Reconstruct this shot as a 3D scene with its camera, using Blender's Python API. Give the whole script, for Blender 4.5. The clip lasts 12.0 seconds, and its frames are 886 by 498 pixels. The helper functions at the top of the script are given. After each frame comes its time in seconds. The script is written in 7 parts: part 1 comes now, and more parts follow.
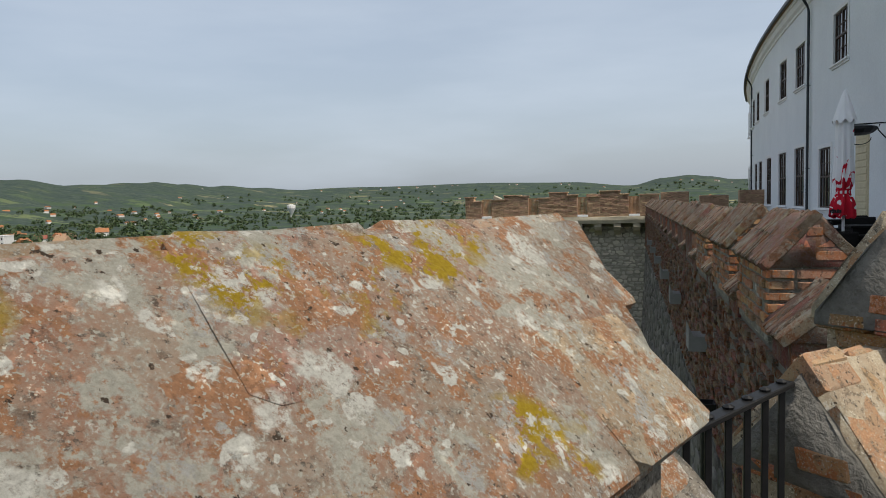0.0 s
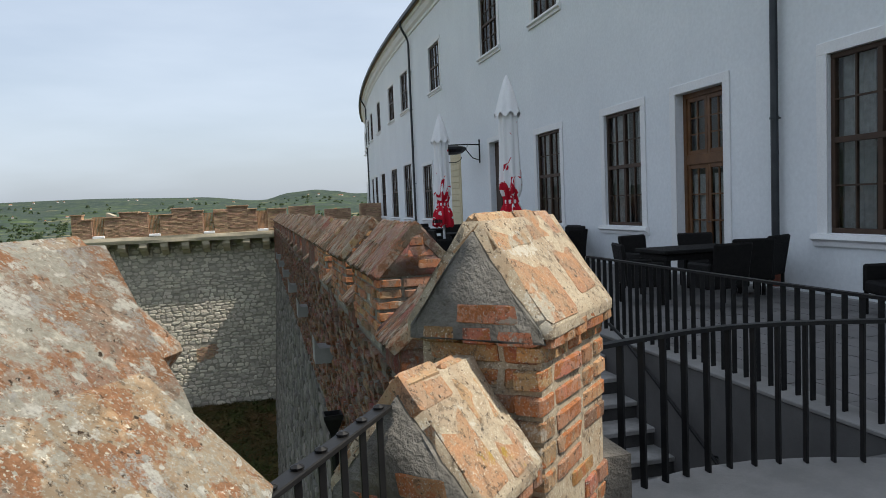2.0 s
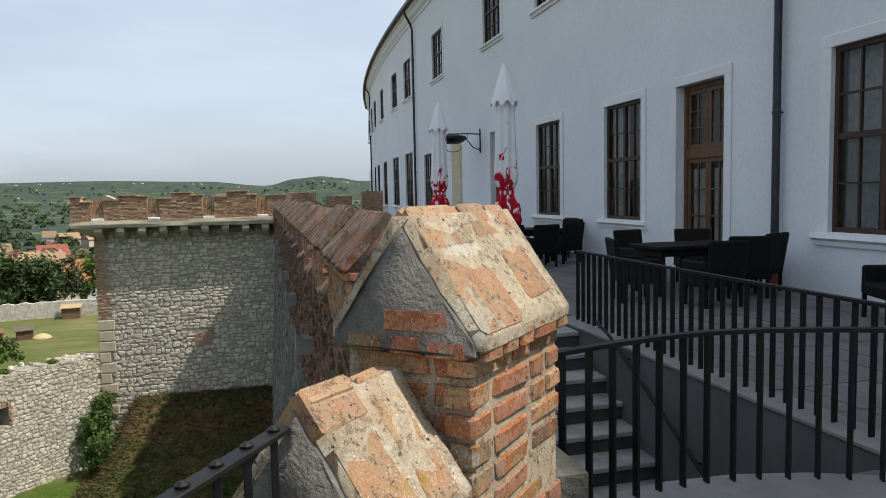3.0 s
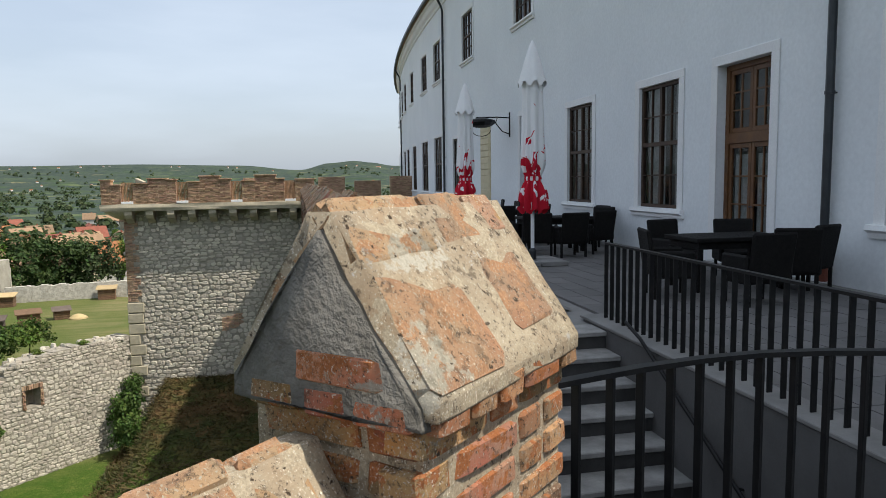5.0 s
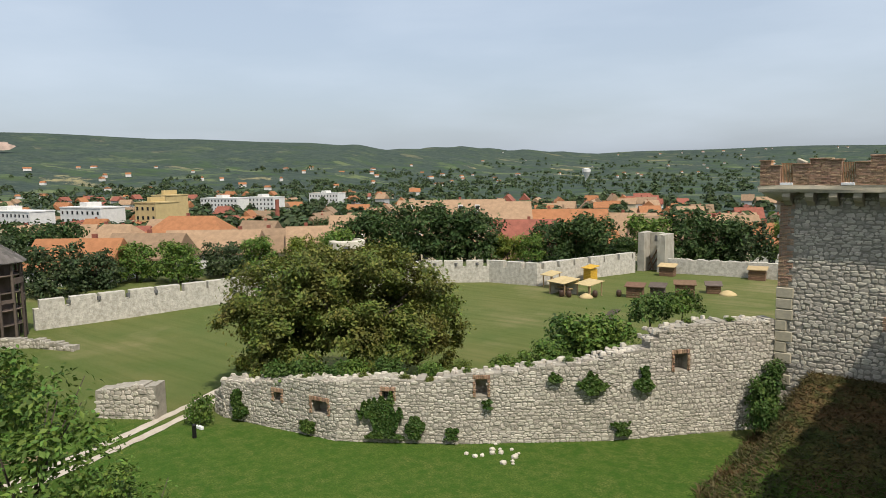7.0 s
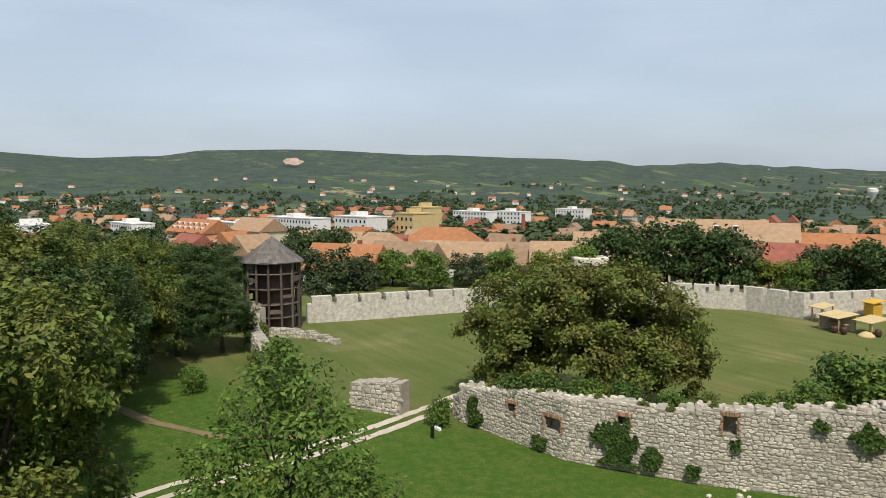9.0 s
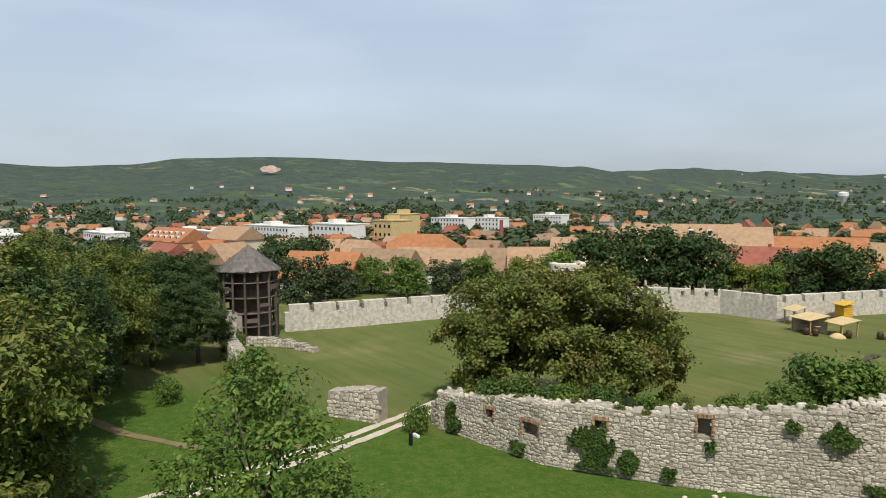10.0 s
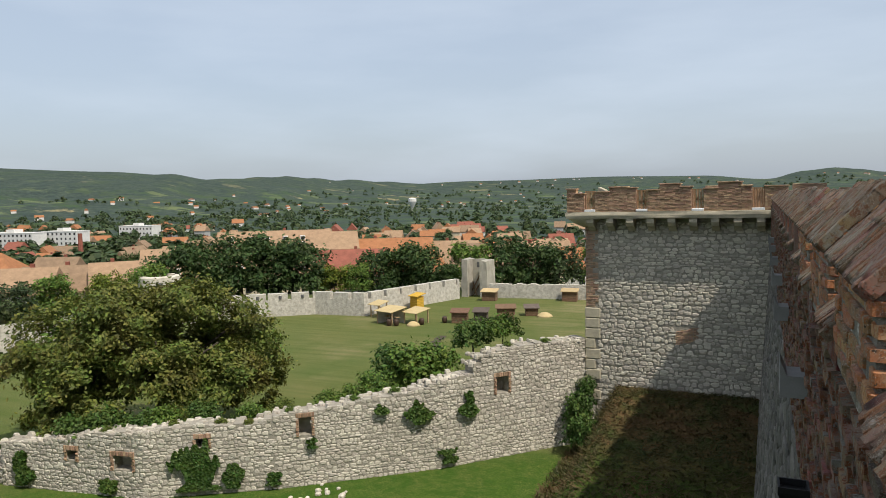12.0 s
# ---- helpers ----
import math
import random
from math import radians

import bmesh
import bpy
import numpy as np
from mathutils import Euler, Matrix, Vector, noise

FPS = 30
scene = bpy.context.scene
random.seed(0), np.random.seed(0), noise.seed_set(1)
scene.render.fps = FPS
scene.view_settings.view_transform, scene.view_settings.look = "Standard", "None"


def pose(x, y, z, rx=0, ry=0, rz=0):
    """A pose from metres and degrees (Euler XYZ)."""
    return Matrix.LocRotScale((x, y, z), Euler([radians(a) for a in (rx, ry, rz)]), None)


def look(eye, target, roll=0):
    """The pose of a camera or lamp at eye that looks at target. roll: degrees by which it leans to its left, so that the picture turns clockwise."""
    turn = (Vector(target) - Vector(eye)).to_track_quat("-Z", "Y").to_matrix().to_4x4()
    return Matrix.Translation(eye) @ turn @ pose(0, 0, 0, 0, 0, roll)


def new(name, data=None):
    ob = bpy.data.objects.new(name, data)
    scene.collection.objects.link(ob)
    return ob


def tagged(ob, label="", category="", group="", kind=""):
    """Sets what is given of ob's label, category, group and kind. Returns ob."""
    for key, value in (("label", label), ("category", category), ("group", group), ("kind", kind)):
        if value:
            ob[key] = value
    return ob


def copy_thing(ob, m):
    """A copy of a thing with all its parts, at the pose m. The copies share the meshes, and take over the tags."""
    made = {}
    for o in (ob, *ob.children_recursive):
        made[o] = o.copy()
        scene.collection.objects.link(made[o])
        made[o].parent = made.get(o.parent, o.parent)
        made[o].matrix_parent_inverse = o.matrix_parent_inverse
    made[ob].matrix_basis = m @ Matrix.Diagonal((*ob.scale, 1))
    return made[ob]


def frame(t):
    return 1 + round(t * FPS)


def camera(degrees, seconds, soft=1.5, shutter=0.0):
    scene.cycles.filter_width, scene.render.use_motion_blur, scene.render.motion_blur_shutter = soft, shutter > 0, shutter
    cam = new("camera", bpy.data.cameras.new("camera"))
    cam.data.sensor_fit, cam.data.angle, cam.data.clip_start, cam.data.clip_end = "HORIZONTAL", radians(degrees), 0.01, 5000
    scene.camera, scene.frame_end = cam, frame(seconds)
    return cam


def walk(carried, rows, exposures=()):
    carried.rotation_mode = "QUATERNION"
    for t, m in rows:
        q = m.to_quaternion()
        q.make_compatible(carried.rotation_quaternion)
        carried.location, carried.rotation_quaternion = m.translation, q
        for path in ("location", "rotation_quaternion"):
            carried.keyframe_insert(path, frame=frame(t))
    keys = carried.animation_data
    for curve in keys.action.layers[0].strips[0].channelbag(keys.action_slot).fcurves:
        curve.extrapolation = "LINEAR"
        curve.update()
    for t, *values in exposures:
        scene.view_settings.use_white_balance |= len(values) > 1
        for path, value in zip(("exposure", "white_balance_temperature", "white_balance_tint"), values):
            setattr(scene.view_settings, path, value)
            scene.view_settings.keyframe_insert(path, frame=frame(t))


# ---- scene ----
cam = camera(64.9, 12.0, soft=0.9)
PATH = [
    (0, (0.018, 0.848, 1.618), (-0.497, 2.775, 1.483), -1.4),
    (0.5, (0.107, 0.878, 1.621), (-0.028, 2.869, 1.484), -2.2),
    (1, (0.144, 0.991, 1.615), (0.434, 2.964, 1.457), -1.5),
    (1.5, (0.127, 1.095, 1.621), (0.644, 3.024, 1.517), -1.9),
    (2, (0.16, 1.179, 1.613), (0.665, 3.11, 1.485), -2.4),
    (2.5, (0.302, 1.275, 1.619), (0.771, 3.215, 1.484), -1.0),
    (3, (0.441, 1.372, 1.615), (0.934, 3.304, 1.457), -1.2),
    (3.2, (0.479, 1.453, 1.607), (1.01, 3.375, 1.452), -1.2),
    (4.8, (0.742, 1.89, 1.631), (1.288, 3.808, 1.476), -0.1),
    (5, (0.777, 1.976, 1.612), (1.18, 3.925, 1.414), -0.8),
    (5.5, (0.751, 2.198, 1.603), (0.889, 4.185, 1.421), -1.3),
    (6, (0.697, 2.342, 1.599), (0.496, 4.322, 1.405), -2.0),
    (6.5, (0.68, 2.3, 1.598), (-0.081, 4.138, 1.396), -0.1),
    (7, (0.657, 2.605, 1.52), (-0.59, 4.153, 1.299), -0.9),
    (7.5, (0.43, 2.845, 1.396), (-0.93, 4.302, 1.229), -1.3),
    (7.7, (0.328, 2.845, 1.411), (-1.053, 4.279, 1.219), -0.7),
    (9.3, (0.465, 3.012, 1.472), (-1.262, 4.008, 1.31), -0.1),
    (9.5, (0.485, 2.992, 1.483), (-1.237, 3.996, 1.318), -0.3),
    (10, (0.584, 3.061, 1.47), (-1.089, 4.146, 1.318), -0.4),
    (10.5, (0.446, 3.14, 1.466), (-1.143, 4.345, 1.313), -0.4),
    (11, (0.647, 3.345, 1.473), (-0.811, 4.706, 1.325), -0.4),
    (11.5, (0.473, 3.461, 1.391), (-0.718, 5.061, 1.251), -0.6),
    (12, (0.621, 3.429, 1.46), (-0.215, 5.24, 1.315), -1.2),
]
walk(cam, [(t, look(eye, target, roll)) for t, eye, target, roll in PATH],
     exposures=[(0, -0.28), (0.8, -0.12), (1.6, 0.06), (5.5, 0.1), (6.3, -0.04), (7.5, -0.1), (12, -0.12)])

# ---- world and sun ----
SUN_DIR = Vector((0.585, -0.25, 1.0)).normalized()
world = bpy.data.worlds.new("hazy_summer_sky")
world.use_nodes = True
scene.world = world
wn, wl = world.node_tree.nodes, world.node_tree.links
sky = wn.new("ShaderNodeTexSky")
sky.sky_type, sky.sun_disc = "NISHITA", False
sky.sun_elevation = math.asin(SUN_DIR.z)
sky.sun_rotation = math.atan2(SUN_DIR.x, SUN_DIR.y)
sky.air_density, sky.dust_density, sky.ozone_density = 1.0, 3.5, 1.2
veil = wn.new("ShaderNodeTexNoise")
veil.inputs["Scale"].default_value, veil.inputs["Detail"].default_value = 2.2, 7
stretch = wn.new("ShaderNodeMapping")
stretch.inputs["Scale"].default_value = (1, 1, 4.5)
coord = wn.new("ShaderNodeTexCoord")
ramp = wn.new("ShaderNodeValToRGB")
ramp.color_ramp.elements[0].position, ramp.color_ramp.elements[1].position = 0.42, 0.75
ramp.color_ramp.elements[0].color, ramp.color_ramp.elements[1].color = (0.5, 0.5, 0.5, 1), (0.75, 0.75, 0.75, 1)
haze = wn.new("ShaderNodeMix")
haze.data_type = "RGBA"
haze.inputs[7].default_value = (5.3, 6.0, 6.9, 1)
wl.new(coord.outputs["Generated"], stretch.inputs["Vector"])
wl.new(stretch.outputs["Vector"], veil.inputs["Vector"])
wl.new(veil.outputs[0], ramp.inputs["Fac"])
wl.new(ramp.outputs["Color"], haze.inputs["Factor"])
wl.new(sky.outputs["Color"], haze.inputs[6])
wl.new(haze.outputs[2], wn["Background"].inputs["Color"])
wn["Background"].inputs["Strength"].default_value = 0.145

sun = new("sun", bpy.data.lights.new("sun", "SUN"))
sun.data.energy, sun.data.angle, sun.data.color = 4.6, radians(0.9), (1.0, 0.94, 0.84)
sun.matrix_world = look(SUN_DIR * 60, (0, 0, 0))


# ---- materials ----
def material(name, rough=0.85, metal=0.0, spec=0.3):
    m = bpy.data.materials.new(name)
    m.use_nodes = True
    p = m.node_tree.nodes["Principled BSDF"]
    p.inputs["Roughness"].default_value, p.inputs["Metallic"].default_value = rough, metal
    p.inputs["Specular IOR Level"].default_value = spec
    return m, m.node_tree.nodes, m.node_tree.links, p


def rgba(c):
    return (*c, 1.0)


def noise_fac(n, l, scale, detail=6, lo=0.4, hi=0.6, vec=None, rough=0.6):
    """A noise mask in world metres, stretched between lo and hi."""
    t = n.new("ShaderNodeTexNoise")
    t.inputs["Scale"].default_value, t.inputs["Detail"].default_value, t.inputs["Roughness"].default_value = scale, detail, rough
    if vec is not None:
        l.new(vec, t.inputs["Vector"])
    r = n.new("ShaderNodeMapRange")
    r.inputs[1].default_value, r.inputs[2].default_value = lo, hi
    l.new(t.outputs[0], r.inputs[0])
    return r.outputs[0]


def mix(n, l, fac, a, b, blend="MIX"):
    x = n.new("ShaderNodeMix")
    x.data_type, x.blend_type = "RGBA", blend
    for sock, v in ((x.inputs[0], fac), (x.inputs[6], a), (x.inputs[7], b)):
        if isinstance(v, (int, float)):
            sock.default_value = v
        elif isinstance(v, tuple):
            sock.default_value = rgba(v)
        else:
            l.new(v, sock)
    return x.outputs[2]


def bump(n, l, p, height, strength=0.5, dist=0.01):
    b = n.new("ShaderNodeBump")
    b.inputs["Strength"].default_value, b.inputs["Distance"].default_value = strength, dist
    l.new(height, b.inputs["Height"])
    l.new(b.outputs[0], p.inputs["Normal"])


def where(n):
    """Positions in world metres."""
    return n.new("ShaderNodeNewGeometry").outputs["Position"]


def piece_tint(n, l, colour, amount, island=False):
    """Brighten and darken piece by piece."""
    src = n.new("ShaderNodeNewGeometry").outputs["Random Per Island"] if island else n.new("ShaderNodeObjectInfo").outputs["Random"]
    r = n.new("ShaderNodeMapRange")
    r.inputs[3].default_value, r.inputs[4].default_value = 1 - amount, 1 + amount
    l.new(src, r.inputs[0])
    h = n.new("ShaderNodeHueSaturation")
    l.new(r.outputs[0], h.inputs["Value"])
    w = n.new("ShaderNodeTexWhiteNoise")
    w.noise_dimensions = "1D"
    l.new(src, w.inputs["W"])
    r2 = n.new("ShaderNodeMapRange")
    r2.inputs[3].default_value, r2.inputs[4].default_value = 0.5 - 0.06 * amount, 0.5 + 0.05 * amount
    l.new(w.outputs["Value"], r2.inputs[0])
    l.new(r2.outputs[0], h.inputs["Hue"])
    l.new(colour, h.inputs["Color"])
    return h.outputs[0]


def simple(name, a, b, scale=6.0, rough=0.85, metal=0.0, spec=0.3, fine=60.0, relief=0.3, depth=0.004, tint=0.0, island=False):
    """Two tones in patches, with a fine grain and relief."""
    m, n, l, p = material(name, rough, metal, spec)
    pos = where(n)
    c = mix(n, l, noise_fac(n, l, scale, 6, 0.35, 0.65, pos), a, b)
    g = noise_fac(n, l, fine, 4, 0.2, 0.8, pos)
    c = mix(n, l, mix(n, l, g, (0.0, 0.0, 0.0), (0.35, 0.35, 0.35)), c, tuple(min(1, x * 0.6) for x in a))
    if tint:
        c = piece_tint(n, l, c, tint, island)
    l.new(c, p.inputs["Base Color"])
    bump(n, l, p, g, relief, depth)
    return m


def both(n, l, a, b, op="MULTIPLY"):
    x = n.new("ShaderNodeMath")
    x.operation = op
    l.new(a, x.inputs[0])
    l.new(b, x.inputs[1])
    return x.outputs[0]


def lichened(name, brick_a, brick_b, crust, yellow=0.0, cover=0.5, tint=0.25, island=False, rosettes=0.0):
    """Old brick under grey, pale and yellow lichens, in patches of several sizes."""
    m, n, l, p = material(name, 0.95, 0, 0.12)
    pos = where(n)
    c = mix(n, l, noise_fac(n, l, 6, 8, 0.36, 0.64, pos), brick_a, brick_b)
    c = piece_tint(n, l, c, tint, island)
    c = mix(n, l, noise_fac(n, l, 2.6, 6, 0.42, 0.66, pos), c, mix(n, l, 0.5, c, (0.3, 0.25, 0.19)))
    grain = noise_fac(n, l, 120, 6, 0.3, 0.7, pos, 0.8)
    c = mix(n, l, grain, mix(n, l, 0.32, c, (0.05, 0.035, 0.025)), c)
    c = mix(n, l, noise_fac(n, l, 30, 8, 0.54, 0.6, pos, 0.75), c, mix(n, l, 0.65, c, (0.08, 0.06, 0.045)))
    c = mix(n, l, noise_fac(n, l, 70, 8, 0.57, 0.62, pos, 0.7), c, mix(n, l, 0.75, c, (0.04, 0.035, 0.03)))
    # grey crust that breaks up into grains at its rim
    k = 0.66 - 0.22 * cover
    patch = noise_fac(n, l, 9, 14, k, k + 0.16, pos, 0.84)
    fleck = noise_fac(n, l, 95, 8, 0.4, 0.56, pos, 0.8)
    c = mix(n, l, both(n, l, patch, fleck), c, mix(n, l, grain, tuple(x * 0.55 for x in crust), crust))
    # broad sage crust and small lavender-grey crust with sharp margins, bare orange scars between
    if crust[0] > 0.2:
        k2 = 0.632 - 0.1 * cover
        c = mix(n, l, noise_fac(n, l, 13, 10, 0.52, 0.545, pos, 0.7), c, mix(n, l, grain, tuple(x * 0.45 for x in brick_a), tuple(x * 1.12 for x in brick_a)))
        sage = both(n, l, noise_fac(n, l, 4.6, 14, k2, k2 + 0.025, pos, 0.72), noise_fac(n, l, 75, 8, 0.36, 0.46, pos, 0.75))
        c = mix(n, l, sage, c, mix(n, l, grain, tuple(x * 0.55 for x in crust), tuple(x * 0.98 for x in crust)))
        aside = n.new("ShaderNodeMapping")
        aside.inputs["Location"].default_value = (3.1, 1.7, 5.2)
        l.new(pos, aside.inputs["Vector"])
        grey = both(n, l, noise_fac(n, l, 10, 14, k2 + 0.03, k2 + 0.05, aside.outputs[0], 0.76), noise_fac(n, l, 110, 6, 0.38, 0.5, pos, 0.7))
        c = mix(n, l, grey, c, mix(n, l, grain, tuple(x * 0.5 for x in crust), tuple(x * k for x, k in zip(crust, (0.9, 0.92, 1.05)))))
        salt = both(n, l, noise_fac(n, l, 3.4, 8, 0.46, 0.56, aside.outputs[0], 0.7), noise_fac(n, l, 150, 3, 0.6, 0.66, pos, 0.6))
        c = mix(n, l, salt, c, tuple(x * 1.32 for x in crust))
        pits = noise_fac(n, l, 42, 6, 0.64, 0.67, aside.outputs[0], 0.6)
        c = mix(n, l, pits, c, (0.07, 0.05, 0.035))
    dots = noise_fac(n, l, 190, 3, 0.64 - 0.05 * cover, 0.7 - 0.05 * cover, pos, 0.5)
    c = mix(n, l, dots, c, tuple(x * 0.85 for x in crust))
    warp = n.new("ShaderNodeTexNoise")
    warp.inputs["Scale"].default_value, warp.inputs["Detail"].default_value = 22, 8
    l.new(pos, warp.inputs["Vector"])
    add = n.new("ShaderNodeVectorMath")
    add.operation = "MULTIPLY_ADD"
    add.inputs[1].default_value = (0.075, 0.075, 0.075)
    l.new(warp.outputs["Color"], add.inputs[0])
    l.new(pos, add.inputs[2])
    for scale, rim, share in ((8.0, 0.3, rosettes), (17.0, 0.3, rosettes * 0.9), (38.0, 0.3, rosettes * 0.7)):
        if not rosettes:
            break
        v = n.new("ShaderNodeTexVoronoi")
        v.inputs["Scale"].default_value = scale
        l.new(add.outputs[0], v.inputs["Vector"])
        ring = n.new("ShaderNodeMapRange")
        ring.inputs[1].default_value, ring.inputs[2].default_value, ring.inputs[3].default_value, ring.inputs[4].default_value = rim - 0.03, rim + 0.03, 1, 0
        l.new(v.outputs["Distance"], ring.inputs[0])
        pick = n.new("ShaderNodeMapRange")
        pick.inputs[1].default_value, pick.inputs[2].default_value = 1 - share, 1.01 - share
        sp = n.new("ShaderNodeSeparateColor")
        l.new(v.outputs["Color"], sp.inputs[0])
        l.new(sp.outputs[0], pick.inputs[0])
        disc = both(n, l, both(n, l, ring.outputs[0], pick.outputs[0]), noise_fac(n, l, 60, 8, 0.4, 0.5, pos, 0.75))
        c = mix(n, l, disc, c, mix(n, l, grain, (0.42, 0.4, 0.34), (0.76, 0.74, 0.66)))
    if yellow:
        moved = n.new("ShaderNodeMapping")
        moved.inputs["Location"].default_value = (-1.9, 4.2, 0.9)
        l.new(pos, moved.inputs["Vector"])
        yl = both(n, l, noise_fac(n, l, 16, 8, 0.5, 0.54, pos, 0.75), noise_fac(n, l, 2.1, 3, 0.6 - 0.06 * yellow, 0.64 - 0.06 * yellow, moved.outputs[0]))
        c = mix(n, l, yl, c, mix(n, l, grain, (0.25, 0.16, 0.012), (0.46, 0.32, 0.03)))
    l.new(c, p.inputs["Base Color"])
    hgt = mix(n, l, 0.5, noise_fac(n, l, 30, 12, 0.2, 0.8, pos, 0.85), mix(n, l, patch, (0, 0, 0), (1, 1, 1)))
    bump(n, l, p, hgt, 0.85, 0.008)
    return m


M_LICHEN = lichened("lichen_covered_brick", (0.46, 0.24, 0.13), (0.48, 0.37, 0.26), (0.56, 0.53, 0.44), 0.85, 1.0, 0.4, False, 0.42)
M_CAP = lichened("weathered_coping_brick", (0.5, 0.28, 0.155), (0.48, 0.33, 0.195), (0.5, 0.45, 0.35), 0.35, 0.5, 0.22, False, 0.0)
M_BRICK = lichened("old_red_brick", (0.43, 0.165, 0.068), (0.39, 0.225, 0.12), (0.46, 0.405, 0.33), 0.0, 0.35, 0.5)
M_OLD = lichened("sooty_coping_tile", (0.2, 0.1, 0.058), (0.17, 0.13, 0.095), (0.27, 0.245, 0.2), 0.0, 0.8, 0.75)
M_MORTAR = lichened("lichened_lime_mortar", (0.2, 0.185, 0.16), (0.3, 0.27, 0.225), (0.46, 0.43, 0.37), 0.0, 0.6, 0.0, False, 0.06)
M_LIME = lichened("pale_lime_mortar", (0.54, 0.45, 0.32), (0.46, 0.34, 0.22), (0.64, 0.59, 0.48), 0.0, 0.4, 0.0, False, 0.0)
# crumbling mortar, darkened so that the gable end looks shaded
M_PATCH = simple("crumbling_mortar_gable_shade", (0.2, 0.188, 0.165), (0.095, 0.088, 0.076), 9, 0.95, fine=45, relief=0.9, depth=0.012)
# worn brick of the long wall, base colours lowered for its shaded side
M_WALLBRICK = lichened("weathered_shade_dark_brick", (0.2, 0.075, 0.036), (0.13, 0.085, 0.055), (0.25, 0.23, 0.195), 0.0, 0.6, 0.8, True)
M_ONEBRICK = lichened("weathered_shade_dark_single_brick", (0.2, 0.075, 0.036), (0.13, 0.085, 0.055), (0.25, 0.23, 0.195), 0.0, 0.6, 0.8)
M_TOWERBRICK = simple("tower_parapet_brick", (0.45, 0.31, 0.2), (0.35, 0.22, 0.14), 2.5, 0.95, fine=22, relief=0.6, depth=0.01, tint=0.3, island=True)
M_JOINT = simple("shadowed_lime_joint", (0.38, 0.345, 0.28), (0.27, 0.245, 0.2), 3, 0.95, fine=25, relief=0.8, depth=0.02)
M_STONE1 = simple("single_limestone", (0.6, 0.545, 0.445), (0.44, 0.4, 0.33), 1.1, 0.95, fine=9, relief=0.8, depth=0.03, tint=0.24)
M_STONE3 = simple("single_ruin_stone", (0.57, 0.52, 0.435), (0.41, 0.37, 0.3), 0.8, 0.95, fine=8, relief=0.8, depth=0.03, tint=0.24)
M_STONE = simple("limestone_rubble", (0.6, 0.545, 0.445), (0.44, 0.4, 0.33), 1.1, 0.95, fine=9, relief=0.8, depth=0.03, tint=0.24, island=True)
M_STONE2 = simple("pale_ruin_rubble", (0.57, 0.52, 0.435), (0.41, 0.37, 0.3), 0.8, 0.95, fine=8, relief=0.8, depth=0.03, tint=0.24, island=True)
# limestone rubble with the outer face's shade put into its colour
M_SHADESTONE = simple("weathered_shade_dark_rubble", (0.185, 0.168, 0.142), (0.09, 0.084, 0.073), 0.9, 0.95, fine=9, relief=0.8, depth=0.03, tint=0.3, island=True)
M_FARWALL = simple("pale_coursed_rubble", (0.62, 0.58, 0.5), (0.36, 0.33, 0.275), 2.4, 0.95, fine=5.5, relief=0.9, depth=0.06)
M_QUOIN = simple("dressed_sandstone", (0.5, 0.44, 0.32), (0.38, 0.34, 0.26), 2, 0.9, fine=16, relief=0.5, depth=0.01, tint=0.12, island=True)
M_PLASTER = simple("white_lime_plaster", (0.8, 0.825, 0.835), (0.735, 0.76, 0.775), 0.35, 0.9, fine=14, relief=0.12, depth=0.006)
M_TRIM = simple("white_plaster_surround", (0.83, 0.83, 0.82), (0.77, 0.77, 0.765), 1.2, 0.85, fine=30, relief=0.1)
M_WOOD = simple("dark_brown_window_wood", (0.07, 0.04, 0.025), (0.045, 0.027, 0.018), 5, 0.55, fine=80, relief=0.2, depth=0.002)
M_DOORWOOD = simple("varnished_oak_door_wood", (0.16, 0.075, 0.03), (0.1, 0.045, 0.02), 5, 0.45, fine=80, relief=0.2, depth=0.002)
M_IRON = simple("black_painted_steel", (0.008, 0.008, 0.009), (0.016, 0.0155, 0.015), 12, 0.5, 0.0, 0.25, fine=120, relief=0.1, depth=0.001)
M_ZINC = simple("dark_grey_sheet_metal", (0.05, 0.055, 0.06), (0.03, 0.033, 0.037), 3, 0.45, 0.6, 0.5, fine=40, relief=0.1, depth=0.002)
M_CONCRETE = simple("grey_cast_concrete", (0.28, 0.272, 0.26), (0.2, 0.195, 0.187), 2.2, 0.85, fine=50, relief=0.4, depth=0.004)
# the stair wall's own grey; also stands in for unlit rooms and holes
M_DARKWALL = simple("dark_grey_render_and_hole_shade", (0.15, 0.147, 0.144), (0.11, 0.107, 0.105), 1.6, 0.85, fine=50, relief=0.3, depth=0.004)
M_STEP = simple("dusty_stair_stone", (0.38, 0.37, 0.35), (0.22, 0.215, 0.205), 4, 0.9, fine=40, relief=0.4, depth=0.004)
# riser colour carries the shade that sets risers off from the treads
M_RISER = simple("shade_darkened_riser_stone", (0.075, 0.073, 0.07), (0.045, 0.044, 0.042), 4, 0.85, fine=40, relief=0.4, depth=0.004)
M_PAVER = simple("grey_paving_slab", (0.18, 0.172, 0.168), (0.135, 0.131, 0.127), 1.5, 0.85, fine=45, relief=0.3, depth=0.003, tint=0.1)
M_WICKER = simple("black_woven_wicker", (0.008, 0.0075, 0.0075), (0.014, 0.013, 0.012), 20, 0.7, 0, 0.15, fine=150, relief=0.8, depth=0.004)
M_CANVAS = simple("white_umbrella_canvas", (0.9, 0.9, 0.9), (0.84, 0.84, 0.85), 3, 0.85, fine=80, relief=0.1, depth=0.002)
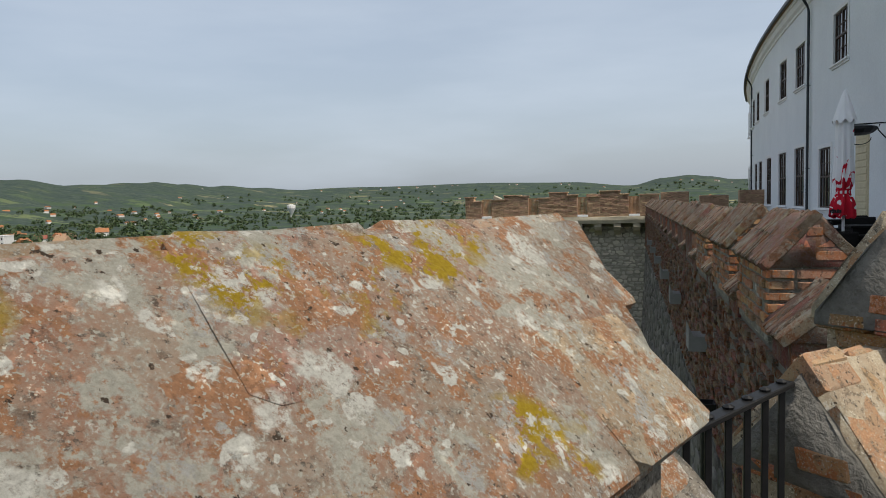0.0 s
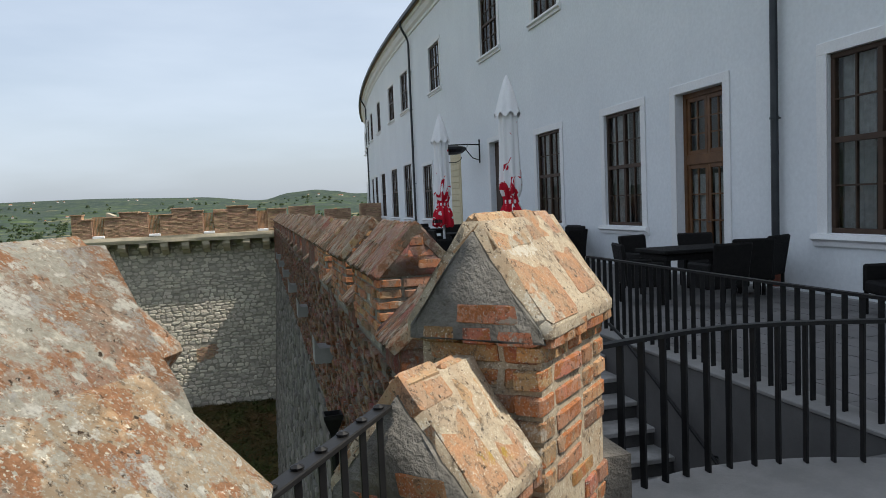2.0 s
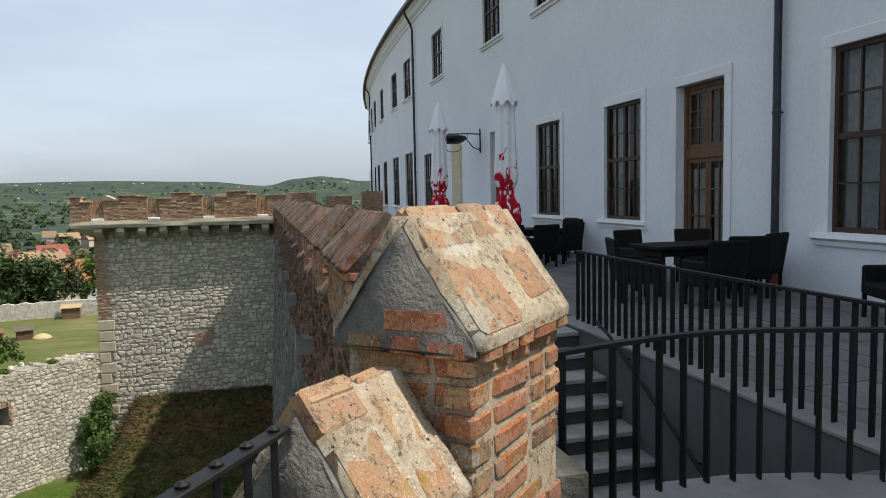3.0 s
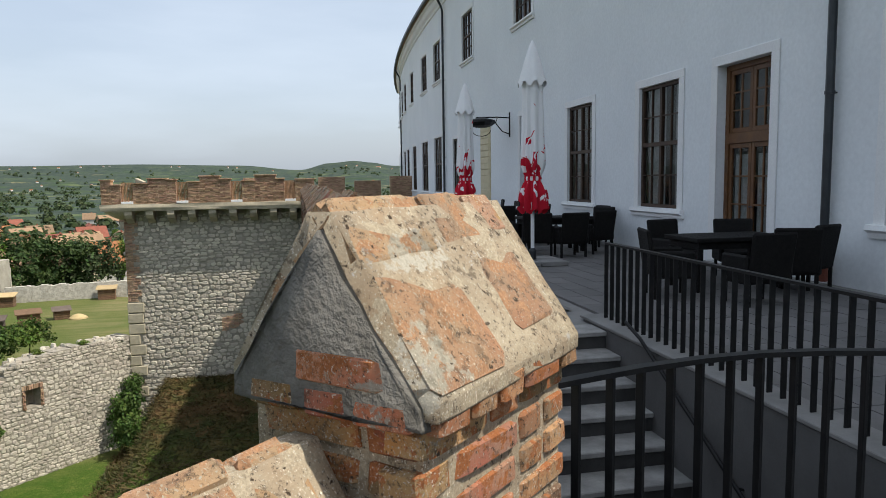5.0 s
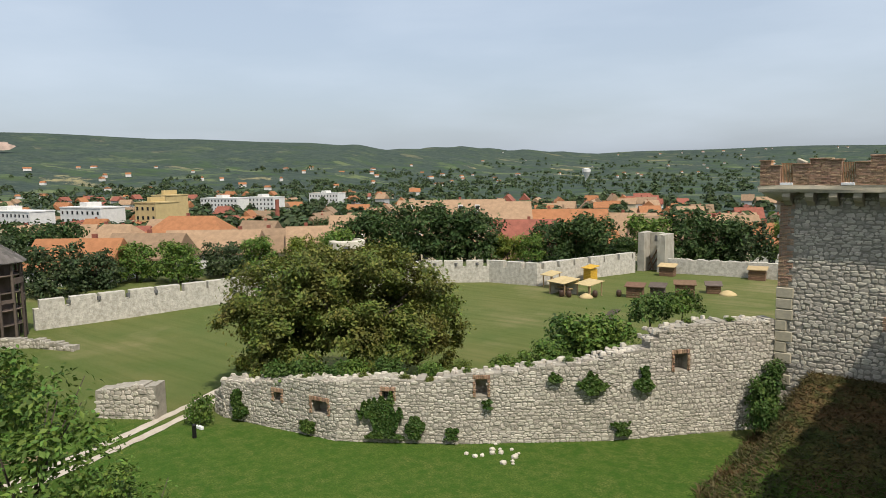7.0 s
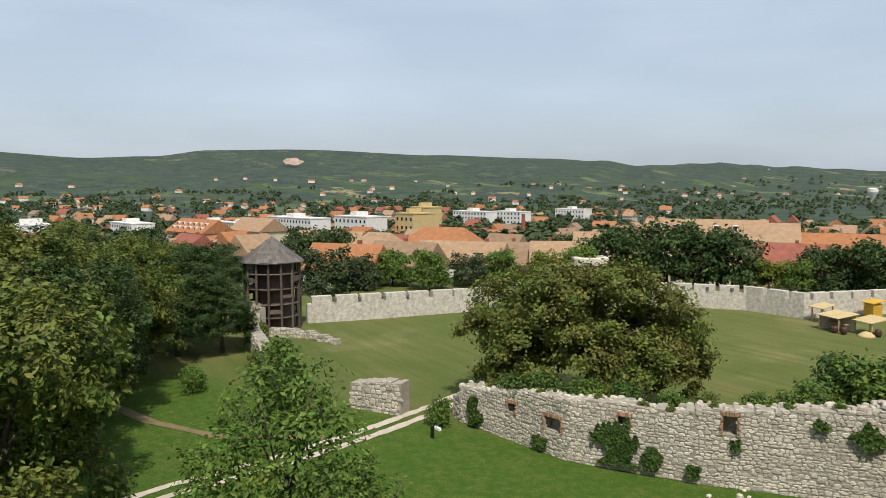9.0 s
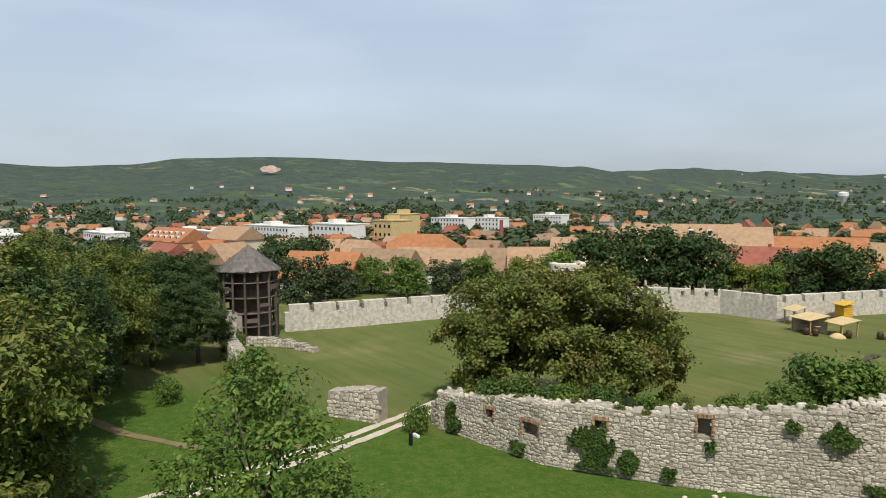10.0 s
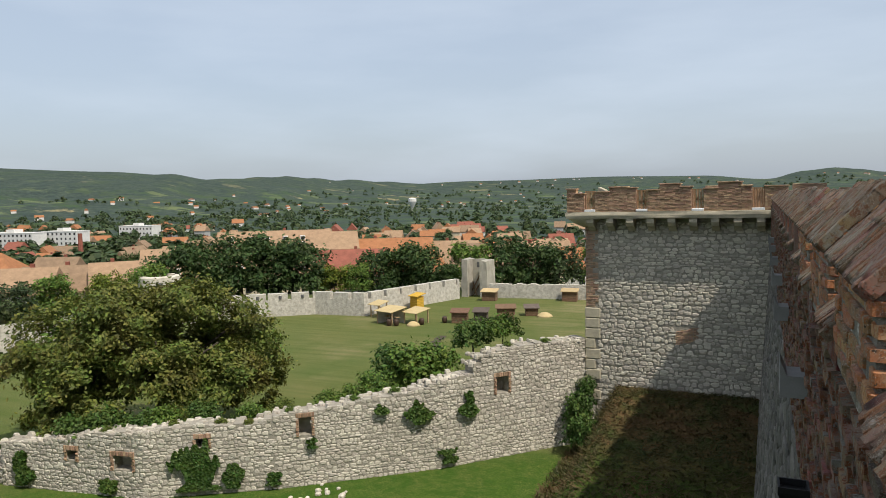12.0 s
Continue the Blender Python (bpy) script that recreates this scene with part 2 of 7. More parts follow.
M_RED = simple("red_printed_canvas", (0.55, 0.015, 0.03), (0.47, 0.012, 0.025), 4, 0.85, fine=80, relief=0.1, depth=0.002)
M_CREAM = simple("cream_painted_shutter", (0.66, 0.58, 0.38), (0.58, 0.5, 0.33), 4, 0.7, fine=50, relief=0.15)
M_PALEWOOD = simple("new_pale_boards", (0.5, 0.36, 0.2), (0.4, 0.28, 0.15), 3, 0.8, fine=25, relief=0.3, tint=0.15)
M_SLATWOOD = simple("brown_log_slats", (0.2, 0.12, 0.07), (0.14, 0.085, 0.05), 3, 0.9, fine=25, relief=0.4, tint=0.2)
M_GREYWOOD = simple("sun_bleached_tower_timber", (0.13, 0.10, 0.08), (0.09, 0.07, 0.055), 2, 0.9, fine=25, relief=0.4, tint=0.25)
M_SHINGLE = simple("grey_wooden_shingle", (0.16, 0.145, 0.13), (0.11, 0.098, 0.088), 1.5, 0.95, fine=20, relief=0.5, depth=0.01, tint=0.25, island=True)
M_YELLOW = simple("ochre_painted_panel", (0.6, 0.36, 0.04), (0.5, 0.3, 0.035), 3, 0.7, fine=30)
M_TENT = simple("off_white_tent_cloth", (0.62, 0.58, 0.48), (0.5, 0.46, 0.38), 2, 0.9, fine=30)
M_THATCH = simple("straw_coloured_awning", (0.55, 0.43, 0.22), (0.45, 0.34, 0.17), 2, 0.9, fine=30)
M_BARK = simple("brown_grey_bark", (0.1, 0.08, 0.06), (0.06, 0.048, 0.036), 6, 0.95, fine=30, relief=0.8, depth=0.02)
M_PATHM = simple("chalky_track_gravel", (0.52, 0.46, 0.38), (0.4, 0.34, 0.27), 1.2, 0.95, fine=8, relief=0.5, depth=0.02)
M_WALLS = [simple("town_render_" + k, a, tuple(x * 0.85 for x in a), 0.6, 0.9, fine=6, relief=0.1) for k, a in
           (("white", (0.72, 0.7, 0.66)), ("cream", (0.6, 0.52, 0.36)), ("rose", (0.55, 0.34, 0.24)), ("grey", (0.45, 0.44, 0.42)), ("ochre", (0.55, 0.42, 0.2)))]
M_ROOFS = [simple("roof_tile_" + k, a, tuple(x * 0.72 for x in a), 0.9, 0.9, fine=5, relief=0.5, depth=0.05) for k, a in
           (("orange", (0.39, 0.17, 0.075)), ("faded", (0.38, 0.25, 0.15)), ("brown", (0.29, 0.195, 0.12)), ("red", (0.3, 0.105, 0.07)), ("slate", (0.2, 0.21, 0.23)))]


def glass_material(name, tint):
    m, n, l, p = material(name, 0.03, 0, 0.8)
    c = mix(n, l, noise_fac(n, l, 1.3, 4, 0.35, 0.65, where(n)), tint, tuple(x * 0.5 for x in tint))
    l.new(c, p.inputs["Base Color"])
    w = noise_fac(n, l, 2.2, 3, 0.2, 0.8, where(n))
    bump(n, l, p, w, 0.05, 0.02)
    return m


M_GLASS = glass_material("dark_old_window_glass", (0.035, 0.038, 0.043))
def clear_material():
    """Thin clear glass: mostly see-through, with a mirror-like sheen."""
    m, n, l, p = material("clear_window_glass", 0.02, 0, 0.5)
    tr, gl, ms, fr = n.new("ShaderNodeBsdfTransparent"), n.new("ShaderNodeBsdfGlossy"), n.new("ShaderNodeMixShader"), n.new("ShaderNodeLayerWeight")
    tr.inputs["Color"].default_value = (0.7, 0.73, 0.73, 1)
    gl.inputs["Roughness"].default_value = 0.02
    fr.inputs["Blend"].default_value = 0.5
    sheen = n.new("ShaderNodeMath")
    sheen.operation = "POWER"
    sheen.inputs[1].default_value = 4.0
    l.new(fr.outputs["Facing"], sheen.inputs[0])
    weak = n.new("ShaderNodeMath")
    weak.operation = "MULTIPLY_ADD"
    weak.inputs[1].default_value, weak.inputs[2].default_value = 0.45, 0.03
    l.new(sheen.outputs[0], weak.inputs[0])
    l.new(weak.outputs[0], ms.inputs[0])
    l.new(tr.outputs[0], ms.inputs[1])
    l.new(gl.outputs[0], ms.inputs[2])
    l.new(ms.outputs[0], n["Material Output"].inputs["Surface"])
    return m


M_CLEAR = clear_material()
# curtain grey, lightened to carry the reflections in the window panes
M_CURTAIN = simple("net_curtain_with_pane_reflection", (0.46, 0.455, 0.44), (0.33, 0.325, 0.315), 9, 0.9, fine=40, relief=0.1)


def leaf_material(name, a, b, spread=0.45):
    m, n, l, p = material(name, 0.6, 0, 0.25)
    c = mix(n, l, noise_fac(n, l, 0.45, 5, 0.35, 0.65, where(n)), a, b)
    c = piece_tint(n, l, c, spread, True)
    l.new(c, p.inputs["Base Color"])
    tr = n.new("ShaderNodeBsdfTranslucent")
    l.new(c, tr.inputs["Color"])
    ms = n.new("ShaderNodeMixShader")
    ms.inputs[0].default_value = 0.28
    l.new(p.outputs[0], ms.inputs[1])
    l.new(tr.outputs[0], ms.inputs[2])
    l.new(ms.outputs[0], n["Material Output"].inputs["Surface"])
    return m


M_LEAF = leaf_material("maple_foliage", (0.09, 0.145, 0.024), (0.13, 0.14, 0.028))
M_MAPLE = leaf_material("browning_maple_foliage", (0.1, 0.145, 0.025), (0.145, 0.138, 0.031), 0.5)
M_LEAFD = leaf_material("dark_foliage", (0.038, 0.072, 0.02), (0.056, 0.092, 0.024))
M_LEAFL = leaf_material("light_green_foliage", (0.115, 0.18, 0.03), (0.085, 0.15, 0.026))
M_LEAFY = leaf_material("yellow_green_foliage", (0.16, 0.19, 0.025), (0.11, 0.15, 0.02))
M_IVY = leaf_material("ivy_leaves", (0.05, 0.1, 0.02), (0.08, 0.13, 0.026))
M_FAR = leaf_material("far_tree_foliage", (0.042, 0.07, 0.026), (0.062, 0.085, 0.032), 0.5)
M_SCRUB = leaf_material("dry_brown_scrub", (0.13, 0.085, 0.036), (0.055, 0.07, 0.021), 0.2)
M_RUSTBAR = simple("rust_brown_bars", (0.38, 0.22, 0.12), (0.3, 0.17, 0.09), 4, 0.8)


def ground_material():
    """Mown lawn inside the castle; beyond it town plots, fields, vineyards and wooded hills."""
    m, n, l, p = material("grass_fields_and_wooded_hills", 0.95, 0, 0.1)
    pos = where(n)
    lawn = mix(n, l, noise_fac(n, l, 0.12, 8, 0.36, 0.64, pos), (0.095, 0.12, 0.034), (0.14, 0.14, 0.048))
    lawn = mix(n, l, noise_fac(n, l, 0.07, 8, 0.52, 0.7, pos), lawn, (0.22, 0.19, 0.09))
    mow = n.new("ShaderNodeMapping")
    mow.inputs["Rotation"].default_value, mow.inputs["Scale"].default_value = (0, 0, 0.55), (0.05, 1, 1)
    l.new(pos, mow.inputs["Vector"])
    lawn = mix(n, l, noise_fac(n, l, 0.9, 5, 0.45, 0.62, mow.outputs[0]), lawn, mix(n, l, 0.5, lawn, (0.07, 0.1, 0.02)))
    lawn = mix(n, l, noise_fac(n, l, 9, 5, 0.35, 0.65, pos), lawn, mix(n, l, 0.75, (0.03, 0.055, 0.01), lawn))
    # moat and slope below the wall: lusher
    sep = n.new("ShaderNodeSeparateXYZ")
    l.new(pos, sep.inputs[0])
    lush = mix(n, l, noise_fac(n, l, 0.5, 6, 0.35, 0.65, pos), (0.085, 0.132, 0.021), (0.125, 0.145, 0.035))
    lush = mix(n, l, noise_fac(n, l, 2.2, 6, 0.4, 0.62, pos), lush, (0.045, 0.1, 0.012))
    lush = mix(n, l, noise_fac(n, l, 11, 5, 0.35, 0.65, pos), lush, (0.035, 0.075, 0.01))
    side = n.new("ShaderNodeMath")
    side.operation = "MULTIPLY_ADD"
    side.inputs[1].default_value = -0.616
    l.new(sep.outputs[0], side.inputs[0])
    l.new(sep.outputs[1], side.inputs[2])
    moat = n.new("ShaderNodeMapRange")
    moat.inputs[1].default_value, moat.inputs[2].default_value, moat.inputs[3].default_value, moat.inputs[4].default_value = 46.5, 50.5, 1, 0
    shift = n.new("ShaderNodeMath")
    shift.operation = "ADD"
    l.new(side.outputs[0], shift.inputs[0])
    shift.inputs[1].default_value = 0.0
    l.new(shift.outputs[0], moat.inputs[0])
    near = mix(n, l, moat.outputs[0], lawn, lush)
    bank = n.new("ShaderNodeMapRange")
    bank.inputs[1].default_value, bank.inputs[2].default_value = -12.6, -11.3
    l.new(sep.outputs[2], bank.inputs[0])
    dead = mix(n, l, noise_fac(n, l, 0.8, 7, 0.4, 0.6, pos), (0.14, 0.085, 0.04), (0.055, 0.066, 0.02))
    near = mix(n, l, bank.outputs[0], near, dead)
    # country
    v = n.new("ShaderNodeTexVoronoi")
    v.inputs["Scale"].default_value = 0.0105
    sq = n.new("ShaderNodeMapping")
    sq.inputs["Rotation"].default_value, sq.inputs["Scale"].default_value = (0, 0, 0.5), (0.6, 1.5, 1)
    l.new(pos, sq.inputs["Vector"])
    l.new(sq.outputs[0], v.inputs["Vector"])
    hue = n.new("ShaderNodeValToRGB")
    hue.color_ramp.interpolation = "CONSTANT"
    e = hue.color_ramp.elements
    e[0].color, e[1].color, e[1].position = (0.055, 0.08, 0.036, 1), (0.04, 0.064, 0.032, 1), 0.3
    for at, col in ((0.5, (0.082, 0.112, 0.05, 1)), (0.68, (0.05, 0.08, 0.036, 1)), (0.84, (0.12, 0.145, 0.065, 1)), (0.95, (0.24, 0.21, 0.11, 1))):
        k = e.new(at)
        k.color = col
    vs = n.new("ShaderNodeSeparateColor")
    l.new(v.outputs["Color"], vs.inputs[0])
    l.new(vs.outputs[0], hue.inputs["Fac"])
    woods = mix(n, l, noise_fac(n, l, 0.03, 6, 0.38, 0.62, pos), (0.036, 0.054, 0.047), (0.066, 0.086, 0.064))
    woods = mix(n, l, noise_fac(n, l, 0.11, 4, 0.36, 0.6, pos), mix(n, l, 0.5, woods, (0.015, 0.024, 0.018)), woods)
    wood_mask = noise_fac(n, l, 0.0085, 12, 0.45, 0.5, pos, 0.8)
    country = mix(n, l, wood_mask, hue.outputs["Color"], woods)
    high = n.new("ShaderNodeMapRange")
    high.inputs[1].default_value, high.inputs[2].default_value = 15, 60
    l.new(sep.outputs[2], high.inputs[0])
    country = mix(n, l, mix(n, l, high.outputs[0], (0, 0, 0), (0.6, 0.6, 0.6)), country, woods)
    dist = n.new("ShaderNodeVectorMath")
    dist.operation = "LENGTH"
    l.new(pos, dist.inputs[0])
    far = n.new("ShaderNodeMapRange")
    far.inputs[1].default_value, far.inputs[2].default_value = 108, 125
    l.new(dist.outputs["Value"], far.inputs[0])
    l.new(mix(n, l, far.outputs[0], near, country), p.inputs["Base Color"])
    bump(n, l, p, noise_fac(n, l, 6, 6, 0.2, 0.8, pos, 0.7), 0.6, 0.08)
    return m


M_GROUND = ground_material()


# ---- small builders ----
def finish(name, bm, mat, smooth=False):
    me = bpy.data.meshes.new(name)
    bmesh.ops.recalc_face_normals(bm, faces=bm.faces)
    bm.to_mesh(me)
    bm.free()
    me.materials.append(mat)
    if smooth:
        me.polygons.foreach_set("use_smooth", [True] * len(me.polygons))
    return me


def part(name, bm, mat, parent=None, label="", smooth=False, m=None):
    """Links a bmesh as one mesh object, under a thing or a part when one is given."""
    ob = new(name, finish(name, bm, mat, smooth) if isinstance(bm, bmesh.types.BMesh) else bm)
    if parent is not None:
        ob.parent = parent
    if m is not None:
        ob.matrix_basis = m
    return tagged(ob, label)


def thing(name, label, category, group="", kind="", m=None):
    ob = new(name)
    ob.empty_display_size = 0.1
    if m is not None:
        ob.matrix_basis = m
    return tagged(ob, label, category, group, kind)


def box(bm, a, b, m=None, bevel=0.0):
    """A box between two corners; bevel rounds its edges."""
    r = bmesh.ops.create_cube(bm, size=1.0)
    vs = r["verts"]
    for v in vs:
        v.co = Vector([(a[i] + b[i]) / 2 + v.co[i] * (b[i] - a[i]) for i in range(3)])
    if bevel:
        es = {e for v in vs for e in v.link_edges}
        out = bmesh.ops.bevel(bm, geom=list(es), offset=bevel, segments=1, affect="EDGES", profile=0.5)
        vs = list({v for f in out["faces"] for v in f.verts})
    if m is not None:
        bmesh.ops.transform(bm, matrix=m, verts=vs)
    return vs


def tube(bm, points, r, sides=8, taper=None):
    """A round bar through the points."""
    rings = []
    for i, q in enumerate(points):
        q = Vector(q)
        d = Vector(points[min(i + 1, len(points) - 1)]) - Vector(points[max(i - 1, 0)])
        d.normalize()
        a = d.orthogonal().normalized() if abs(d.z) < 0.99 else Vector((1, 0, 0))
        if abs(d.z) < 0.99:
            a = d.cross(Vector((0, 0, 1))).normalized()
        b = d.cross(a)
        k = r if taper is None else r + (taper - r) * i / (len(points) - 1)
        rings.append([bm.verts.new(q + (a * math.cos(t) + b * math.sin(t)) * k) for t in [2 * math.pi * j / sides for j in range(sides)]])
    for p0, p1 in zip(rings, rings[1:]):
        for j in range(sides):
            bm.faces.new((p0[j], p0[(j + 1) % sides], p1[(j + 1) % sides], p1[j]))
    bm.faces.new(rings[0][::-1])
    bm.faces.new(rings[-1])


def lathe(bm, profile, sides=16, m=None):
    """A turned form from (radius, height) pairs."""
    vs = []
    rings = []
    for r, z in profile:
        ring = [bm.verts.new((r * math.cos(2 * math.pi * j / sides), r * math.sin(2 * math.pi * j / sides), z)) for j in range(sides)]
        rings.append(ring)
        vs += ring
    for p0, p1 in zip(rings, rings[1:]):
        for j in range(sides):
            bm.faces.new((p0[j], p0[(j + 1) % sides], p1[(j + 1) % sides], p1[j]))
    bm.faces.new(rings[0][::-1])
    bm.faces.new(rings[-1])
    if m is not None:
        bmesh.ops.transform(bm, matrix=m, verts=vs)
    return vs


def prism(bm, outline, a, b, axis=1):
    """An outline of pairs, pushed from a to b along an axis."""
    def put(p, k):
        q = list(p)
        q.insert(axis, k)
        return bm.verts.new(q)
    lo, hi = [put(p, a) for p in outline], [put(p, b) for p in outline]
    k = len(outline)
    bm.faces.new(lo)
    bm.faces.new(hi[::-1])
    for i in range(k):
        bm.faces.new((lo[i], hi[i], hi[(i + 1) % k], lo[(i + 1) % k]))
    return lo + hi


def frame_at(origin, u, up=(0, 0, 1)):
    """A pose whose x runs along u and whose z is up."""
    u, up = Vector(u).normalized(), Vector(up).normalized()
    v = up.cross(u).normalized()
    return Matrix.Translation(origin) @ Matrix((u, v, u.cross(v))).transposed().to_4x4()


def brick_mesh(name, size, mat, seed, wear=0.006, chamfer=0.008):
    """One worn brick, centred on its base, its long side along x."""
    rnd = random.Random(seed)
    bm = bmesh.new()
    sx, sy, sz = (k / 2 for k in size)
    box(bm, (-sx, -sy, -sz), (sx, sy, sz), bevel=chamfer)
    for v in bm.verts:
        v.co += Vector([rnd.uniform(-wear, wear) for _ in range(3)])
    return finish(name, bm, mat)


RUBBLE = random.Random(7)


def rubble(pieces, origin, u, normal, width, height, inside=None, size=(0.42, 0.27), proud=0.05, up=(0, 0, 1)):
    """Adds uneven stones in rough courses to the lists (verts, faces), on a face that starts at origin."""
    verts, faces = pieces
    rnd = RUBBLE
    o, u, n, w = Vector(origin), Vector(u).normalized(), Vector(normal).normalized(), Vector(up).normalized()
    z = 0.0
    while z < height:
        h = size[1] * rnd.uniform(0.6, 1.5)
        x = -rnd.uniform(0, size[0])
        while x < width:
            b = size[0] * rnd.uniform(0.5, 1.6)
            cx, cz = x + b / 2, z + h / 2 + rnd.uniform(-0.3, 0.3) * h
            x += b
            if cx < 0.05 or cx > width - 0.02 or cz > height or (inside and not inside(cx, cz)):
                continue
            turn = rnd.uniform(-0.3, 0.3)
            k0 = len(verts)
            deep = proud * rnd.uniform(0.5, 1.3)
            ring = []
            for i in range(7):
                a = 2 * math.pi * (i + rnd.uniform(-0.25, 0.25)) / 7 + turn
                sq = 1 / max(abs(math.cos(a)), abs(math.sin(a))) ** 0.75
                ring.append((math.cos(a) * sq * b * 0.5 * rnd.uniform(0.76, 1.03), math.sin(a) * sq * h * 0.5 * rnd.uniform(0.76, 1.03)))
            for s, d in ((1.0, -0.03), (0.97, deep * 0.55), (0.72, deep)):
                for px, pz in ring:
                    verts.append(o + u * (cx + px * s) + w * (cz + pz * s) + n * d)
            for r in (0, 7):
                for i in range(7):
                    faces.append((k0 + r + i, k0 + r + (i + 1) % 7, k0 + r + 7 + (i + 1) % 7, k0 + r + 7 + i))
            faces.append(tuple(k0 + 14 + i for i in range(7)))
        z += h * 0.97


def joined(name, pieces, mat, parent=None, label="", kind="stuff"):
    me = bpy.data.meshes.new(name)
    me.from_pydata([tuple(v) for v in pieces[0]], [], pieces[1])
    me.materials.append(mat)
    me.update()
    ob = new(name, me)
    if parent is not None:
        ob.parent = parent
    return tagged(ob, label, kind=kind)


def singled(name, pieces, nv, nf, mat, parent, choose, most=300):
    """Takes up to most pieces out of the lists, each as an object of its own, and returns the rest."""
    verts, faces = pieces
    rest = ([], [])
    done = 0
    for i in range(len(verts) // nv):
        vs = verts[i * nv:(i + 1) * nv]
        fs = [tuple(k - i * nv for k in f) for f in faces[i * nf:(i + 1) * nf]]
        mid = sum(vs, Vector()) / nv
        if done < most and choose(mid):
            me = bpy.data.meshes.new(name)
            me.from_pydata([tuple(v - mid) for v in vs], [], fs)
            me.materials.append(mat)
            ob = new(name, me)
            ob.parent, ob.location = parent, mid
            done += 1
        else:
            k = len(rest[0])
            rest[0].extend(vs)
            rest[1].extend(tuple(q + k for q in f) for f in fs)
    return rest

GZ = -13.45


def turned(az):
    """Bearings of the plan, spread about the middle of the view."""
    return -27.2 + 1.05 * (az + 27)


def site(x, y):
    """Plan coordinates of the lawn and the ruins, as places in the world."""
    r, az = math.hypot(x - 0.3, y - 3.1) * 0.983, radians(turned(math.degrees(math.atan2(x - 0.3, y - 3.1))))
    return 0.55 + r * math.sin(az), 2.85 + r * math.cos(az)


def brick_rows(pieces, origin, u, normal, width, height, inside=None, size=(0.28, 0.075), proud=0.012, keep=1.0, rnd=RUBBLE, up=(0, 0, 1)):
    """Adds bricks in running bond, five faces each, to the lists (verts, faces)."""
    verts, faces = pieces
    o, u, n, w = Vector(origin), Vector(u).normalized(), Vector(normal).normalized(), Vector(up).normalized()
    for row in range(int(height / size[1])):
        x = -size[0] * (0.5 if row % 2 else 0.0)
        while x < width:
            b = size[0] * rnd.choice((1, 1, 0.5))
            x0, x1 = max(x, 0) + 0.006, min(x + b, width) - 0.006
            x += b
            z0, z1 = row * size[1] + 0.006, (row + 1) * size[1] - 0.006
            if x1 - x0 < 0.03 or rnd.random() > keep or (inside and not inside((x0 + x1) / 2, (z0 + z1) / 2)):
                continue
            d = proud * rnd.uniform(0.2, 1.6)
            k = len(verts)
            for dd, e in ((-0.02, 0), (d, 0.006)):
                for px, pz in ((x0 + e, z0 + e), (x1 - e, z0 + e), (x1 - e, z1 - e), (x0 + e, z1 - e)):
                    j = rnd.uniform(-0.004, 0.004)
                    verts.append(o + u * (px + j) + w * (pz + j) + n * (dd + j))
            faces += [(k + 4, k + 5, k + 6, k + 7)] + [(k + i, k + (i + 1) % 4, k + 4 + (i + 1) % 4, k + 4 + i) for i in range(4)]


# ---- the ground: one sheet from the castle to the hills ----
SKYLINE = [(-180, 1.8), (-130, 1.98), (-89, 2.6), (-83, 2.26), (-78.5, 2.47), (-74.5, 2.98), (-67.5, 3.1), (-57.5, 2.75), (-49, 2.42), (-45, 2.22), (-42, 1.82), (-37, 1.97), (-32, 1.64), (-26.7, 1.3), (-19.6, 1.3), (-12.3, 1.4), (-5.4, 1.28), (-0.8, 0.9), (1.4, 1.4), (3.3, 1.56), (4.5, 1.42), (6.3, 1.14), (12, 1.0), (60, 1.2), (180, 1.5)]


def skyline(az):
    az = (az + 27.2) / 1.05 - 27
    for (a0, e0), (a1, e1) in zip(SKYLINE, SKYLINE[1:]):
        if a0 <= az <= a1:
            t = (az - a0) / (a1 - a0)
            t = t * t * (3 - 2 * t)
            return 1.04 * (e0 + (e1 - e0) * t)
    return 1.5


def clamp(x):
    return max(0.0, min(1.0, x))


def soft(x):
    x = clamp(x)
    return x * x * (3 - 2 * x)


def ground_height(x, y):
    r = math.hypot(x, y)
    az = math.degrees(math.atan2(x, y))
    wob = noise.noise(Vector((x, y, 0)) * 0.05) * 0.25
    z = GZ + wob * soft((r - 20) / 60)
    z += 3.6 * soft((x + 9.15) / 2.2) * clamp((y - 30.6) / 13) ** 1.2 * (1 if y < 46 else 0) * (1 if x < 3 else 0)
    z -= 4.0 * soft((r - 112) / 45) + 9.5 * soft((r - 140) / 260)
    k = soft((az + 50) / 28)
    r0, rc = 950 + 1500 * k, 3100 + 1100 * k
    if r > r0:
        t = clamp((r - r0) / (rc - r0))
        crest = 1.6 + rc * math.tan(radians(skyline(az)))
        lump = noise.fractal(Vector((x, y, 0)) * 0.0016, 1.0, 2.0, 5)
        z += (crest - z) * (0.35 * t + 0.65 * t ** 1.8) + lump * 34 * math.sin(math.pi * t) * (1 - 0.4 * k)
        if r > rc:
            z -= (r - rc) * 0.12
    return z


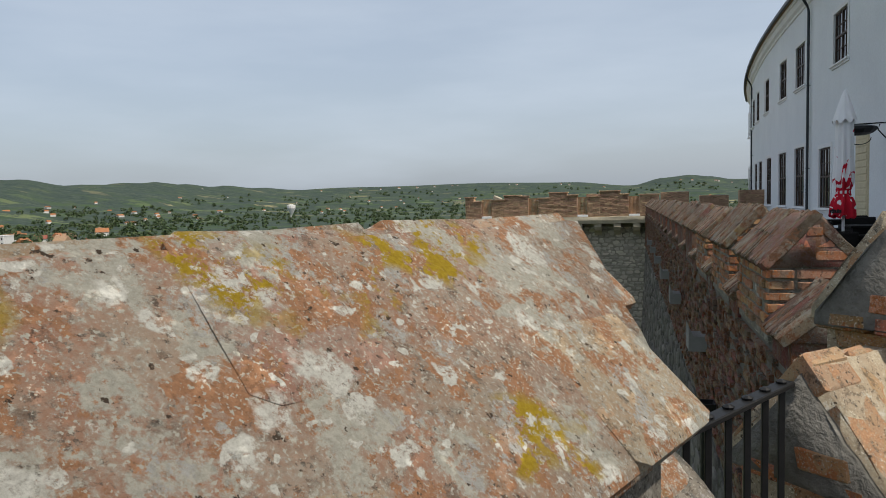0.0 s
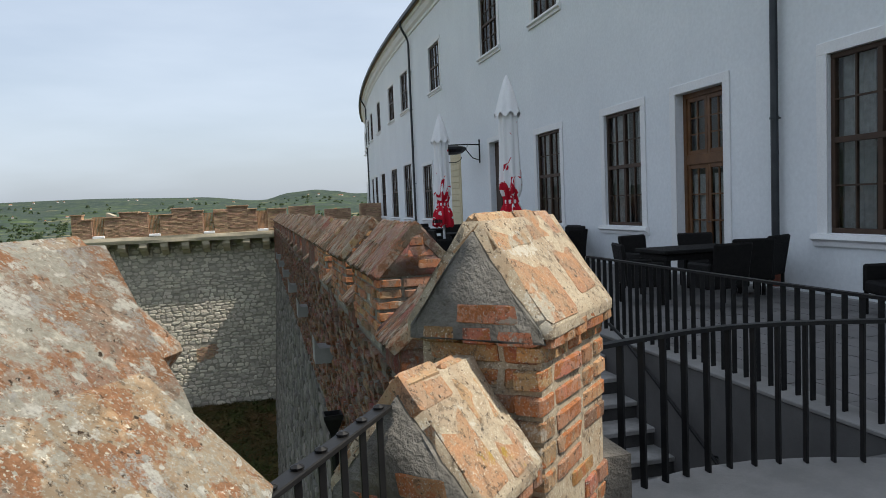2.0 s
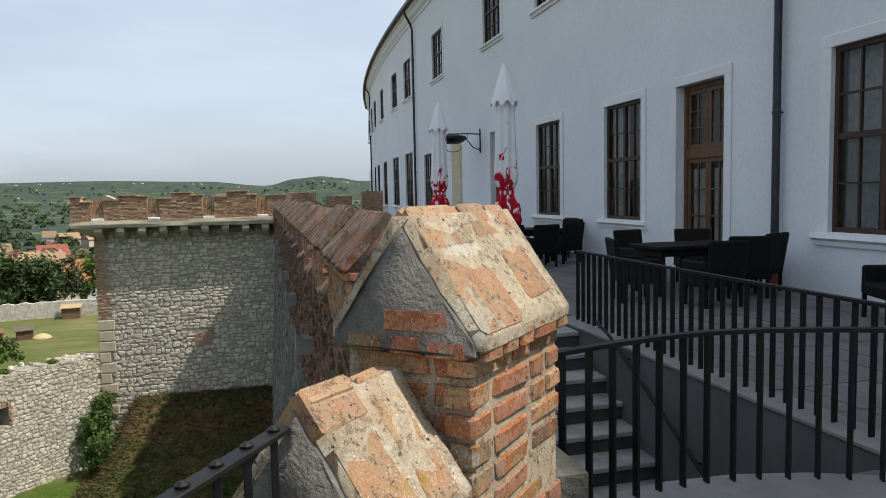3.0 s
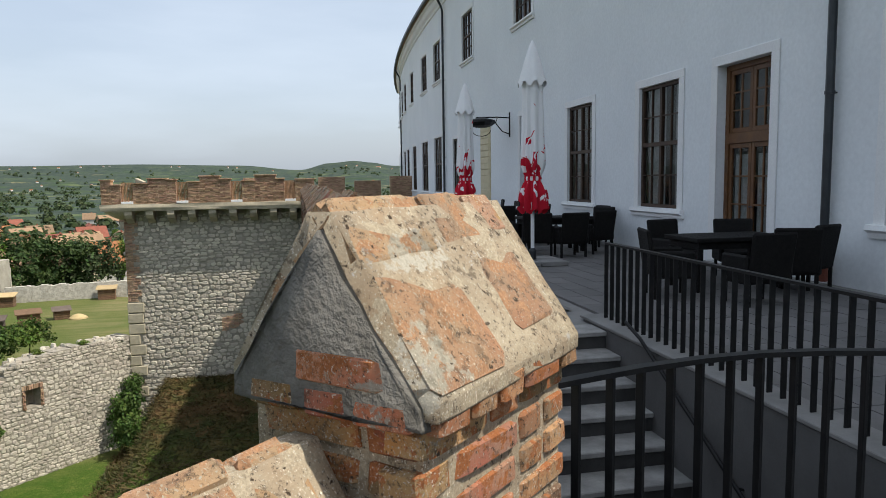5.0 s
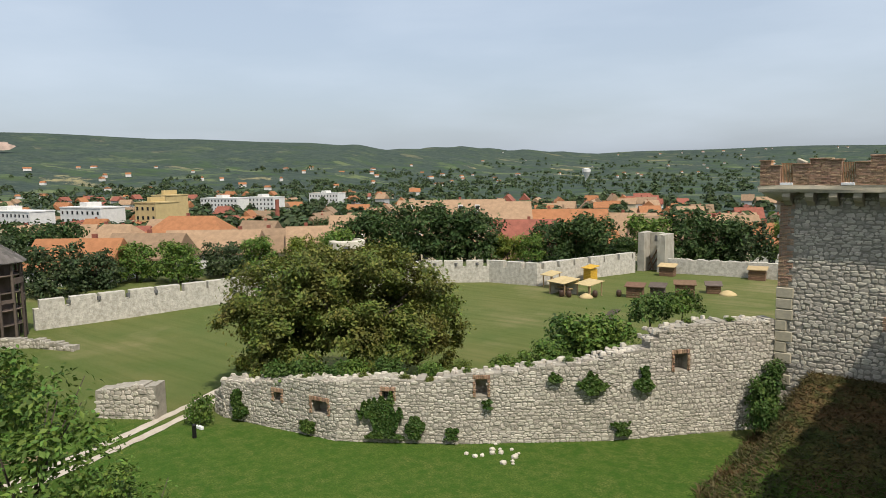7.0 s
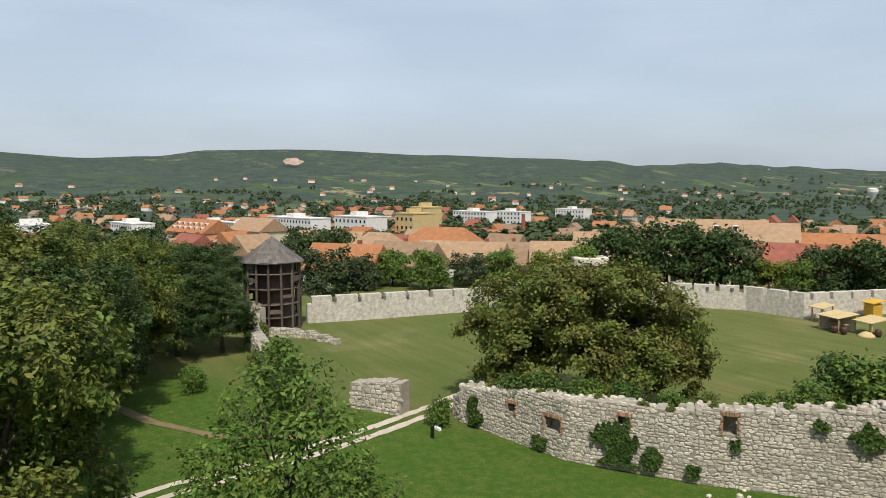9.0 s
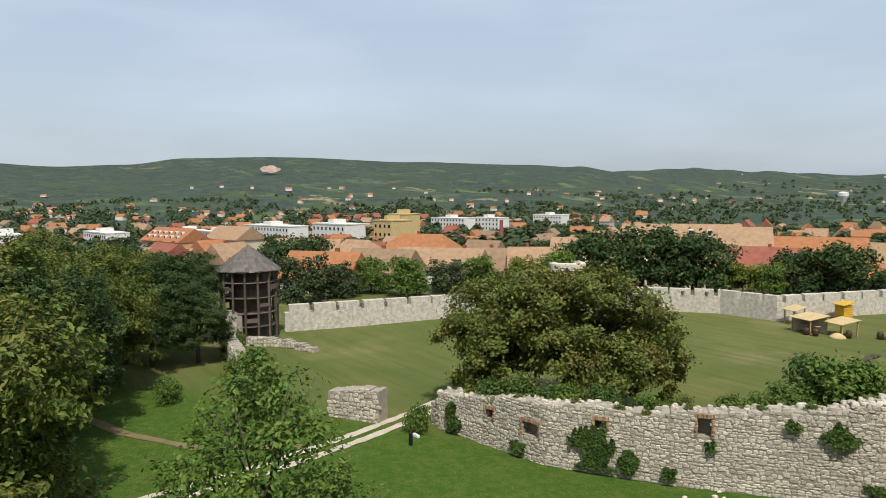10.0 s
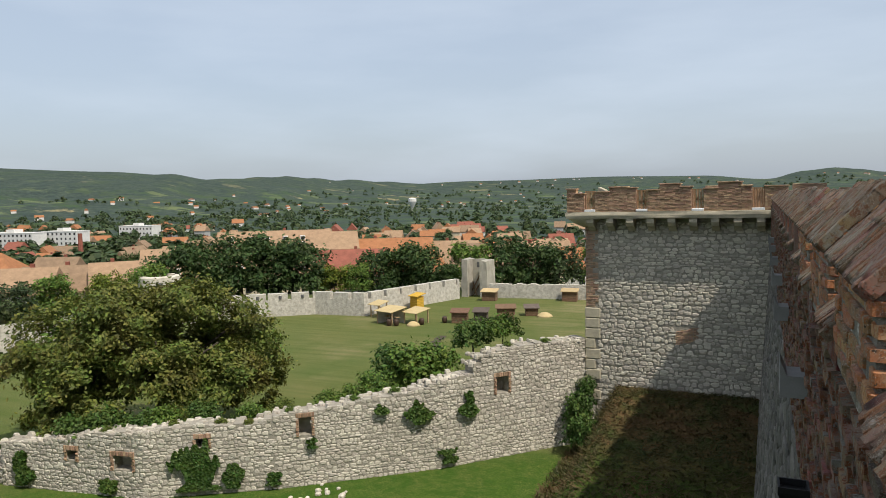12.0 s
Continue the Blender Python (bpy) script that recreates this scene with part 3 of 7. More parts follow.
def build_ground():
    azs = [-180 + 6 * i for i in range(13)] + [-106 + 0.55 * i for i in range(222)] + [18 + 6 * i for i in range(27)]
    rs = [3 + 1.5 * i for i in range(36)] + [57 + 3.5 * i for i in range(30)] + [162 * 1.041 ** i for i in range(84)]
    verts = [(0, 0, GZ)]
    for r in rs:
        for a in azs:
            x, y = r * math.sin(radians(a)), r * math.cos(radians(a))
            verts.append((x, y, ground_height(x, y)))
    k = len(azs)
    faces = [(0, 1 + (j + 1) % k, 1 + j) for j in range(k)]
    for i in range(len(rs) - 1):
        for j in range(k):
            a, b = 1 + i * k + j, 1 + i * k + (j + 1) % k
            faces.append((a, b, b + k, a + k))
    me = bpy.data.meshes.new("ground")
    me.from_pydata(verts, [], faces)
    me.materials.append(M_GROUND)
    me.polygons.foreach_set("use_smooth", [True] * len(me.polygons))
    ob = new("ground", me)
    tagged(ob, "green lawn, town plain, fields and wooded hills", "ground", kind="structure")


build_ground()


def strip(name, pts, width, mat, label, lift=0.03, category="path"):
    """A worn strip that lies on the ground along the points."""
    bm = bmesh.new()
    row = []
    fine = []
    for (x0, y0), (x1, y1) in zip(pts, pts[1:]):
        fine += [(x0 + (x1 - x0) * i / 8, y0 + (y1 - y0) * i / 8) for i in range(8)]
    fine.append(pts[-1])
    fine = [site(x, y) for x, y in fine]
    rnd = random.Random(len(pts))
    for i, (x, y) in enumerate(fine):
        a, b = fine[max(0, i - 1)], fine[min(len(fine) - 1, i + 1)]
        d = Vector((b[0] - a[0], b[1] - a[1], 0)).normalized()
        s = Vector((-d.y, d.x, 0))
        w = width * rnd.uniform(0.75, 1.25) / 2
        row.append([bm.verts.new((x + s.x * k, y + s.y * k, ground_height(x + s.x * k, y + s.y * k) + lift)) for k in (-w, 0, w)])
    for p, q in zip(row, row[1:]):
        for j in (0, 1):
            bm.faces.new((p[j], p[j + 1], q[j + 1], q[j]))
    return tagged(part(name, bm, mat, smooth=True), label, category, kind="structure")


TRACK = [(-31, -2), (-34.5, 6), (-35.8, 11), (-36.2, 15.6), (-37.2, 20), (-38.2, 23.8), (-39.8, 28.6), (-42, 34)]
strip("cart_track", [(x - 0.55, y) for x, y in TRACK], 0.6, M_PATHM, "chalky white wheel rut of a farm track")
strip("cart_track", [(x + 0.65, y) for x, y in TRACK], 0.6, M_PATHM, "chalky white wheel rut of a farm track")
strip("foot_path", [(-60, 9), (-47.4, 12.2), (-42, 15), (-38.5, 20)], 0.7, simple("trodden_earth", (0.2, 0.15, 0.08), (0.14, 0.12, 0.05), 1, 0.95, fine=8), "trodden brown path across the grass")
strip("trench", [(-31.5, 72.5), (-30.6, 68.5), (-29.8, 66.5)], 1.0, simple("dug_earth", (0.055, 0.045, 0.03), (0.08, 0.06, 0.04), 1, 0.95, fine=6), "dark strip of dug earth in the lawn", category="trench")

# joint colour lowered to carry the shade of the long wall's outer face
M_DARKJOINT = simple("shade_dark_lime_joint", (0.2, 0.18, 0.15), (0.11, 0.1, 0.085), 3, 0.95, fine=25, relief=0.8, depth=0.02)
# ---- castle: long wall, bastion, terrace ----
LX0, LX1, RIDGE_X = 1.005, 1.58, 1.27
bm = bmesh.new()
prism(bm, [(LX1, 0.56), (LX0, 0.56), (LX0, -1.3), (0.86, -4.5), (0.3, -14.2), (LX1, -14.2)], 3.7, 45.2)
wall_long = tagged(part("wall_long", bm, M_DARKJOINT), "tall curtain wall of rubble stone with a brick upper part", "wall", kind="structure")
st = ([], [])
slope_up = Vector((LX0 - 0.86, 0, 3.2)).normalized()
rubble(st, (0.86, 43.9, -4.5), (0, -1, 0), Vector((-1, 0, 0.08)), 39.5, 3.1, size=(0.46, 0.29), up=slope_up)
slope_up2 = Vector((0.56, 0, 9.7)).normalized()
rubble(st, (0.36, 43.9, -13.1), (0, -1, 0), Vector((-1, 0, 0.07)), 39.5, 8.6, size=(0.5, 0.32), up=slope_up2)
joined("rubble_stones", st, M_SHADESTONE, wall_long, "weathered limestone rubble, coloured darker for the wall's shade")
st = ([], [])
brick_rows(st, (LX0, 44.9, -1.3), (0, -1, 0), (-1, 0, 0), 40.5, 1.86, keep=0.8, proud=0.035)
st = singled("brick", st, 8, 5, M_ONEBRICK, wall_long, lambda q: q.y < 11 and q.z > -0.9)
joined("wall_bricks", st, M_WALLBRICK, wall_long, "worn red brick with grey mortar, coloured darker for shade")


def gable_cap(pieces, length, half, ze, zr, m, rows=2, brick=0.15, rnd=RUBBLE, skew=0.0):
    """Coping bricks laid down both slopes: poses and sizes of the bricks, in the frame m."""
    out = []
    s = math.hypot(half, zr - ze)
    cols = max(2, round(length / brick))
    for side in (-1, 1):
        down = Vector((0, side * half, ze - zr)).normalized()
        n = Vector((0, side * (zr - ze), half)).normalized()
        for c in range(cols):
            for r in range(rows):
                x = (c + 0.5) * length / cols
                d = (r + 0.5) * s / rows
                x -= skew * (d / s) * (x / length) if side < 0 else 0
                o = Vector((x, 0, zr)) + down * d + n * rnd.uniform(-0.007, 0.004)
                across = n.cross(down)
                f = Matrix((down, across, n)).transposed().to_4x4()
                tilt = pose(0, 0, 0, rnd.uniform(-1.6, 1.6), rnd.uniform(-1.2, 1.2), rnd.uniform(-1.5, 1.5))
                out.append((m @ Matrix.Translation(o) @ f @ tilt, (s / rows * rnd.uniform(0.985, 1.02), length / cols * rnd.uniform(0.965, 1.01))))
    return out


UNIT = [brick_mesh("coping_brick", (1, 1, 1), M_CAP, 40 + i, 0.02, 0.07) for i in range(5)]
UNIT_L = [brick_mesh("coping_brick", (1, 1, 1), M_LICHEN, 60 + i, 0.02, 0.07) for i in range(5)]
UNIT_O = [brick_mesh("coping_brick", (1, 1, 1), M_OLD, 80 + i, 0.02, 0.06) for i in range(5)]
UNIT_B = [brick_mesh("brick", (1, 1, 1), M_BRICK, 100 + i, 0.03, 0.1) for i in range(7)]


def lay(name, meshes, m, size, parent, rnd=RUBBLE):
    ob = new(name, rnd.choice(meshes))
    ob.parent = parent
    ob.matrix_basis = m @ Matrix.Diagonal((*size, 1))
    return ob


def merlon(m, length, half, z0, ze, zr, label, caps, near=True, rows=2, brick=0.15, body_mat=M_MORTAR, skew=0.0, group="brick merlons along the parapet", name="merlon", faces="abcd", keep=0.95, thick=0.07, rough=0.016, bed=None, layout=None, loose=1.0):
    """A brick merlon with a gabled coping. Local x runs along the wall, y across it."""
    top = thing(name, label, "merlon", group)
    bm = bmesh.new()
    h = half - 0.045
    sk = skew
    vs = prism(bm, [(-h, z0), (h, z0), (h, ze - 0.02), (-h, ze - 0.02)], 0.03, length - 0.03, axis=0)
    for v in vs:
        if v.co.x > length / 2 and v.co.y < 0:
            v.co.x -= sk
    bmesh.ops.transform(bm, matrix=m, verts=vs)
    core = part("core", bm, body_mat, top, "crumbling grey mortar with bricks showing")
    bm = bmesh.new()
    sunk = -0.004 if layout else 0.0
    vs = prism(bm, [(-half, ze - thick * 0.3), (half, ze - thick * 0.3), (half, ze + 0.018 - sunk), (0.03, zr - 0.002 - sunk), (-0.03, zr - 0.002 - sunk), (-half, ze + 0.018 - sunk)], 0.008, length - 0.008, axis=0)
    for v in vs:
        if v.co.x > length / 2 and v.co.y < -0.1:
            v.co.x -= sk
    bmesh.ops.subdivide_edges(bm, edges=bm.edges[:], cuts=7, use_grid_fill=True)
    for v in bm.verts:
        v.co += Vector((noise.noise(v.co * 9), noise.noise(v.co * 9 + Vector((5, 0, 0))), noise.noise(v.co * 9 + Vector((0, 7, 0))))) * rough
    bmesh.ops.transform(bm, matrix=m, verts=bm.verts)
    cap_bed = part("cap_bed", bm, bed or body_mat, top, smooth=True)
    if layout:
        bm = bmesh.new()
        prism(bm, [(-half + 0.02, ze - 0.03), (half - 0.02, ze - 0.03), (half - 0.03, ze + 0.01), (0.0, zr - 0.03), (-half + 0.03, ze + 0.01)], -0.012, 0.05, axis=0)
        bmesh.ops.subdivide_edges(bm, edges=bm.edges[:], cuts=6, use_grid_fill=True)
        for v in bm.verts:
            v.co += noise.noise_vector(v.co * 11) * 0.012
        bmesh.ops.transform(bm, matrix=m, verts=bm.verts)
        # the gable's shade is in this render's dark colour
        part("gable_render", bm, M_PATCH, top, "grey cement render on the gable end, darkened for its shade", smooth=True)
    rnd = random.Random(int(length * 1000) + int(zr * 100) + int(m.translation.y * 10))
    if layout:
        # flush coping bricks bedded in mortar, and headers standing under both eaves
        run = math.hypot(half, zr - ze)
        for side in (-1, 1):
            down, n = Vector((0, side * half, ze - zr)).normalized(), Vector((0, side * (zr - ze), half)).normalized()
            turn = Matrix((down, n.cross(down), n)).transposed().to_4x4()
            for u0, u1, v0, v1 in layout:
                o = Vector((length * (u0 + u1) / 2, 0, zr)) + down * run * (v0 + v1) / 2 + Vector((0, 0, 0.036 - 0.006 * (v0 + v1))) - n * (thick / 2 - 0.002 - rnd.uniform(0, 0.003))
                lay("coping_brick", UNIT, m @ Matrix.Translation(o) @ turn @ pose(0, 0, 0, rnd.uniform(-0.8, 0.8), rnd.uniform(-0.6, 0.6), rnd.uniform(-1.2, 1.2)), (run * (v1 - v0), length * (u1 - u0), thick), top, rnd)
            x = 0.02
            while x < length - 0.06:
                w = min(rnd.choice((0.11, 0.12, 0.2)), length - x)
                q = Matrix.Translation((x + w / 2, side * (half - 0.044), ze - 0.02)) @ pose(0, 0, 0, rnd.uniform(-1, 1), 0, rnd.uniform(-1, 1))
                lay("brick", UNIT_B, m @ q, (w - 0.018, 0.085, 0.062), top, rnd)
                x += w
        for y in (-half * 0.55, -half * 0.05, half * 0.5):
            q = Matrix.Translation((0.028, y, ze - 0.012)) @ pose(0, 0, 0, 0, rnd.uniform(-2, 2), 90 + rnd.uniform(-2, 2))
            lay("brick", UNIT_B, m @ q, (rnd.uniform(0.1, 0.15), 0.08, 0.058), top, rnd)
    for f, (a, b) in [] if layout else gable_cap(None, length, half + 0.015, ze, zr + 0.01, m, rows, brick, rnd, sk):
        f = f @ pose(0, 0, rnd.uniform(-0.006, 0.006) * (loose - 1), *[rnd.uniform(-1.5, 1.5) * (loose - 1) for _ in range(3)])
        a *= rnd.uniform(1, 1 + 0.09 * (loose - 1))
        lay("coping_brick", caps, f @ Matrix.Translation((0, 0, -thick * 0.35)), (a, b, thick), top, rnd)
    if near:
        # bricks of the four sides, course by course
        dims = {"a": ((0, -1), length), "b": ((0, 1), length), "c": ((-1, 0), 2 * h), "d": ((1, 0), 2 * h)}
        for key in faces:
            (nx, ny), run = dims[key]
            courses = int((ze - z0) / 0.082)
            for row in range(courses):
                x = -0.14 if row % 2 else 0.0
                while x < run:
                    b = rnd.choice((0.27, 0.27, 0.135))
                    x0, x1 = max(0, x), min(run, x + b)
                    x += b
                    if x1 - x0 < 0.06 or rnd.random() > keep:
                        continue
                    zc, cx = ze - 0.03 - (row + 0.5) * 0.082, (x0 + x1) / 2
                    sink = rnd.uniform(-0.012, 0.012) if not layout else rnd.uniform(-0.012, -0.001)
                    if nx == 0:
                        q = Matrix.Translation((cx, ny * (h - 0.035 + sink), zc))
                        if ny < 0 and cx > length - sk:
                            continue
                    else:
                        q = Matrix.Translation((0.03 + 0.03 - sink if nx < 0 else length - 0.06 + sink, cx - h, zc)) @ pose(0, 0, 0, 0, 0, 90)
                    lay("brick", UNIT_B, m @ q @ pose(0, 0, 0, rnd.uniform(-2.5, 2.5), rnd.uniform(-1.5, 1.5), rnd.uniform(-2.5, 2.5)), (x1 - x0 - rnd.uniform(0.012, 0.03), 0.1, rnd.uniform(0.054, 0.07)), top, rnd)
        # bricks half buried in the gable's mortar
        if "c" in faces:
            for row in range(int((zr - ze) / 0.085)):
                z = ze + 0.06 + row * 0.085
                w = half * (zr - z) / (zr - ze) - 0.05
                x = -w
                while x < w - 0.05:
                    b = rnd.choice((0.24, 0.13, 0.18))
                    x1 = min(w, x + b)
                    if x1 - x > 0.06 and rnd.random() < (0.45 if layout else 0.55):
                        q = Matrix.Translation(((0.03 if layout else 0.05) + rnd.uniform(-0.002, 0.008), (x + x1) / 2, z)) @ pose(0, 0, 0, 0, rnd.uniform(-3, 3), 90 + rnd.uniform(-2, 2))
                        lay("brick", UNIT_B, m @ q, (x1 - x - 0.015, 0.1, rnd.uniform(0.05, 0.07)), top, rnd)
                    x = x1 + 0.01
    return top


# the bastion's merlons, next to the camera
M1U = Vector((0.412, 0.911, 0))
M1E = Vector((-0.12, 2.49, 0))
m1 = frame_at(M1E - M1U * 2.9, M1U)
merlon(m1, 2.9, 0.38, 0.55, 1.215, 1.57, "long brick merlon under grey, white and yellow lichen", UNIT_L, near=False, rows=2, brick=0.34, body_mat=M_MORTAR, skew=0.25, thick=0.065, rough=0.006, bed=M_LICHEN)
m1s = frame_at(M1E + Vector((0.04, -0.18, 0)) - M1U * 0.08, Vector((0.5, 0.866, 0)))
merlon(m1s, 0.28, 0.29, 0.2, 0.874, 1.114, "low lichened coping beside the crenel gap", UNIT_L, near=False, rows=2, brick=0.15, group="low copings between the merlons", name="crenel_coping")
M2U = Vector((0.70, 0.714, 0))
m2 = frame_at((0.81, 3.31, 0), M2U)
merlon(m2, 0.67, 0.26, 0.1, 1.2, 1.553, "corner merlon of orange brick with a gabled, sunlit coping", UNIT, faces="ac", keep=0.88, body_mat=M_LIME, thick=0.05, rough=0.006, bed=M_LIME,
       layout=[(0.012, 0.45, 0.02, 0.36), (0.012, 0.44, 0.37, 0.985), (0.475, 0.72, 0.02, 0.33), (0.75, 0.93, 0.04, 0.3), (0.6, 0.89, 0.4, 0.86)])
m2s = frame_at((0.50, 3.04, 0), M2U)
merlon(m2s, 0.4, 0.26, 0.0, 0.79, 1.12, "low sloping brick coping against the corner merlon", UNIT, faces="ac", keep=0.6, body_mat=M_LIME, thick=0.05, rough=0.006, bed=M_LIME,
       layout=[(0.0, 0.46, 0.0, 0.3), (0.02, 0.44, 0.33, 0.97), (0.52, 0.84, 0.05, 0.6), (0.53, 0.86, 0.64, 0.98)], group="low copings between the merlons", name="crenel_coping")
# the long row of merlons, with low copings between them
for k in range(-1, 18):
    y1 = 7.6 + 2.05 * k
    near = 0 <= k <= 2
    f = frame_at((RIDGE_X, y1 - 1.42, 0), (0, 1, 0))
    if k >= 0:
        merlon(f, 1.42, 0.335, 0.55, 1.12, 1.47 + 0.03 * math.sin(k * 2.1), "old brick merlon with a sooty, mossy gabled coping", UNIT_O, near=near, rows=2, brick=0.075 if k < 5 else 0.14, faces="bc" if near else "", body_mat=M_WALLBRICK if not near else M_MORTAR, rough=0.014, bed=M_OLD, loose=2.4)
    g = frame_at((RIDGE_X, y1 - 0.01, 0), (0, 1, 0)) if k >= 0 else frame_at((RIDGE_X, 5.45, 0), (0, 1, 0))
    merlon(g, 0.64, 0.335, 0.5, 0.72, 1.02, "low brick coping in a crenel gap", UNIT_O, near=False, rows=1, brick=0.08 if k < 5 else 0.16, body_mat=M_WALLBRICK, rough=0.014, bed=M_OLD, loose=2.4, group="low copings between the merlons", name="crenel_coping")

# bastion wall under the first merlons
bm = bmesh.new()
plan = [tuple((M1E - M1U * 3.0 + Vector((-0.27, 0.12, 0))).xy), tuple((M1E + Vector((-0.26, 0.14, 0))).xy), (0.3, 3.2), (0.66, 3.55), (LX0 - 0.02, 3.95), (1.6, 3.95), (1.42, 3.72), (0.9, 2.98), (0.3, 2.35), (0.2, 2.1), tuple((M1E - M1U * 3.0 + Vector((0.27, -0.12, 0))).xy)]
prism(bm, plan, -14, 0.2, axis=2)
wall_bastion = tagged(part("wall_bastion", bm, M_MORTAR), "bastion wall below the parapet, plastered in grey mortar", "wall", kind="structure")

# iron guard across the crenel gap
rail = thing("crenel_guard", "hand-forged black iron guard across a crenel gap", "railing")
ga, gb = Vector((0.465, 3.04, 1.066)), Vector((0.057, 2.47, 1.04))
bm = bmesh.new()
d = (gb - ga)
box(bm, (0, -0.022, -0.008), (d.length, 0.022, 0.008), frame_at(ga, d.normalized(), Vector((0, 0, 1))), bevel=0.003)
part("top_bar", bm, M_IRON, rail)
bm = bmesh.new()
box(bm, (0, -0.02, -0.008), (d.length, 0.02, 0.008), frame_at(ga - Vector((0, 0, 0.55)), d.normalized()), bevel=0.003)
part("bottom_bar", bm, M_IRON, rail)
for i in range(7):
    q = ga + d * ((i + 0.4) / 7)
    bm = bmesh.new()
    box(bm, (q.x - 0.009, q.y - 0.009, q.z - 0.56), (q.x + 0.009, q.y + 0.009, q.z + 0.004), bevel=0.002)
    bar = part("bar", bm, M_IRON, rail)
    bm = bmesh.new()
    lathe(bm, [(0.014, 0), (0.016, 0.006), (0.006, 0.012)], 8, Matrix.Translation(q + Vector((0, 0, 0.008))))
    part("rivet", bm, M_IRON, bar)

# stone spouts and a rain hopper on the outer face
for k, y in enumerate((10.6, 14.8, 19.0, 23.2, 27.4, 31.6)):
    bm = bmesh.new()
    prism(bm, [(0.77, -0.42), (1.1, -0.42), (1.1, -0.06), (1.06, -0.06), (1.04, -0.22), (0.83, -0.22), (0.77, -0.08)], y - 0.2, y + 0.2)
    tagged(part("water_spout", bm, M_CONCRETE), "grey stone water spout jutting from the wall", "spout", "water spouts of the long wall")
hop = thing("rain_hopper", "black sheet-metal rain hopper with a downpipe", "downpipe")
bm = bmesh.new()
lathe(bm, [(0.05, -0.25), (0.06, -0.2), (0.15, -0.03), (0.15, 0.02), (0.13, 0.02), (0.12, -0.03)], 4, Matrix.Translation((0.84, 9.05, -0.72)) @ pose(0, 0, 0, 0, 0, 45))
part("hopper", bm, M_IRON, hop)
bm = bmesh.new()
tube(bm, [(0.84, 9.05, -0.94), (0.84, 9.05, -1.6), (0.78, 9.05, -3.5), (0.72, 9.05, -5.7)], 0.05)
part("pipe", bm, M_IRON, hop)

# ---- terrace, stair pit, kerbs ----
PX0, PX1, PY0, PY1 = 1.66, 3.95, 4.55, 9.1
bm = bmesh.new()
prism(bm, [tuple((M1E - M1U * 8.5).xy), tuple(M1E.xy), (0.35, 3.0), (0.9, 3.55), (1.6, PY0 - 0.16), (8.55, PY0 - 0.16), (8.55, M1E.y - M1U.y * 8.5)], -0.35, -0.03, axis=2)
for a, b in (((PX1 + 0.25, PY0 - 0.16), (8.55, 92)), ((LX1, PY1), (PX1 + 0.25, 92))):
    box(bm, (a[0], a[1], -0.35), (b[0], b[1], -0.03))
floor = tagged(part("floor_terrace", bm, M_CONCRETE), "paved terrace bed of grey mortar", "floor", kind="structure")
bm = bmesh.new()
box(bm, (LX1, PY0 - 1.4, -1.6), (PX1 + 0.25, PY1 + 0.3, -1.28))
tagged(part("floor_stair_pit", bm, M_STEP), "dusty concrete floor of the stair pit", "floor", kind="structure")
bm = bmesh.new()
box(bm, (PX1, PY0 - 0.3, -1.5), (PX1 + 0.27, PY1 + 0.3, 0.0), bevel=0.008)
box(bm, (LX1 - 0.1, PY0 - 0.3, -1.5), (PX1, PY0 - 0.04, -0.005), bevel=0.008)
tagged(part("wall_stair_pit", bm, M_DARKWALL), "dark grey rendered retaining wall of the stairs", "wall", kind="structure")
bm = bmesh.new()
box(bm, (PX1 - 0.02, PY0 - 0.1, 0.003), (PX1 + 0.3, PY1 + 0.35, 0.035), bevel=0.006)
tagged(part("kerb_terrace", bm, M_CONCRETE), "grey concrete kerb beneath the terrace railing", "kerb", kind="structure")
bm = bmesh.new()
pts = [(1.62, 4.46), (2.0, 4.54), (2.5, 4.64), (2.9, 4.62), (3.3, 4.52), (3.72, 4.34), (4.3, 4.0)]
outline = pts + [(4.4, 3.7), (1.62, 3.9)]
prism(bm, outline, 0.0, 0.03, axis=2)
tagged(part("kerb_curved", bm, M_CONCRETE), "grey concrete kerb with a gentle curve", "kerb", kind="structure")
stairs = thing("stairs", "seven dusty grey stone steps going down into the pit", "stairs", kind="structure")
for i in range(7):
    z = -0.183 * i - 0.02
    y = 8.76 - 0.34 * i
    bm = bmesh.new()
    box(bm, (LX1, y, z - 0.05), (PX1, y + 0.42, z), bevel=0.008)
    step = part("step", bm, M_STEP, stairs)
    # riser under the tread, its shade painted in as a darker stone
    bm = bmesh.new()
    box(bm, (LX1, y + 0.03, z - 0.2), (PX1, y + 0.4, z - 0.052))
    part("riser", bm, M_RISER, step, "stone riser with its shade put into the dark colour")
hand = thing("wall_handrail", "thin black handrail on the stair wall", "handrail")
bm = bmesh.new()
tube(bm, [(PX1 - 0.07, 8.2, 0.2), (PX1 - 0.07, 7.9, 0.1), (PX1 - 0.07, 5.9, -0.95)], 0.018)
part("bar", bm, M_IRON, hand)
for y, z in ((7.6, -0.06), (6.4, -0.69)):
    bm = bmesh.new()
    tube(bm, [(PX1 - 0.07, y, z), (PX1 + 0.01, y, z - 0.03)], 0.01, 6)
    part("bracket", bm, M_IRON, hand)


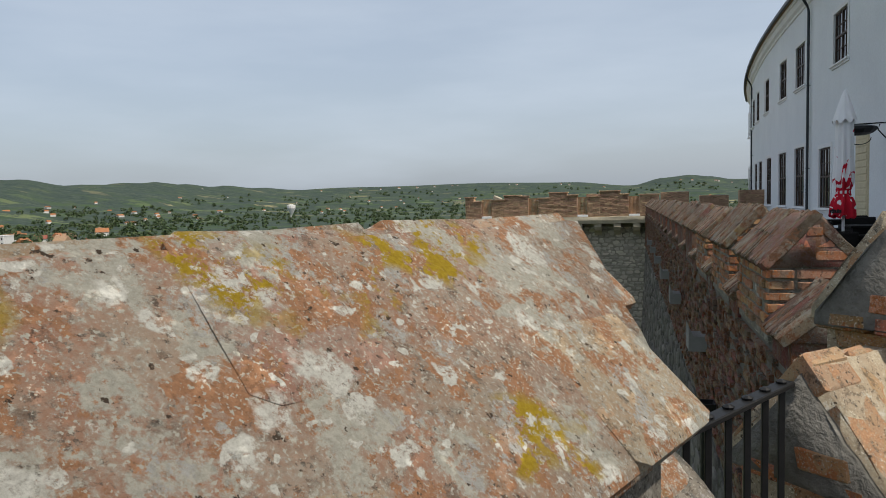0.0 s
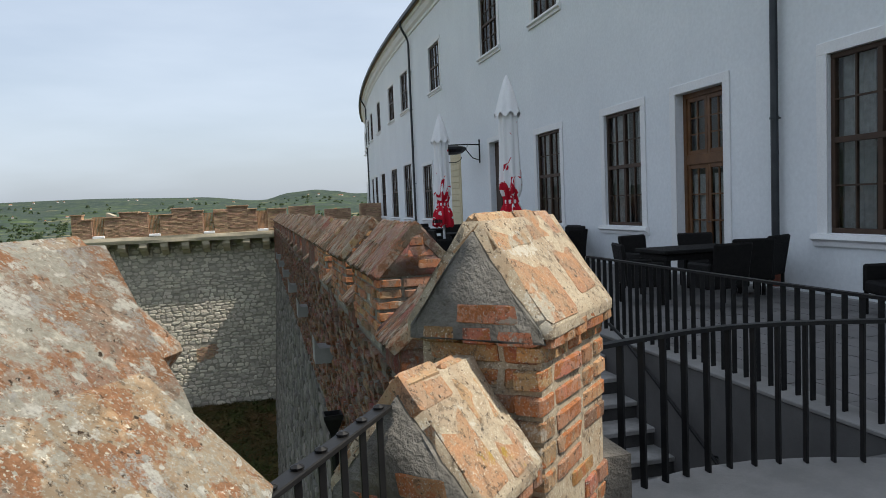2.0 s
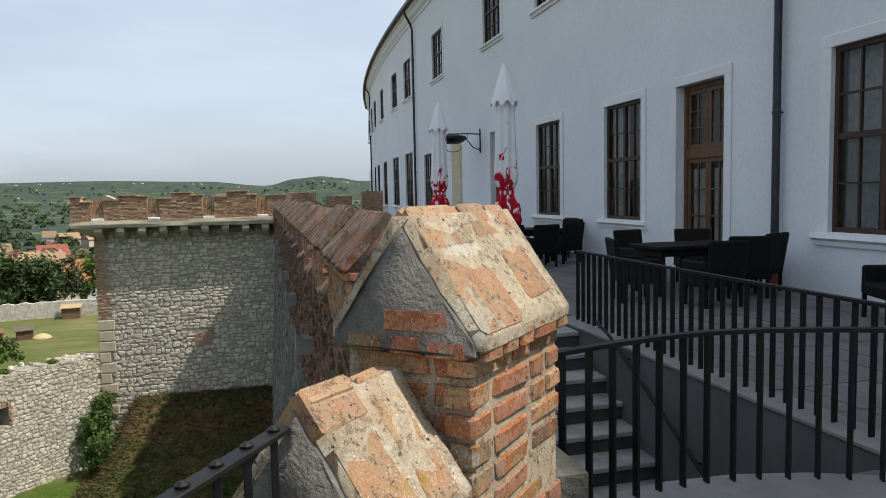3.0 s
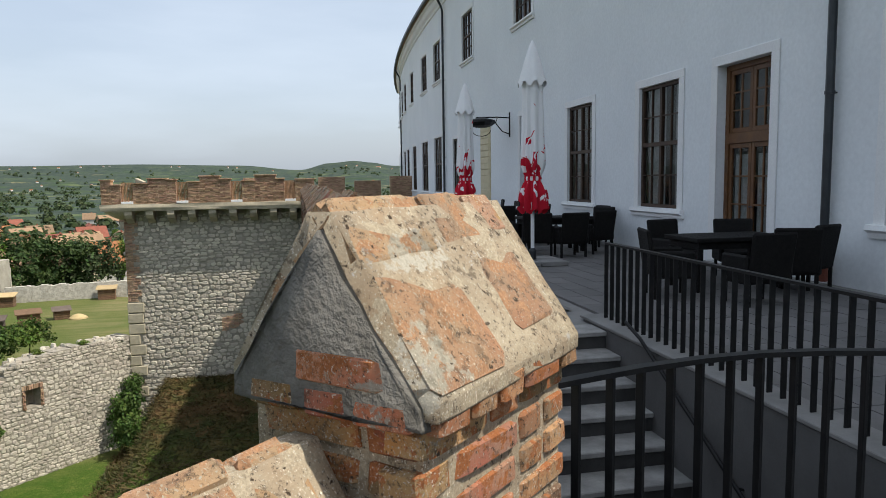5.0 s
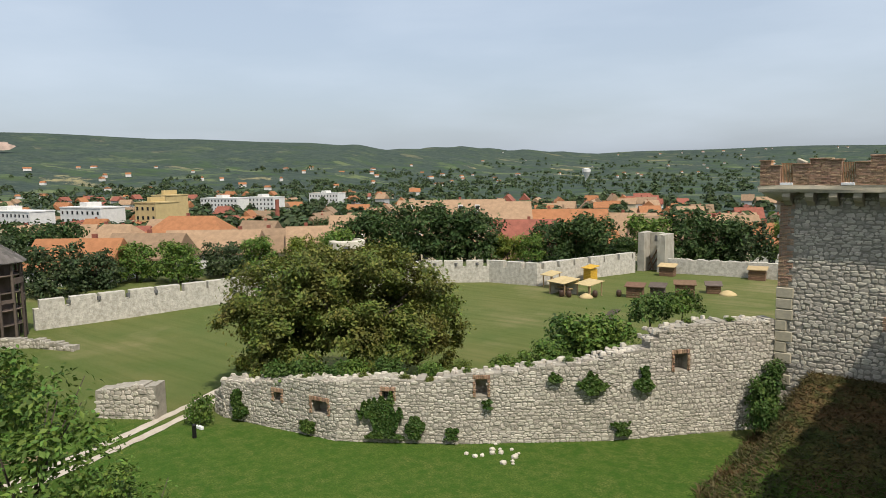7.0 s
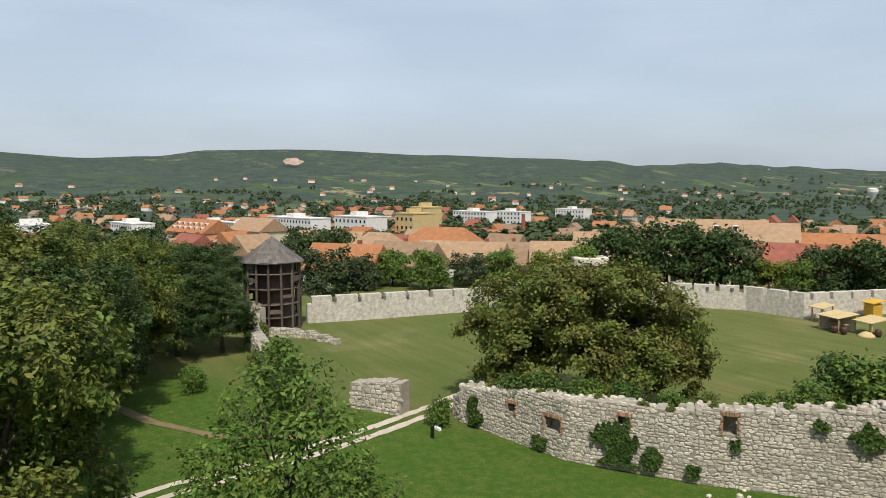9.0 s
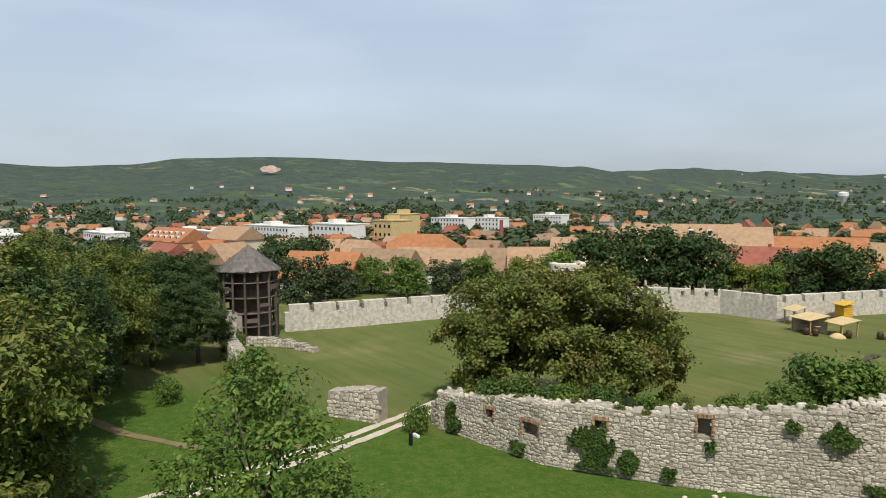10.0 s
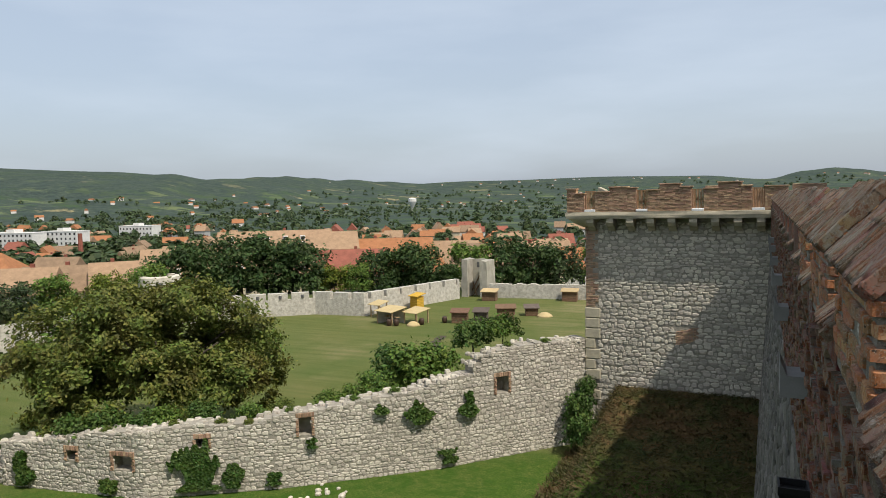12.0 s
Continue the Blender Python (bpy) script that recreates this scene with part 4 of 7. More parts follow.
def railing(pts, z0, height, label, step=0.125, post=0.022):
    """A flat-bar railing along the points: a top bar and close upright bars."""
    top = thing("terrace_railing", label, "railing", "black terrace railings")
    line = []
    for (x0, y0), (x1, y1) in zip(pts, pts[1:]):
        k = max(1, int(math.hypot(x1 - x0, y1 - y0) / 0.05))
        line += [Vector((x0 + (x1 - x0) * i / k, y0 + (y1 - y0) * i / k, 0)) for i in range(k)]
    line.append(Vector((*pts[-1], 0)))
    bm = bmesh.new()
    rings = []
    for i, q in enumerate(line):
        d = (line[min(i + 1, len(line) - 1)] - line[max(0, i - 1)]).normalized()
        s = Vector((-d.y, d.x, 0)) * 0.026
        rings.append([bm.verts.new(q + o) for o in (s + Vector((0, 0, z0 + height)), -s + Vector((0, 0, z0 + height)), -s + Vector((0, 0, z0 + height - 0.022)), s + Vector((0, 0, z0 + height - 0.022)))])
    for a, b in zip(rings, rings[1:]):
        for j in range(4):
            bm.faces.new((a[j], a[(j + 1) % 4], b[(j + 1) % 4], b[j]))
    bm.faces.new(rings[0])
    bm.faces.new(rings[-1][::-1])
    part("top_bar", bm, M_IRON, top)
    bm = bmesh.new()
    box(bm, (-0.008, -post, 0), (0.008, post, height - 0.02), bevel=0.002)
    bar = finish("bar", bm, M_IRON)
    dist, last = 0.0, None
    for i, q in enumerate(line):
        dist += (q - line[i - 1]).length if i else 0
        if last is None or dist - last >= step:
            last = dist
            d = (line[min(i + 1, len(line) - 1)] - line[max(0, i - 1)])
            part("bar", bar, None, top, m=Matrix.Translation(q + Vector((0, 0, z0))) @ pose(0, 0, 0, 0, 0, math.degrees(math.atan2(d.y, d.x))))
    return top


railing([(4.14, 9.2), (4.1, 6.5), (4.08, 4.6), (4.5, 3.9)], 0.03, 0.86, "straight black steel railing along the stair pit")
arc = [(1.66, 4.36), (1.85, 4.42), (2.1, 4.49), (2.4, 4.55), (2.7, 4.57), (3.0, 4.53), (3.3, 4.44), (3.55, 4.34), (3.8, 4.2), (4.1, 4.02), (4.6, 3.7)]
railing(arc, 0.03, 0.83, "curved black steel railing on a concrete kerb")

# ---- the white palace ----
FX = 8.55


def fx(y):
    return FX + (4.2 * ((y - 38) / 43.7) ** 2 if y > 38 else 0.0)


LOW = [(8.22, 9.96), (15.27, 16.97), (19.6, 21.34), (34.71, 36.64), (39.48, 41.59), (44.07, 46.18), (49.58, 51.41), (54.54, 56.19), (58.39, 59.86), (64.73, 66.1), (70.69, 72.07)]
HIGH = [(8.22, 9.96), (15.25, 16.9), (19.53, 21.35), (24.52, 26.45), (32.5, 34.48), (39.57, 41.5), (44.16, 46.0), (50.77, 52.42), (56.74, 58.39), (61.33, 62.8), (66.1, 67.57), (71.61, 72.99)]
openings = [(a, b, 0.93, 3.62 if b < 37 else 3.95, "low") for a, b in LOW] + [(a, b, 7.05, 9.15, "high") for a, b in HIGH]
openings += [(12.4, 13.91, 0.0, 3.64, "door"), (24.43, 25.8, 0.0, 3.8, "door2"), (29.66, 31.13, 0.0, 3.95, "shutter")]
ys = sorted({-6.0, 81.7, *[o[0] for o in openings], *[o[1] for o in openings], *[38 + 2.0 * i for i in range(22)]})
zs = sorted({-1.0, 11.5, *[o[2] for o in openings], *[o[3] for o in openings]})
bm = bmesh.new()
for y0, y1 in zip(ys, ys[1:]):
    for z0, z1 in zip(zs, zs[1:]):
        cy, cz = (y0 + y1) / 2, (z0 + z1) / 2
        if any(o[0] < cy < o[1] and o[2] < cz < o[3] for o in openings):
            continue
        bm.faces.new([bm.verts.new((fx(y), y, z)) for y, z in ((y0, z0), (y0, z1), (y1, z1), (y1, z0))])
    bm.faces.new([bm.verts.new((fx(y) + 0.6, y, z)) for y, z in ((y0, -1.0), (y1, -1.0), (y1, 11.5), (y0, 11.5))])
for y0, y1, z0, z1, kind in openings:
    dp = 0.3 if kind in ("door", "door2") else 0.14
    for (ya, za), (yb, zb) in zip(((y0, z0), (y1, z0), (y1, z1), (y0, z1)), ((y1, z0), (y1, z1), (y0, z1), (y0, z0))):
        bm.faces.new([bm.verts.new((fx(q[0]) + d, q[0], q[1])) for q, d in (((ya, za), 0), ((yb, zb), 0), ((yb, zb), dp), ((ya, za), dp))])
for a in (-6.0, 81.7):
    bm.faces.new([bm.verts.new((fx(a) + d, a, z)) for d, z in ((0, -1), (0.6, -1), (0.6, 11.5), (0, 11.5))])
bmesh.ops.remove_doubles(bm, verts=bm.verts, dist=0.001)
tagged(part("wall_palace", bm, M_PLASTER), "long white plastered palace front, curving at its far end", "wall", kind="structure")
bm = bmesh.new()
for a, b, x0, x1 in ((-6, 81.7, 18.0, 18.5),):
    box(bm, (x0, a, -1), (x1, b, 11.5))
box(bm, (FX + 0.6, -6.5, -1), (18, -6, 11.5))
box(bm, (fx(81.7) + 0.6, 81.7, -1), (18.5, 82.1, 11.5))
tagged(part("wall_palace_rear", bm, M_PLASTER), "white plastered rear and end walls of the palace", "wall", kind="structure")


def sweep(bm, profile, y0=-6.0, y1=81.7):
    rows = []
    yy = [y0, *[y for y in [38 + 2.0 * i for i in range(22)] if y0 < y < y1], y1]
    for y in yy:
        rows.append([bm.verts.new((fx(y) + dx, y, z)) for dx, z in profile])
    for a, b in zip(rows, rows[1:]):
        for j in range(len(profile)):
            bm.faces.new((a[j], a[(j + 1) % len(profile)], b[(j + 1) % len(profile)], b[j]))
    bm.faces.new(rows[0])
    bm.faces.new(rows[-1][::-1])


bm = bmesh.new()
sweep(bm, [(0.02, 10.75), (-0.06, 10.78), (-0.08, 10.9), (-0.2, 11.0), (-0.26, 11.22), (-0.34, 11.26), (-0.36, 11.42), (0.02, 11.45)])
tagged(part("cornice", bm, M_TRIM), "white moulded plaster cornice under the eaves", "cornice", kind="structure")
bm = bmesh.new()
sweep(bm, [(-0.36, 11.44), (-0.46, 11.46), (-0.48, 11.56), (-0.36, 11.6), (4.5, 15.6), (9.8, 11.5), (9.6, 11.46)])
tagged(part("roof_palace", bm, M_ROOFS[2]), "brown tiled palace roof", "roof", kind="structure")
bm = bmesh.new()
sweep(bm, [(-0.45, 11.45), (-0.5, 11.4), (-0.58, 11.42), (-0.6, 11.56), (-0.57, 11.56), (-0.55, 11.46), (-0.5, 11.45), (-0.47, 11.54)])
tagged(part("gutter", bm, M_ZINC), "dark sheet-metal gutter along the eaves", "gutter", kind="structure")


def surround(y0, y1, z0, z1, kind, parent):
    """A flat plaster frame round an opening, and a sill below windows."""
    w, t = 0.2, 0.03
    bm = bmesh.new()
    x = fx((y0 + y1) / 2)
    box(bm, (x - t, y0 - w, z1 + 0.0), (x - 0.003, y1 + w, z1 + w * 0.9), bevel=0.006)
    if kind not in ("door", "door2"):
        zb = z0 - 0.02
    else:
        zb = 0.0
    box(bm, (x - t, y0 - w, zb), (x - 0.003, y0, z1), bevel=0.006)
    box(bm, (x - t, y1, zb), (x - 0.003, y1 + w, z1), bevel=0.006)
    part("surround", bm, M_TRIM, parent, "raised white plaster frame")
    if kind in ("low", "high"):
        bm = bmesh.new()
        prism(bm, [(x + 0.12, z0), (x - 0.1, z0 - 0.02), (x - 0.12, z0 - 0.09), (x - 0.06, z0 - 0.13), (x - 0.05, z0 - 0.2), (x, z0 - 0.2)], y0 - w - 0.06, y1 + w + 0.06)
        part("window_sill", bm, M_TRIM, parent, "moulded white sill")


def window(y0, y1, z0, z1, kind, index):
    top = thing("window_%d" % index, "tall window with dark brown glazing bars and a white sill" if kind == "low" else "upper-floor window with dark brown glazing bars", "window", "palace windows", "structure")
    x = fx((y0 + y1) / 2) + 0.05
    surround(y0, y1, z0, z1, kind, top)
    bm = bmesh.new()
    w = 0.075
    for a, b in (((y0, z0), (y1, z0 + w)), ((y0, z1 - w), (y1, z1)), ((y0, z0 + w), (y0 + w, z1 - w)), ((y1 - w, z0 + w), (y1, z1 - w))):
        box(bm, (x, a[0], a[1]), (x + 0.09, b[0], b[1]), bevel=0.006)
    part("window_frame", bm, M_WOOD, top)
    mid = z0 + (z1 - z0) * 0.52
    bm = bmesh.new()
    box(bm, (x - 0.005, y0 + w, mid - 0.045), (x + 0.08, y1 - w, mid + 0.045), bevel=0.006)
    part("transom", bm, M_WOOD, top)
    bm = bmesh.new()
    yc = (y0 + y1) / 2
    box(bm, (x - 0.003, yc - 0.045, z0 + w), (x + 0.08, yc + 0.045, mid - 0.045), bevel=0.005)
    box(bm, (x - 0.003, yc - 0.045, mid + 0.045), (x + 0.08, yc + 0.045, z1 - w), bevel=0.005)
    part("stile", bm, M_WOOD, top)
    bars = bmesh.new()
    py, pz = [y0 + w, (y0 + w + yc - 0.045) / 2, yc, (yc + 0.045 + y1 - w) / 2, y1 - w], []
    rows_lo = [z0 + w, (z0 + w + mid) / 2 - 0.02, mid]
    rows_hi = [mid, (mid + z1 - w) / 2, z1 - w]
    for yy in (py[1], py[3]):
        box(bars, (x + 0.012, yy - 0.014, z0 + w), (x + 0.06, yy + 0.014, mid - 0.045))
        box(bars, (x + 0.012, yy - 0.014, mid + 0.045), (x + 0.06, yy + 0.014, z1 - w))
    for zz in (rows_lo[1], rows_hi[1]):
        box(bars, (x + 0.014, y0 + w, zz - 0.014), (x + 0.058, yc - 0.045, zz + 0.014))
        box(bars, (x + 0.014, yc + 0.045, zz - 0.014), (x + 0.058, y1 - w, zz + 0.014))
    part("glazing_bars", bars, M_WOOD, top)
    for ya, yb in zip(py, py[1:]):
        for rows in (rows_lo, rows_hi):
            for za, zb in zip(rows, rows[1:]):
                if y0 > 47 and (za, zb) != (rows[0], rows[1]):
                    continue
                bm = bmesh.new()
                zt = rows[2] if y0 > 47 else zb
                k = RUBBLE.uniform(-0.006, 0.006)
                bm.faces.new([bm.verts.new(q) for q in ((x + 0.04 + k, ya, za), (x + 0.04, ya, zt), (x + 0.04 - k, yb, zt), (x + 0.04, yb, za))])
                part("pane", bm, M_CLEAR if y0 < 30 else M_GLASS, top)
    # a dark panel standing in for the unlit room, and curtains drawn to the sides
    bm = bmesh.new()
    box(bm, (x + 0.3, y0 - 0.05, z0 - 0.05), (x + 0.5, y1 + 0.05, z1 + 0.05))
    part("unlit_room_panel", bm, M_DARKWALL, top)
    if y0 < 30 and kind == "low":
        # curtains made wide so their pale cloth stands in for reflections
        for a, b in ((y0 + 0.05, y0 + 0.5 + 0.2 * (index % 2)), (y1 - 0.5 - 0.15 * (index % 3), y1 - 0.05)):
            bm = bmesh.new()
            row = [(x + 0.17 + 0.02 * math.sin(i * 1.9), a + (b - a) * i / 10) for i in range(11)]
            vs = [[bm.verts.new((px, py, z)) for z in (z0 + 0.03, z1 - 0.03)] for px, py in row]
            for p, q in zip(vs, vs[1:]):
                bm.faces.new((p[0], q[0], q[1], p[1]))
            part("curtain", bm, M_CURTAIN, top, "grey net curtain drawn aside, wide and pale for pane reflections")
    return top


for i, o in enumerate(openings):
    if o[4] in ("low", "high"):
        window(*o[:4], o[4], i + 1)

door = thing("door_1", "glazed double door of varnished oak with a tall fanlight", "door", "", "structure")
y0, y1 = 12.4, 13.91
x = FX + 0.16
surround(y0, y1, 0, 3.64, "door", door)
bm = bmesh.new()
for a, b in (((y0, 0), (y0 + 0.1, 3.64)), ((y1 - 0.1, 0), (y1, 3.64)), ((y0 + 0.1, 3.54), (y1 - 0.1, 3.64)), ((y0 + 0.1, 2.2), (y1 - 0.1, 2.4))):
    box(bm, (x, a[0], a[1]), (x + 0.12, b[0], b[1]), bevel=0.008)
part("door_frame", bm, M_DOORWOOD, door)
for a, b, za, zb in ((y0 + 0.1, (y0 + y1) / 2, 0.02, 2.2), ((y0 + y1) / 2, y1 - 0.1, 0.02, 2.2), (y0 + 0.1, (y0 + y1) / 2, 2.4, 3.54), ((y0 + y1) / 2, y1 - 0.1, 2.4, 3.54)):
    bm = bmesh.new()
    w = 0.085
    low = 0.55 if za < 1 else w
    box(bm, (x + 0.03, a + 0.005, za), (x + 0.08, a + w, zb), bevel=0.006)
    box(bm, (x + 0.03, b - w, za), (x + 0.08, b - 0.005, zb), bevel=0.006)
    box(bm, (x + 0.03, a + w, zb - w), (x + 0.08, b - w, zb), bevel=0.006)
    box(bm, (x + 0.03, a + w, za), (x + 0.08, b - w, za + low), bevel=0.006)
    box(bm, (x + 0.035, (a + b) / 2 - 0.014, za + low), (x + 0.07, (a + b) / 2 + 0.014, zb - w))
    for k in (1, 2):
        zz = za + low + (zb - w - za - low) * k / 3
        box(bm, (x + 0.036, a + w, zz - 0.014), (x + 0.069, b - w, zz + 0.014))
    leaf = part("door_leaf" if za < 1 else "fanlight", bm, M_DOORWOOD, door)
    bm = bmesh.new()
    bm.faces.new([bm.verts.new(q) for q in ((x + 0.05, a + w, za + low), (x + 0.05, a + w, zb - w), (x + 0.052, b - w, zb - w), (x + 0.052, b - w, za + low))])
    part("pane", bm, M_CLEAR, leaf)
    if za < 1:
        bm = bmesh.new()
        n0 = 14
        row = [(x + 0.1 + 0.018 * math.sin(i * 1.9), a + w + (b - a - 2 * w) * i / n0) for i in range(n0 + 1)]
        vs = [[bm.verts.new((px, py, z)) for z in (za + low, zb - 0.2)] for px, py in row]
        for p, q in zip(vs, vs[1:]):
            bm.faces.new((p[0], q[0], q[1], p[1]))
        part("curtain", bm, M_CURTAIN, leaf, "grey net curtain")
bm = bmesh.new()
tube(bm, [(x + 0.03, (y0 + y1) / 2 - 0.04, 1.05), (x - 0.02, (y0 + y1) / 2 - 0.04, 1.05), (x - 0.02, (y0 + y1) / 2 - 0.15, 1.05)], 0.01, 6)
part("door_handle", bm, M_ZINC, door)
# dark panel in place of the unlit room behind the door
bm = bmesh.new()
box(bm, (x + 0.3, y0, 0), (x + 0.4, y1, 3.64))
part("unlit_room_panel", bm, M_DARKWALL, door)

door = thing("door_2", "dark wooden door standing deep in its reveal", "door", "", "structure")
surround(24.43, 25.8, 0, 3.8, "door2", door)
bm = bmesh.new()
box(bm, (FX + 0.2, 24.43, 0), (FX + 0.3, 25.8, 3.8))
for k in range(2):
    for z0, z1 in ((0.2, 1.1), (1.25, 2.3), (2.5, 3.6)):
        box(bm, (FX + 0.17, 24.52 + 0.67 * k, z0), (FX + 0.21, 25.08 + 0.67 * k, z1), bevel=0.02)
part("door_leaf", bm, M_WOOD, door)
shut = thing("door_3", "cream-painted slatted shutter door", "door", "", "structure")
bm = bmesh.new()
box(bm, (FX - 0.05, 29.66, 0), (FX + 0.05, 31.13, 3.95), bevel=0.01)
part("door_leaf", bm, M_CREAM, shut)
for k in range(14):
    bm = bmesh.new()
    box(bm, (FX - 0.075, 29.75, 0.2 + 0.26 * k), (FX - 0.052, 31.02, 0.4 + 0.26 * k), bevel=0.008)
    part("slat", bm, M_CREAM, shut)


def downpipe(y):
    top = thing("downpipe", "dark metal downpipe with wall brackets", "downpipe", "downpipes of the palace")
    x = fx(y)
    bm = bmesh.new()
    tube(bm, [(x - 0.52, y, 11.42), (x - 0.52, y, 11.2), (x - 0.4, y, 10.95), (x - 0.2, y, 10.6), (x - 0.12, y, 10.3), (x - 0.12, y, 0.35)], 0.062, 10)
    part("pipe", bm, M_ZINC, top)
    bm = bmesh.new()
    tube(bm, [(x - 0.12, y, 0.36), (x - 0.12, y, 0.02)], 0.07, 10)
    part("foot", bm, M_ROOFS[3], top, "red-brown cast foot")
    for z in (0.8, 2.8, 4.8, 6.8, 8.8):
        bm = bmesh.new()
        lathe(bm, [(0.072, -0.025), (0.075, 0), (0.072, 0.025)], 10, Matrix.Translation((x - 0.12, y, z)))
        box(bm, (x - 0.06, y - 0.012, z - 0.012), (x + 0.02, y + 0.012, z + 0.012))
        part("bracket", bm, M_ZINC, top)


for y in (10.95, 38.38, 63.35):
    downpipe(y)

lamp = thing("wall_lantern", "black wrought-iron wall lantern on a scrolled bracket", "lantern")
LY, LZ = 27.0, 3.75
bm = bmesh.new()
tube(bm, [(FX, LY, LZ + 0.1), (FX - 0.5, LY, LZ + 0.12), (FX - 1.3, LY, LZ + 0.1)], 0.025, 6)
tube(bm, [(FX, LY, LZ - 0.5), (FX - 0.3, LY, LZ - 0.4), (FX - 0.55, LY, LZ - 0.1), (FX - 0.5, LY, LZ + 0.08)], 0.02, 6)
tube(bm, [(FX - 0.02, LY, LZ - 0.6), (FX - 0.02, LY, LZ + 0.3)], 0.03, 6)
part("bracket", bm, M_IRON, lamp)
bm = bmesh.new()
lathe(bm, [(0.1, 0.1), (0.2, 0.06), (0.52, -0.02), (0.55, -0.1), (0.4, -0.22), (0.2, -0.28)], 12, Matrix.Translation((FX - 1.1, LY, LZ + 0.02)))
part("shade", bm, M_IRON, lamp)
bm = bmesh.new()
tube(bm, [(FX - 1.1 + 0.35 * math.cos(a), LY, LZ - 0.35 + 0.22 * math.sin(a)) for a in [math.pi + i * math.pi / 10 for i in range(11)]], 0.015, 6)
part("scroll", bm, M_IRON, lamp)

before_tower = set(bpy.data.objects)
# ---- the gate tower with its brick parapet ----
TX0, TX1, TY = -9.45, 0.95, 45.0
bm = bmesh.new()
box(bm, (TX0, TY, -14), (TX1 + 6, TY + 9, 0.1))
tower = tagged(part("wall_tower", bm, M_JOINT), "square tower of pale rubble limestone", "tower", kind="structure")
st = ([], [])
rubble(st, (TX0, TY, -13.2), (1, 0, 0), (0, -1, 0), TX1 - TX0, 12.9, size=(0.34, 0.2), proud=0.04,
       inside=lambda x, z: not (x < 0.55 + 0.25 * (int(z * 3) % 2) and z > 8.0) and not (x < 0.7 and 2.5 < z < 8) and not (abs(x - 5.75) < 0.62 and abs(z - 6.5 - 0.3 * (x - 5.75)) < 0.42))
rubble(st, (TX0, TY + 9, -13.2), (0, -1, 0), (-1, 0, 0), 9, 12.9, size=(0.5, 0.32))
st = singled("stone", st, 21, 15, M_STONE1, tower, lambda q: q.y < 45.3 and -6.5 < q.z < -3.0 and q.x > -5)
joined("rubble_stones", st, M_STONE, tower, "pale grey limestone rubble")
st = ([], [])
brick_rows(st, (TX0, TY, -5.3), (1, 0, 0), (0, -1, 0), 0.75, 5.2, proud=0.03, inside=lambda x, z: x < 0.5 + 0.25 * (int(z * 3) % 2))
brick_rows(st, (TX0 + 5.1, TY, -7.3), (1, 0, 0), (0, -1, 0), 1.3, 1.1, proud=0.03, inside=lambda x, z: abs(z - 0.55 - 0.3 * (x - 0.65)) < 0.4)
joined("brick_repairs", st, M_TOWERBRICK, tower, "red brick repair patch and corner")
for k in range(9):
    z = -10.9 + 0.62 * k
    bm = bmesh.new()
    w = (0.85, 0.55)[k % 2] + (0.25 if k == 7 else 0)
    box(bm, (TX0 - 0.05, TY - 0.09, z), (TX0 + w, TY + 0.5, z + 0.58), bevel=0.04)
    part("quoin_stone", bm, M_QUOIN, tower)
# cornice on stone corbels
bm = bmesh.new()
prism(bm, [(TY - 0.95, -0.02), (TY - 1.0, 0.16), (TY - 0.98, 0.36), (TY + 0.2, 0.36), (TY + 0.2, -0.05)], TX0 - 0.95, TX1 + 0.2, axis=0)
box(bm, (TX0 - 0.95, TY + 0.2, -0.02), (TX0 + 0.2, TY + 9.5, 0.36))
bmesh.ops.subdivide_edges(bm, edges=bm.edges[:], cuts=9, use_grid_fill=True)
for v in bm.verts:
    v.co += noise.noise_vector(v.co * 3.1) * 0.07
tagged(part("tower_cornice", bm, M_QUOIN), "grey weathered stone cornice of the tower", "cornice", kind="structure")
bm = bmesh.new()
prism(bm, [(0.1, 0.02), (-0.88, 0.02), (-0.9, -0.26), (-0.74, -0.46), (-0.42, -0.54), (-0.2, -0.74), (0.1, -0.78)], -0.2, 0.2, axis=0)
corbel = finish("corbel", bm, M_QUOIN)
for k in range(10):
    part("corbel", corbel, None, tower, "grey stone corbel", m=Matrix.Translation((TX0 + 0.45 + 1.13 * k, TY, 0)))
bm = bmesh.new()
lathe(bm, [(0.1, -0.55), (0.55, -0.35), (0.95, -0.1), (1.0, 0.05)], 16, Matrix.Translation((TX0 - 0.05, TY + 0.05, 0.0)))
part("corner_corbel", bm, M_QUOIN, tower, "rounded corner corbel", smooth=True)

parapet = thing("tower_parapet", "brick parapet with stepped merlons and barred gaps", "parapet", kind="structure")
TOP = 0.36
PYF = TY - 0.9
gaps = [(-9.3, -8.68), (-6.38, -5.76), (-3.42, -2.8), (-0.41, 0.21)]
spans = [(-10.35, -9.3), (-8.68, -6.38), (-5.76, -3.42), (-2.8, -0.41), (0.21, 1.3)]
profile = {0: [(0, 0.55, 1.5), (0.55, 1.05, 1.2)], 1: [(0, 0.8, 1.28), (0.8, 1.8, 1.56), (1.8, 2.3, 1.5)], 2: [(0, 0.65, 1.34), (0.65, 1.75, 1.68), (1.75, 2.34, 1.5)],
           3: [(0, 0.72, 1.36), (0.72, 1.9, 1.7), (1.9, 2.39, 1.48)], 4: [(0, 1.09, 1.42)]}
st = ([], [])
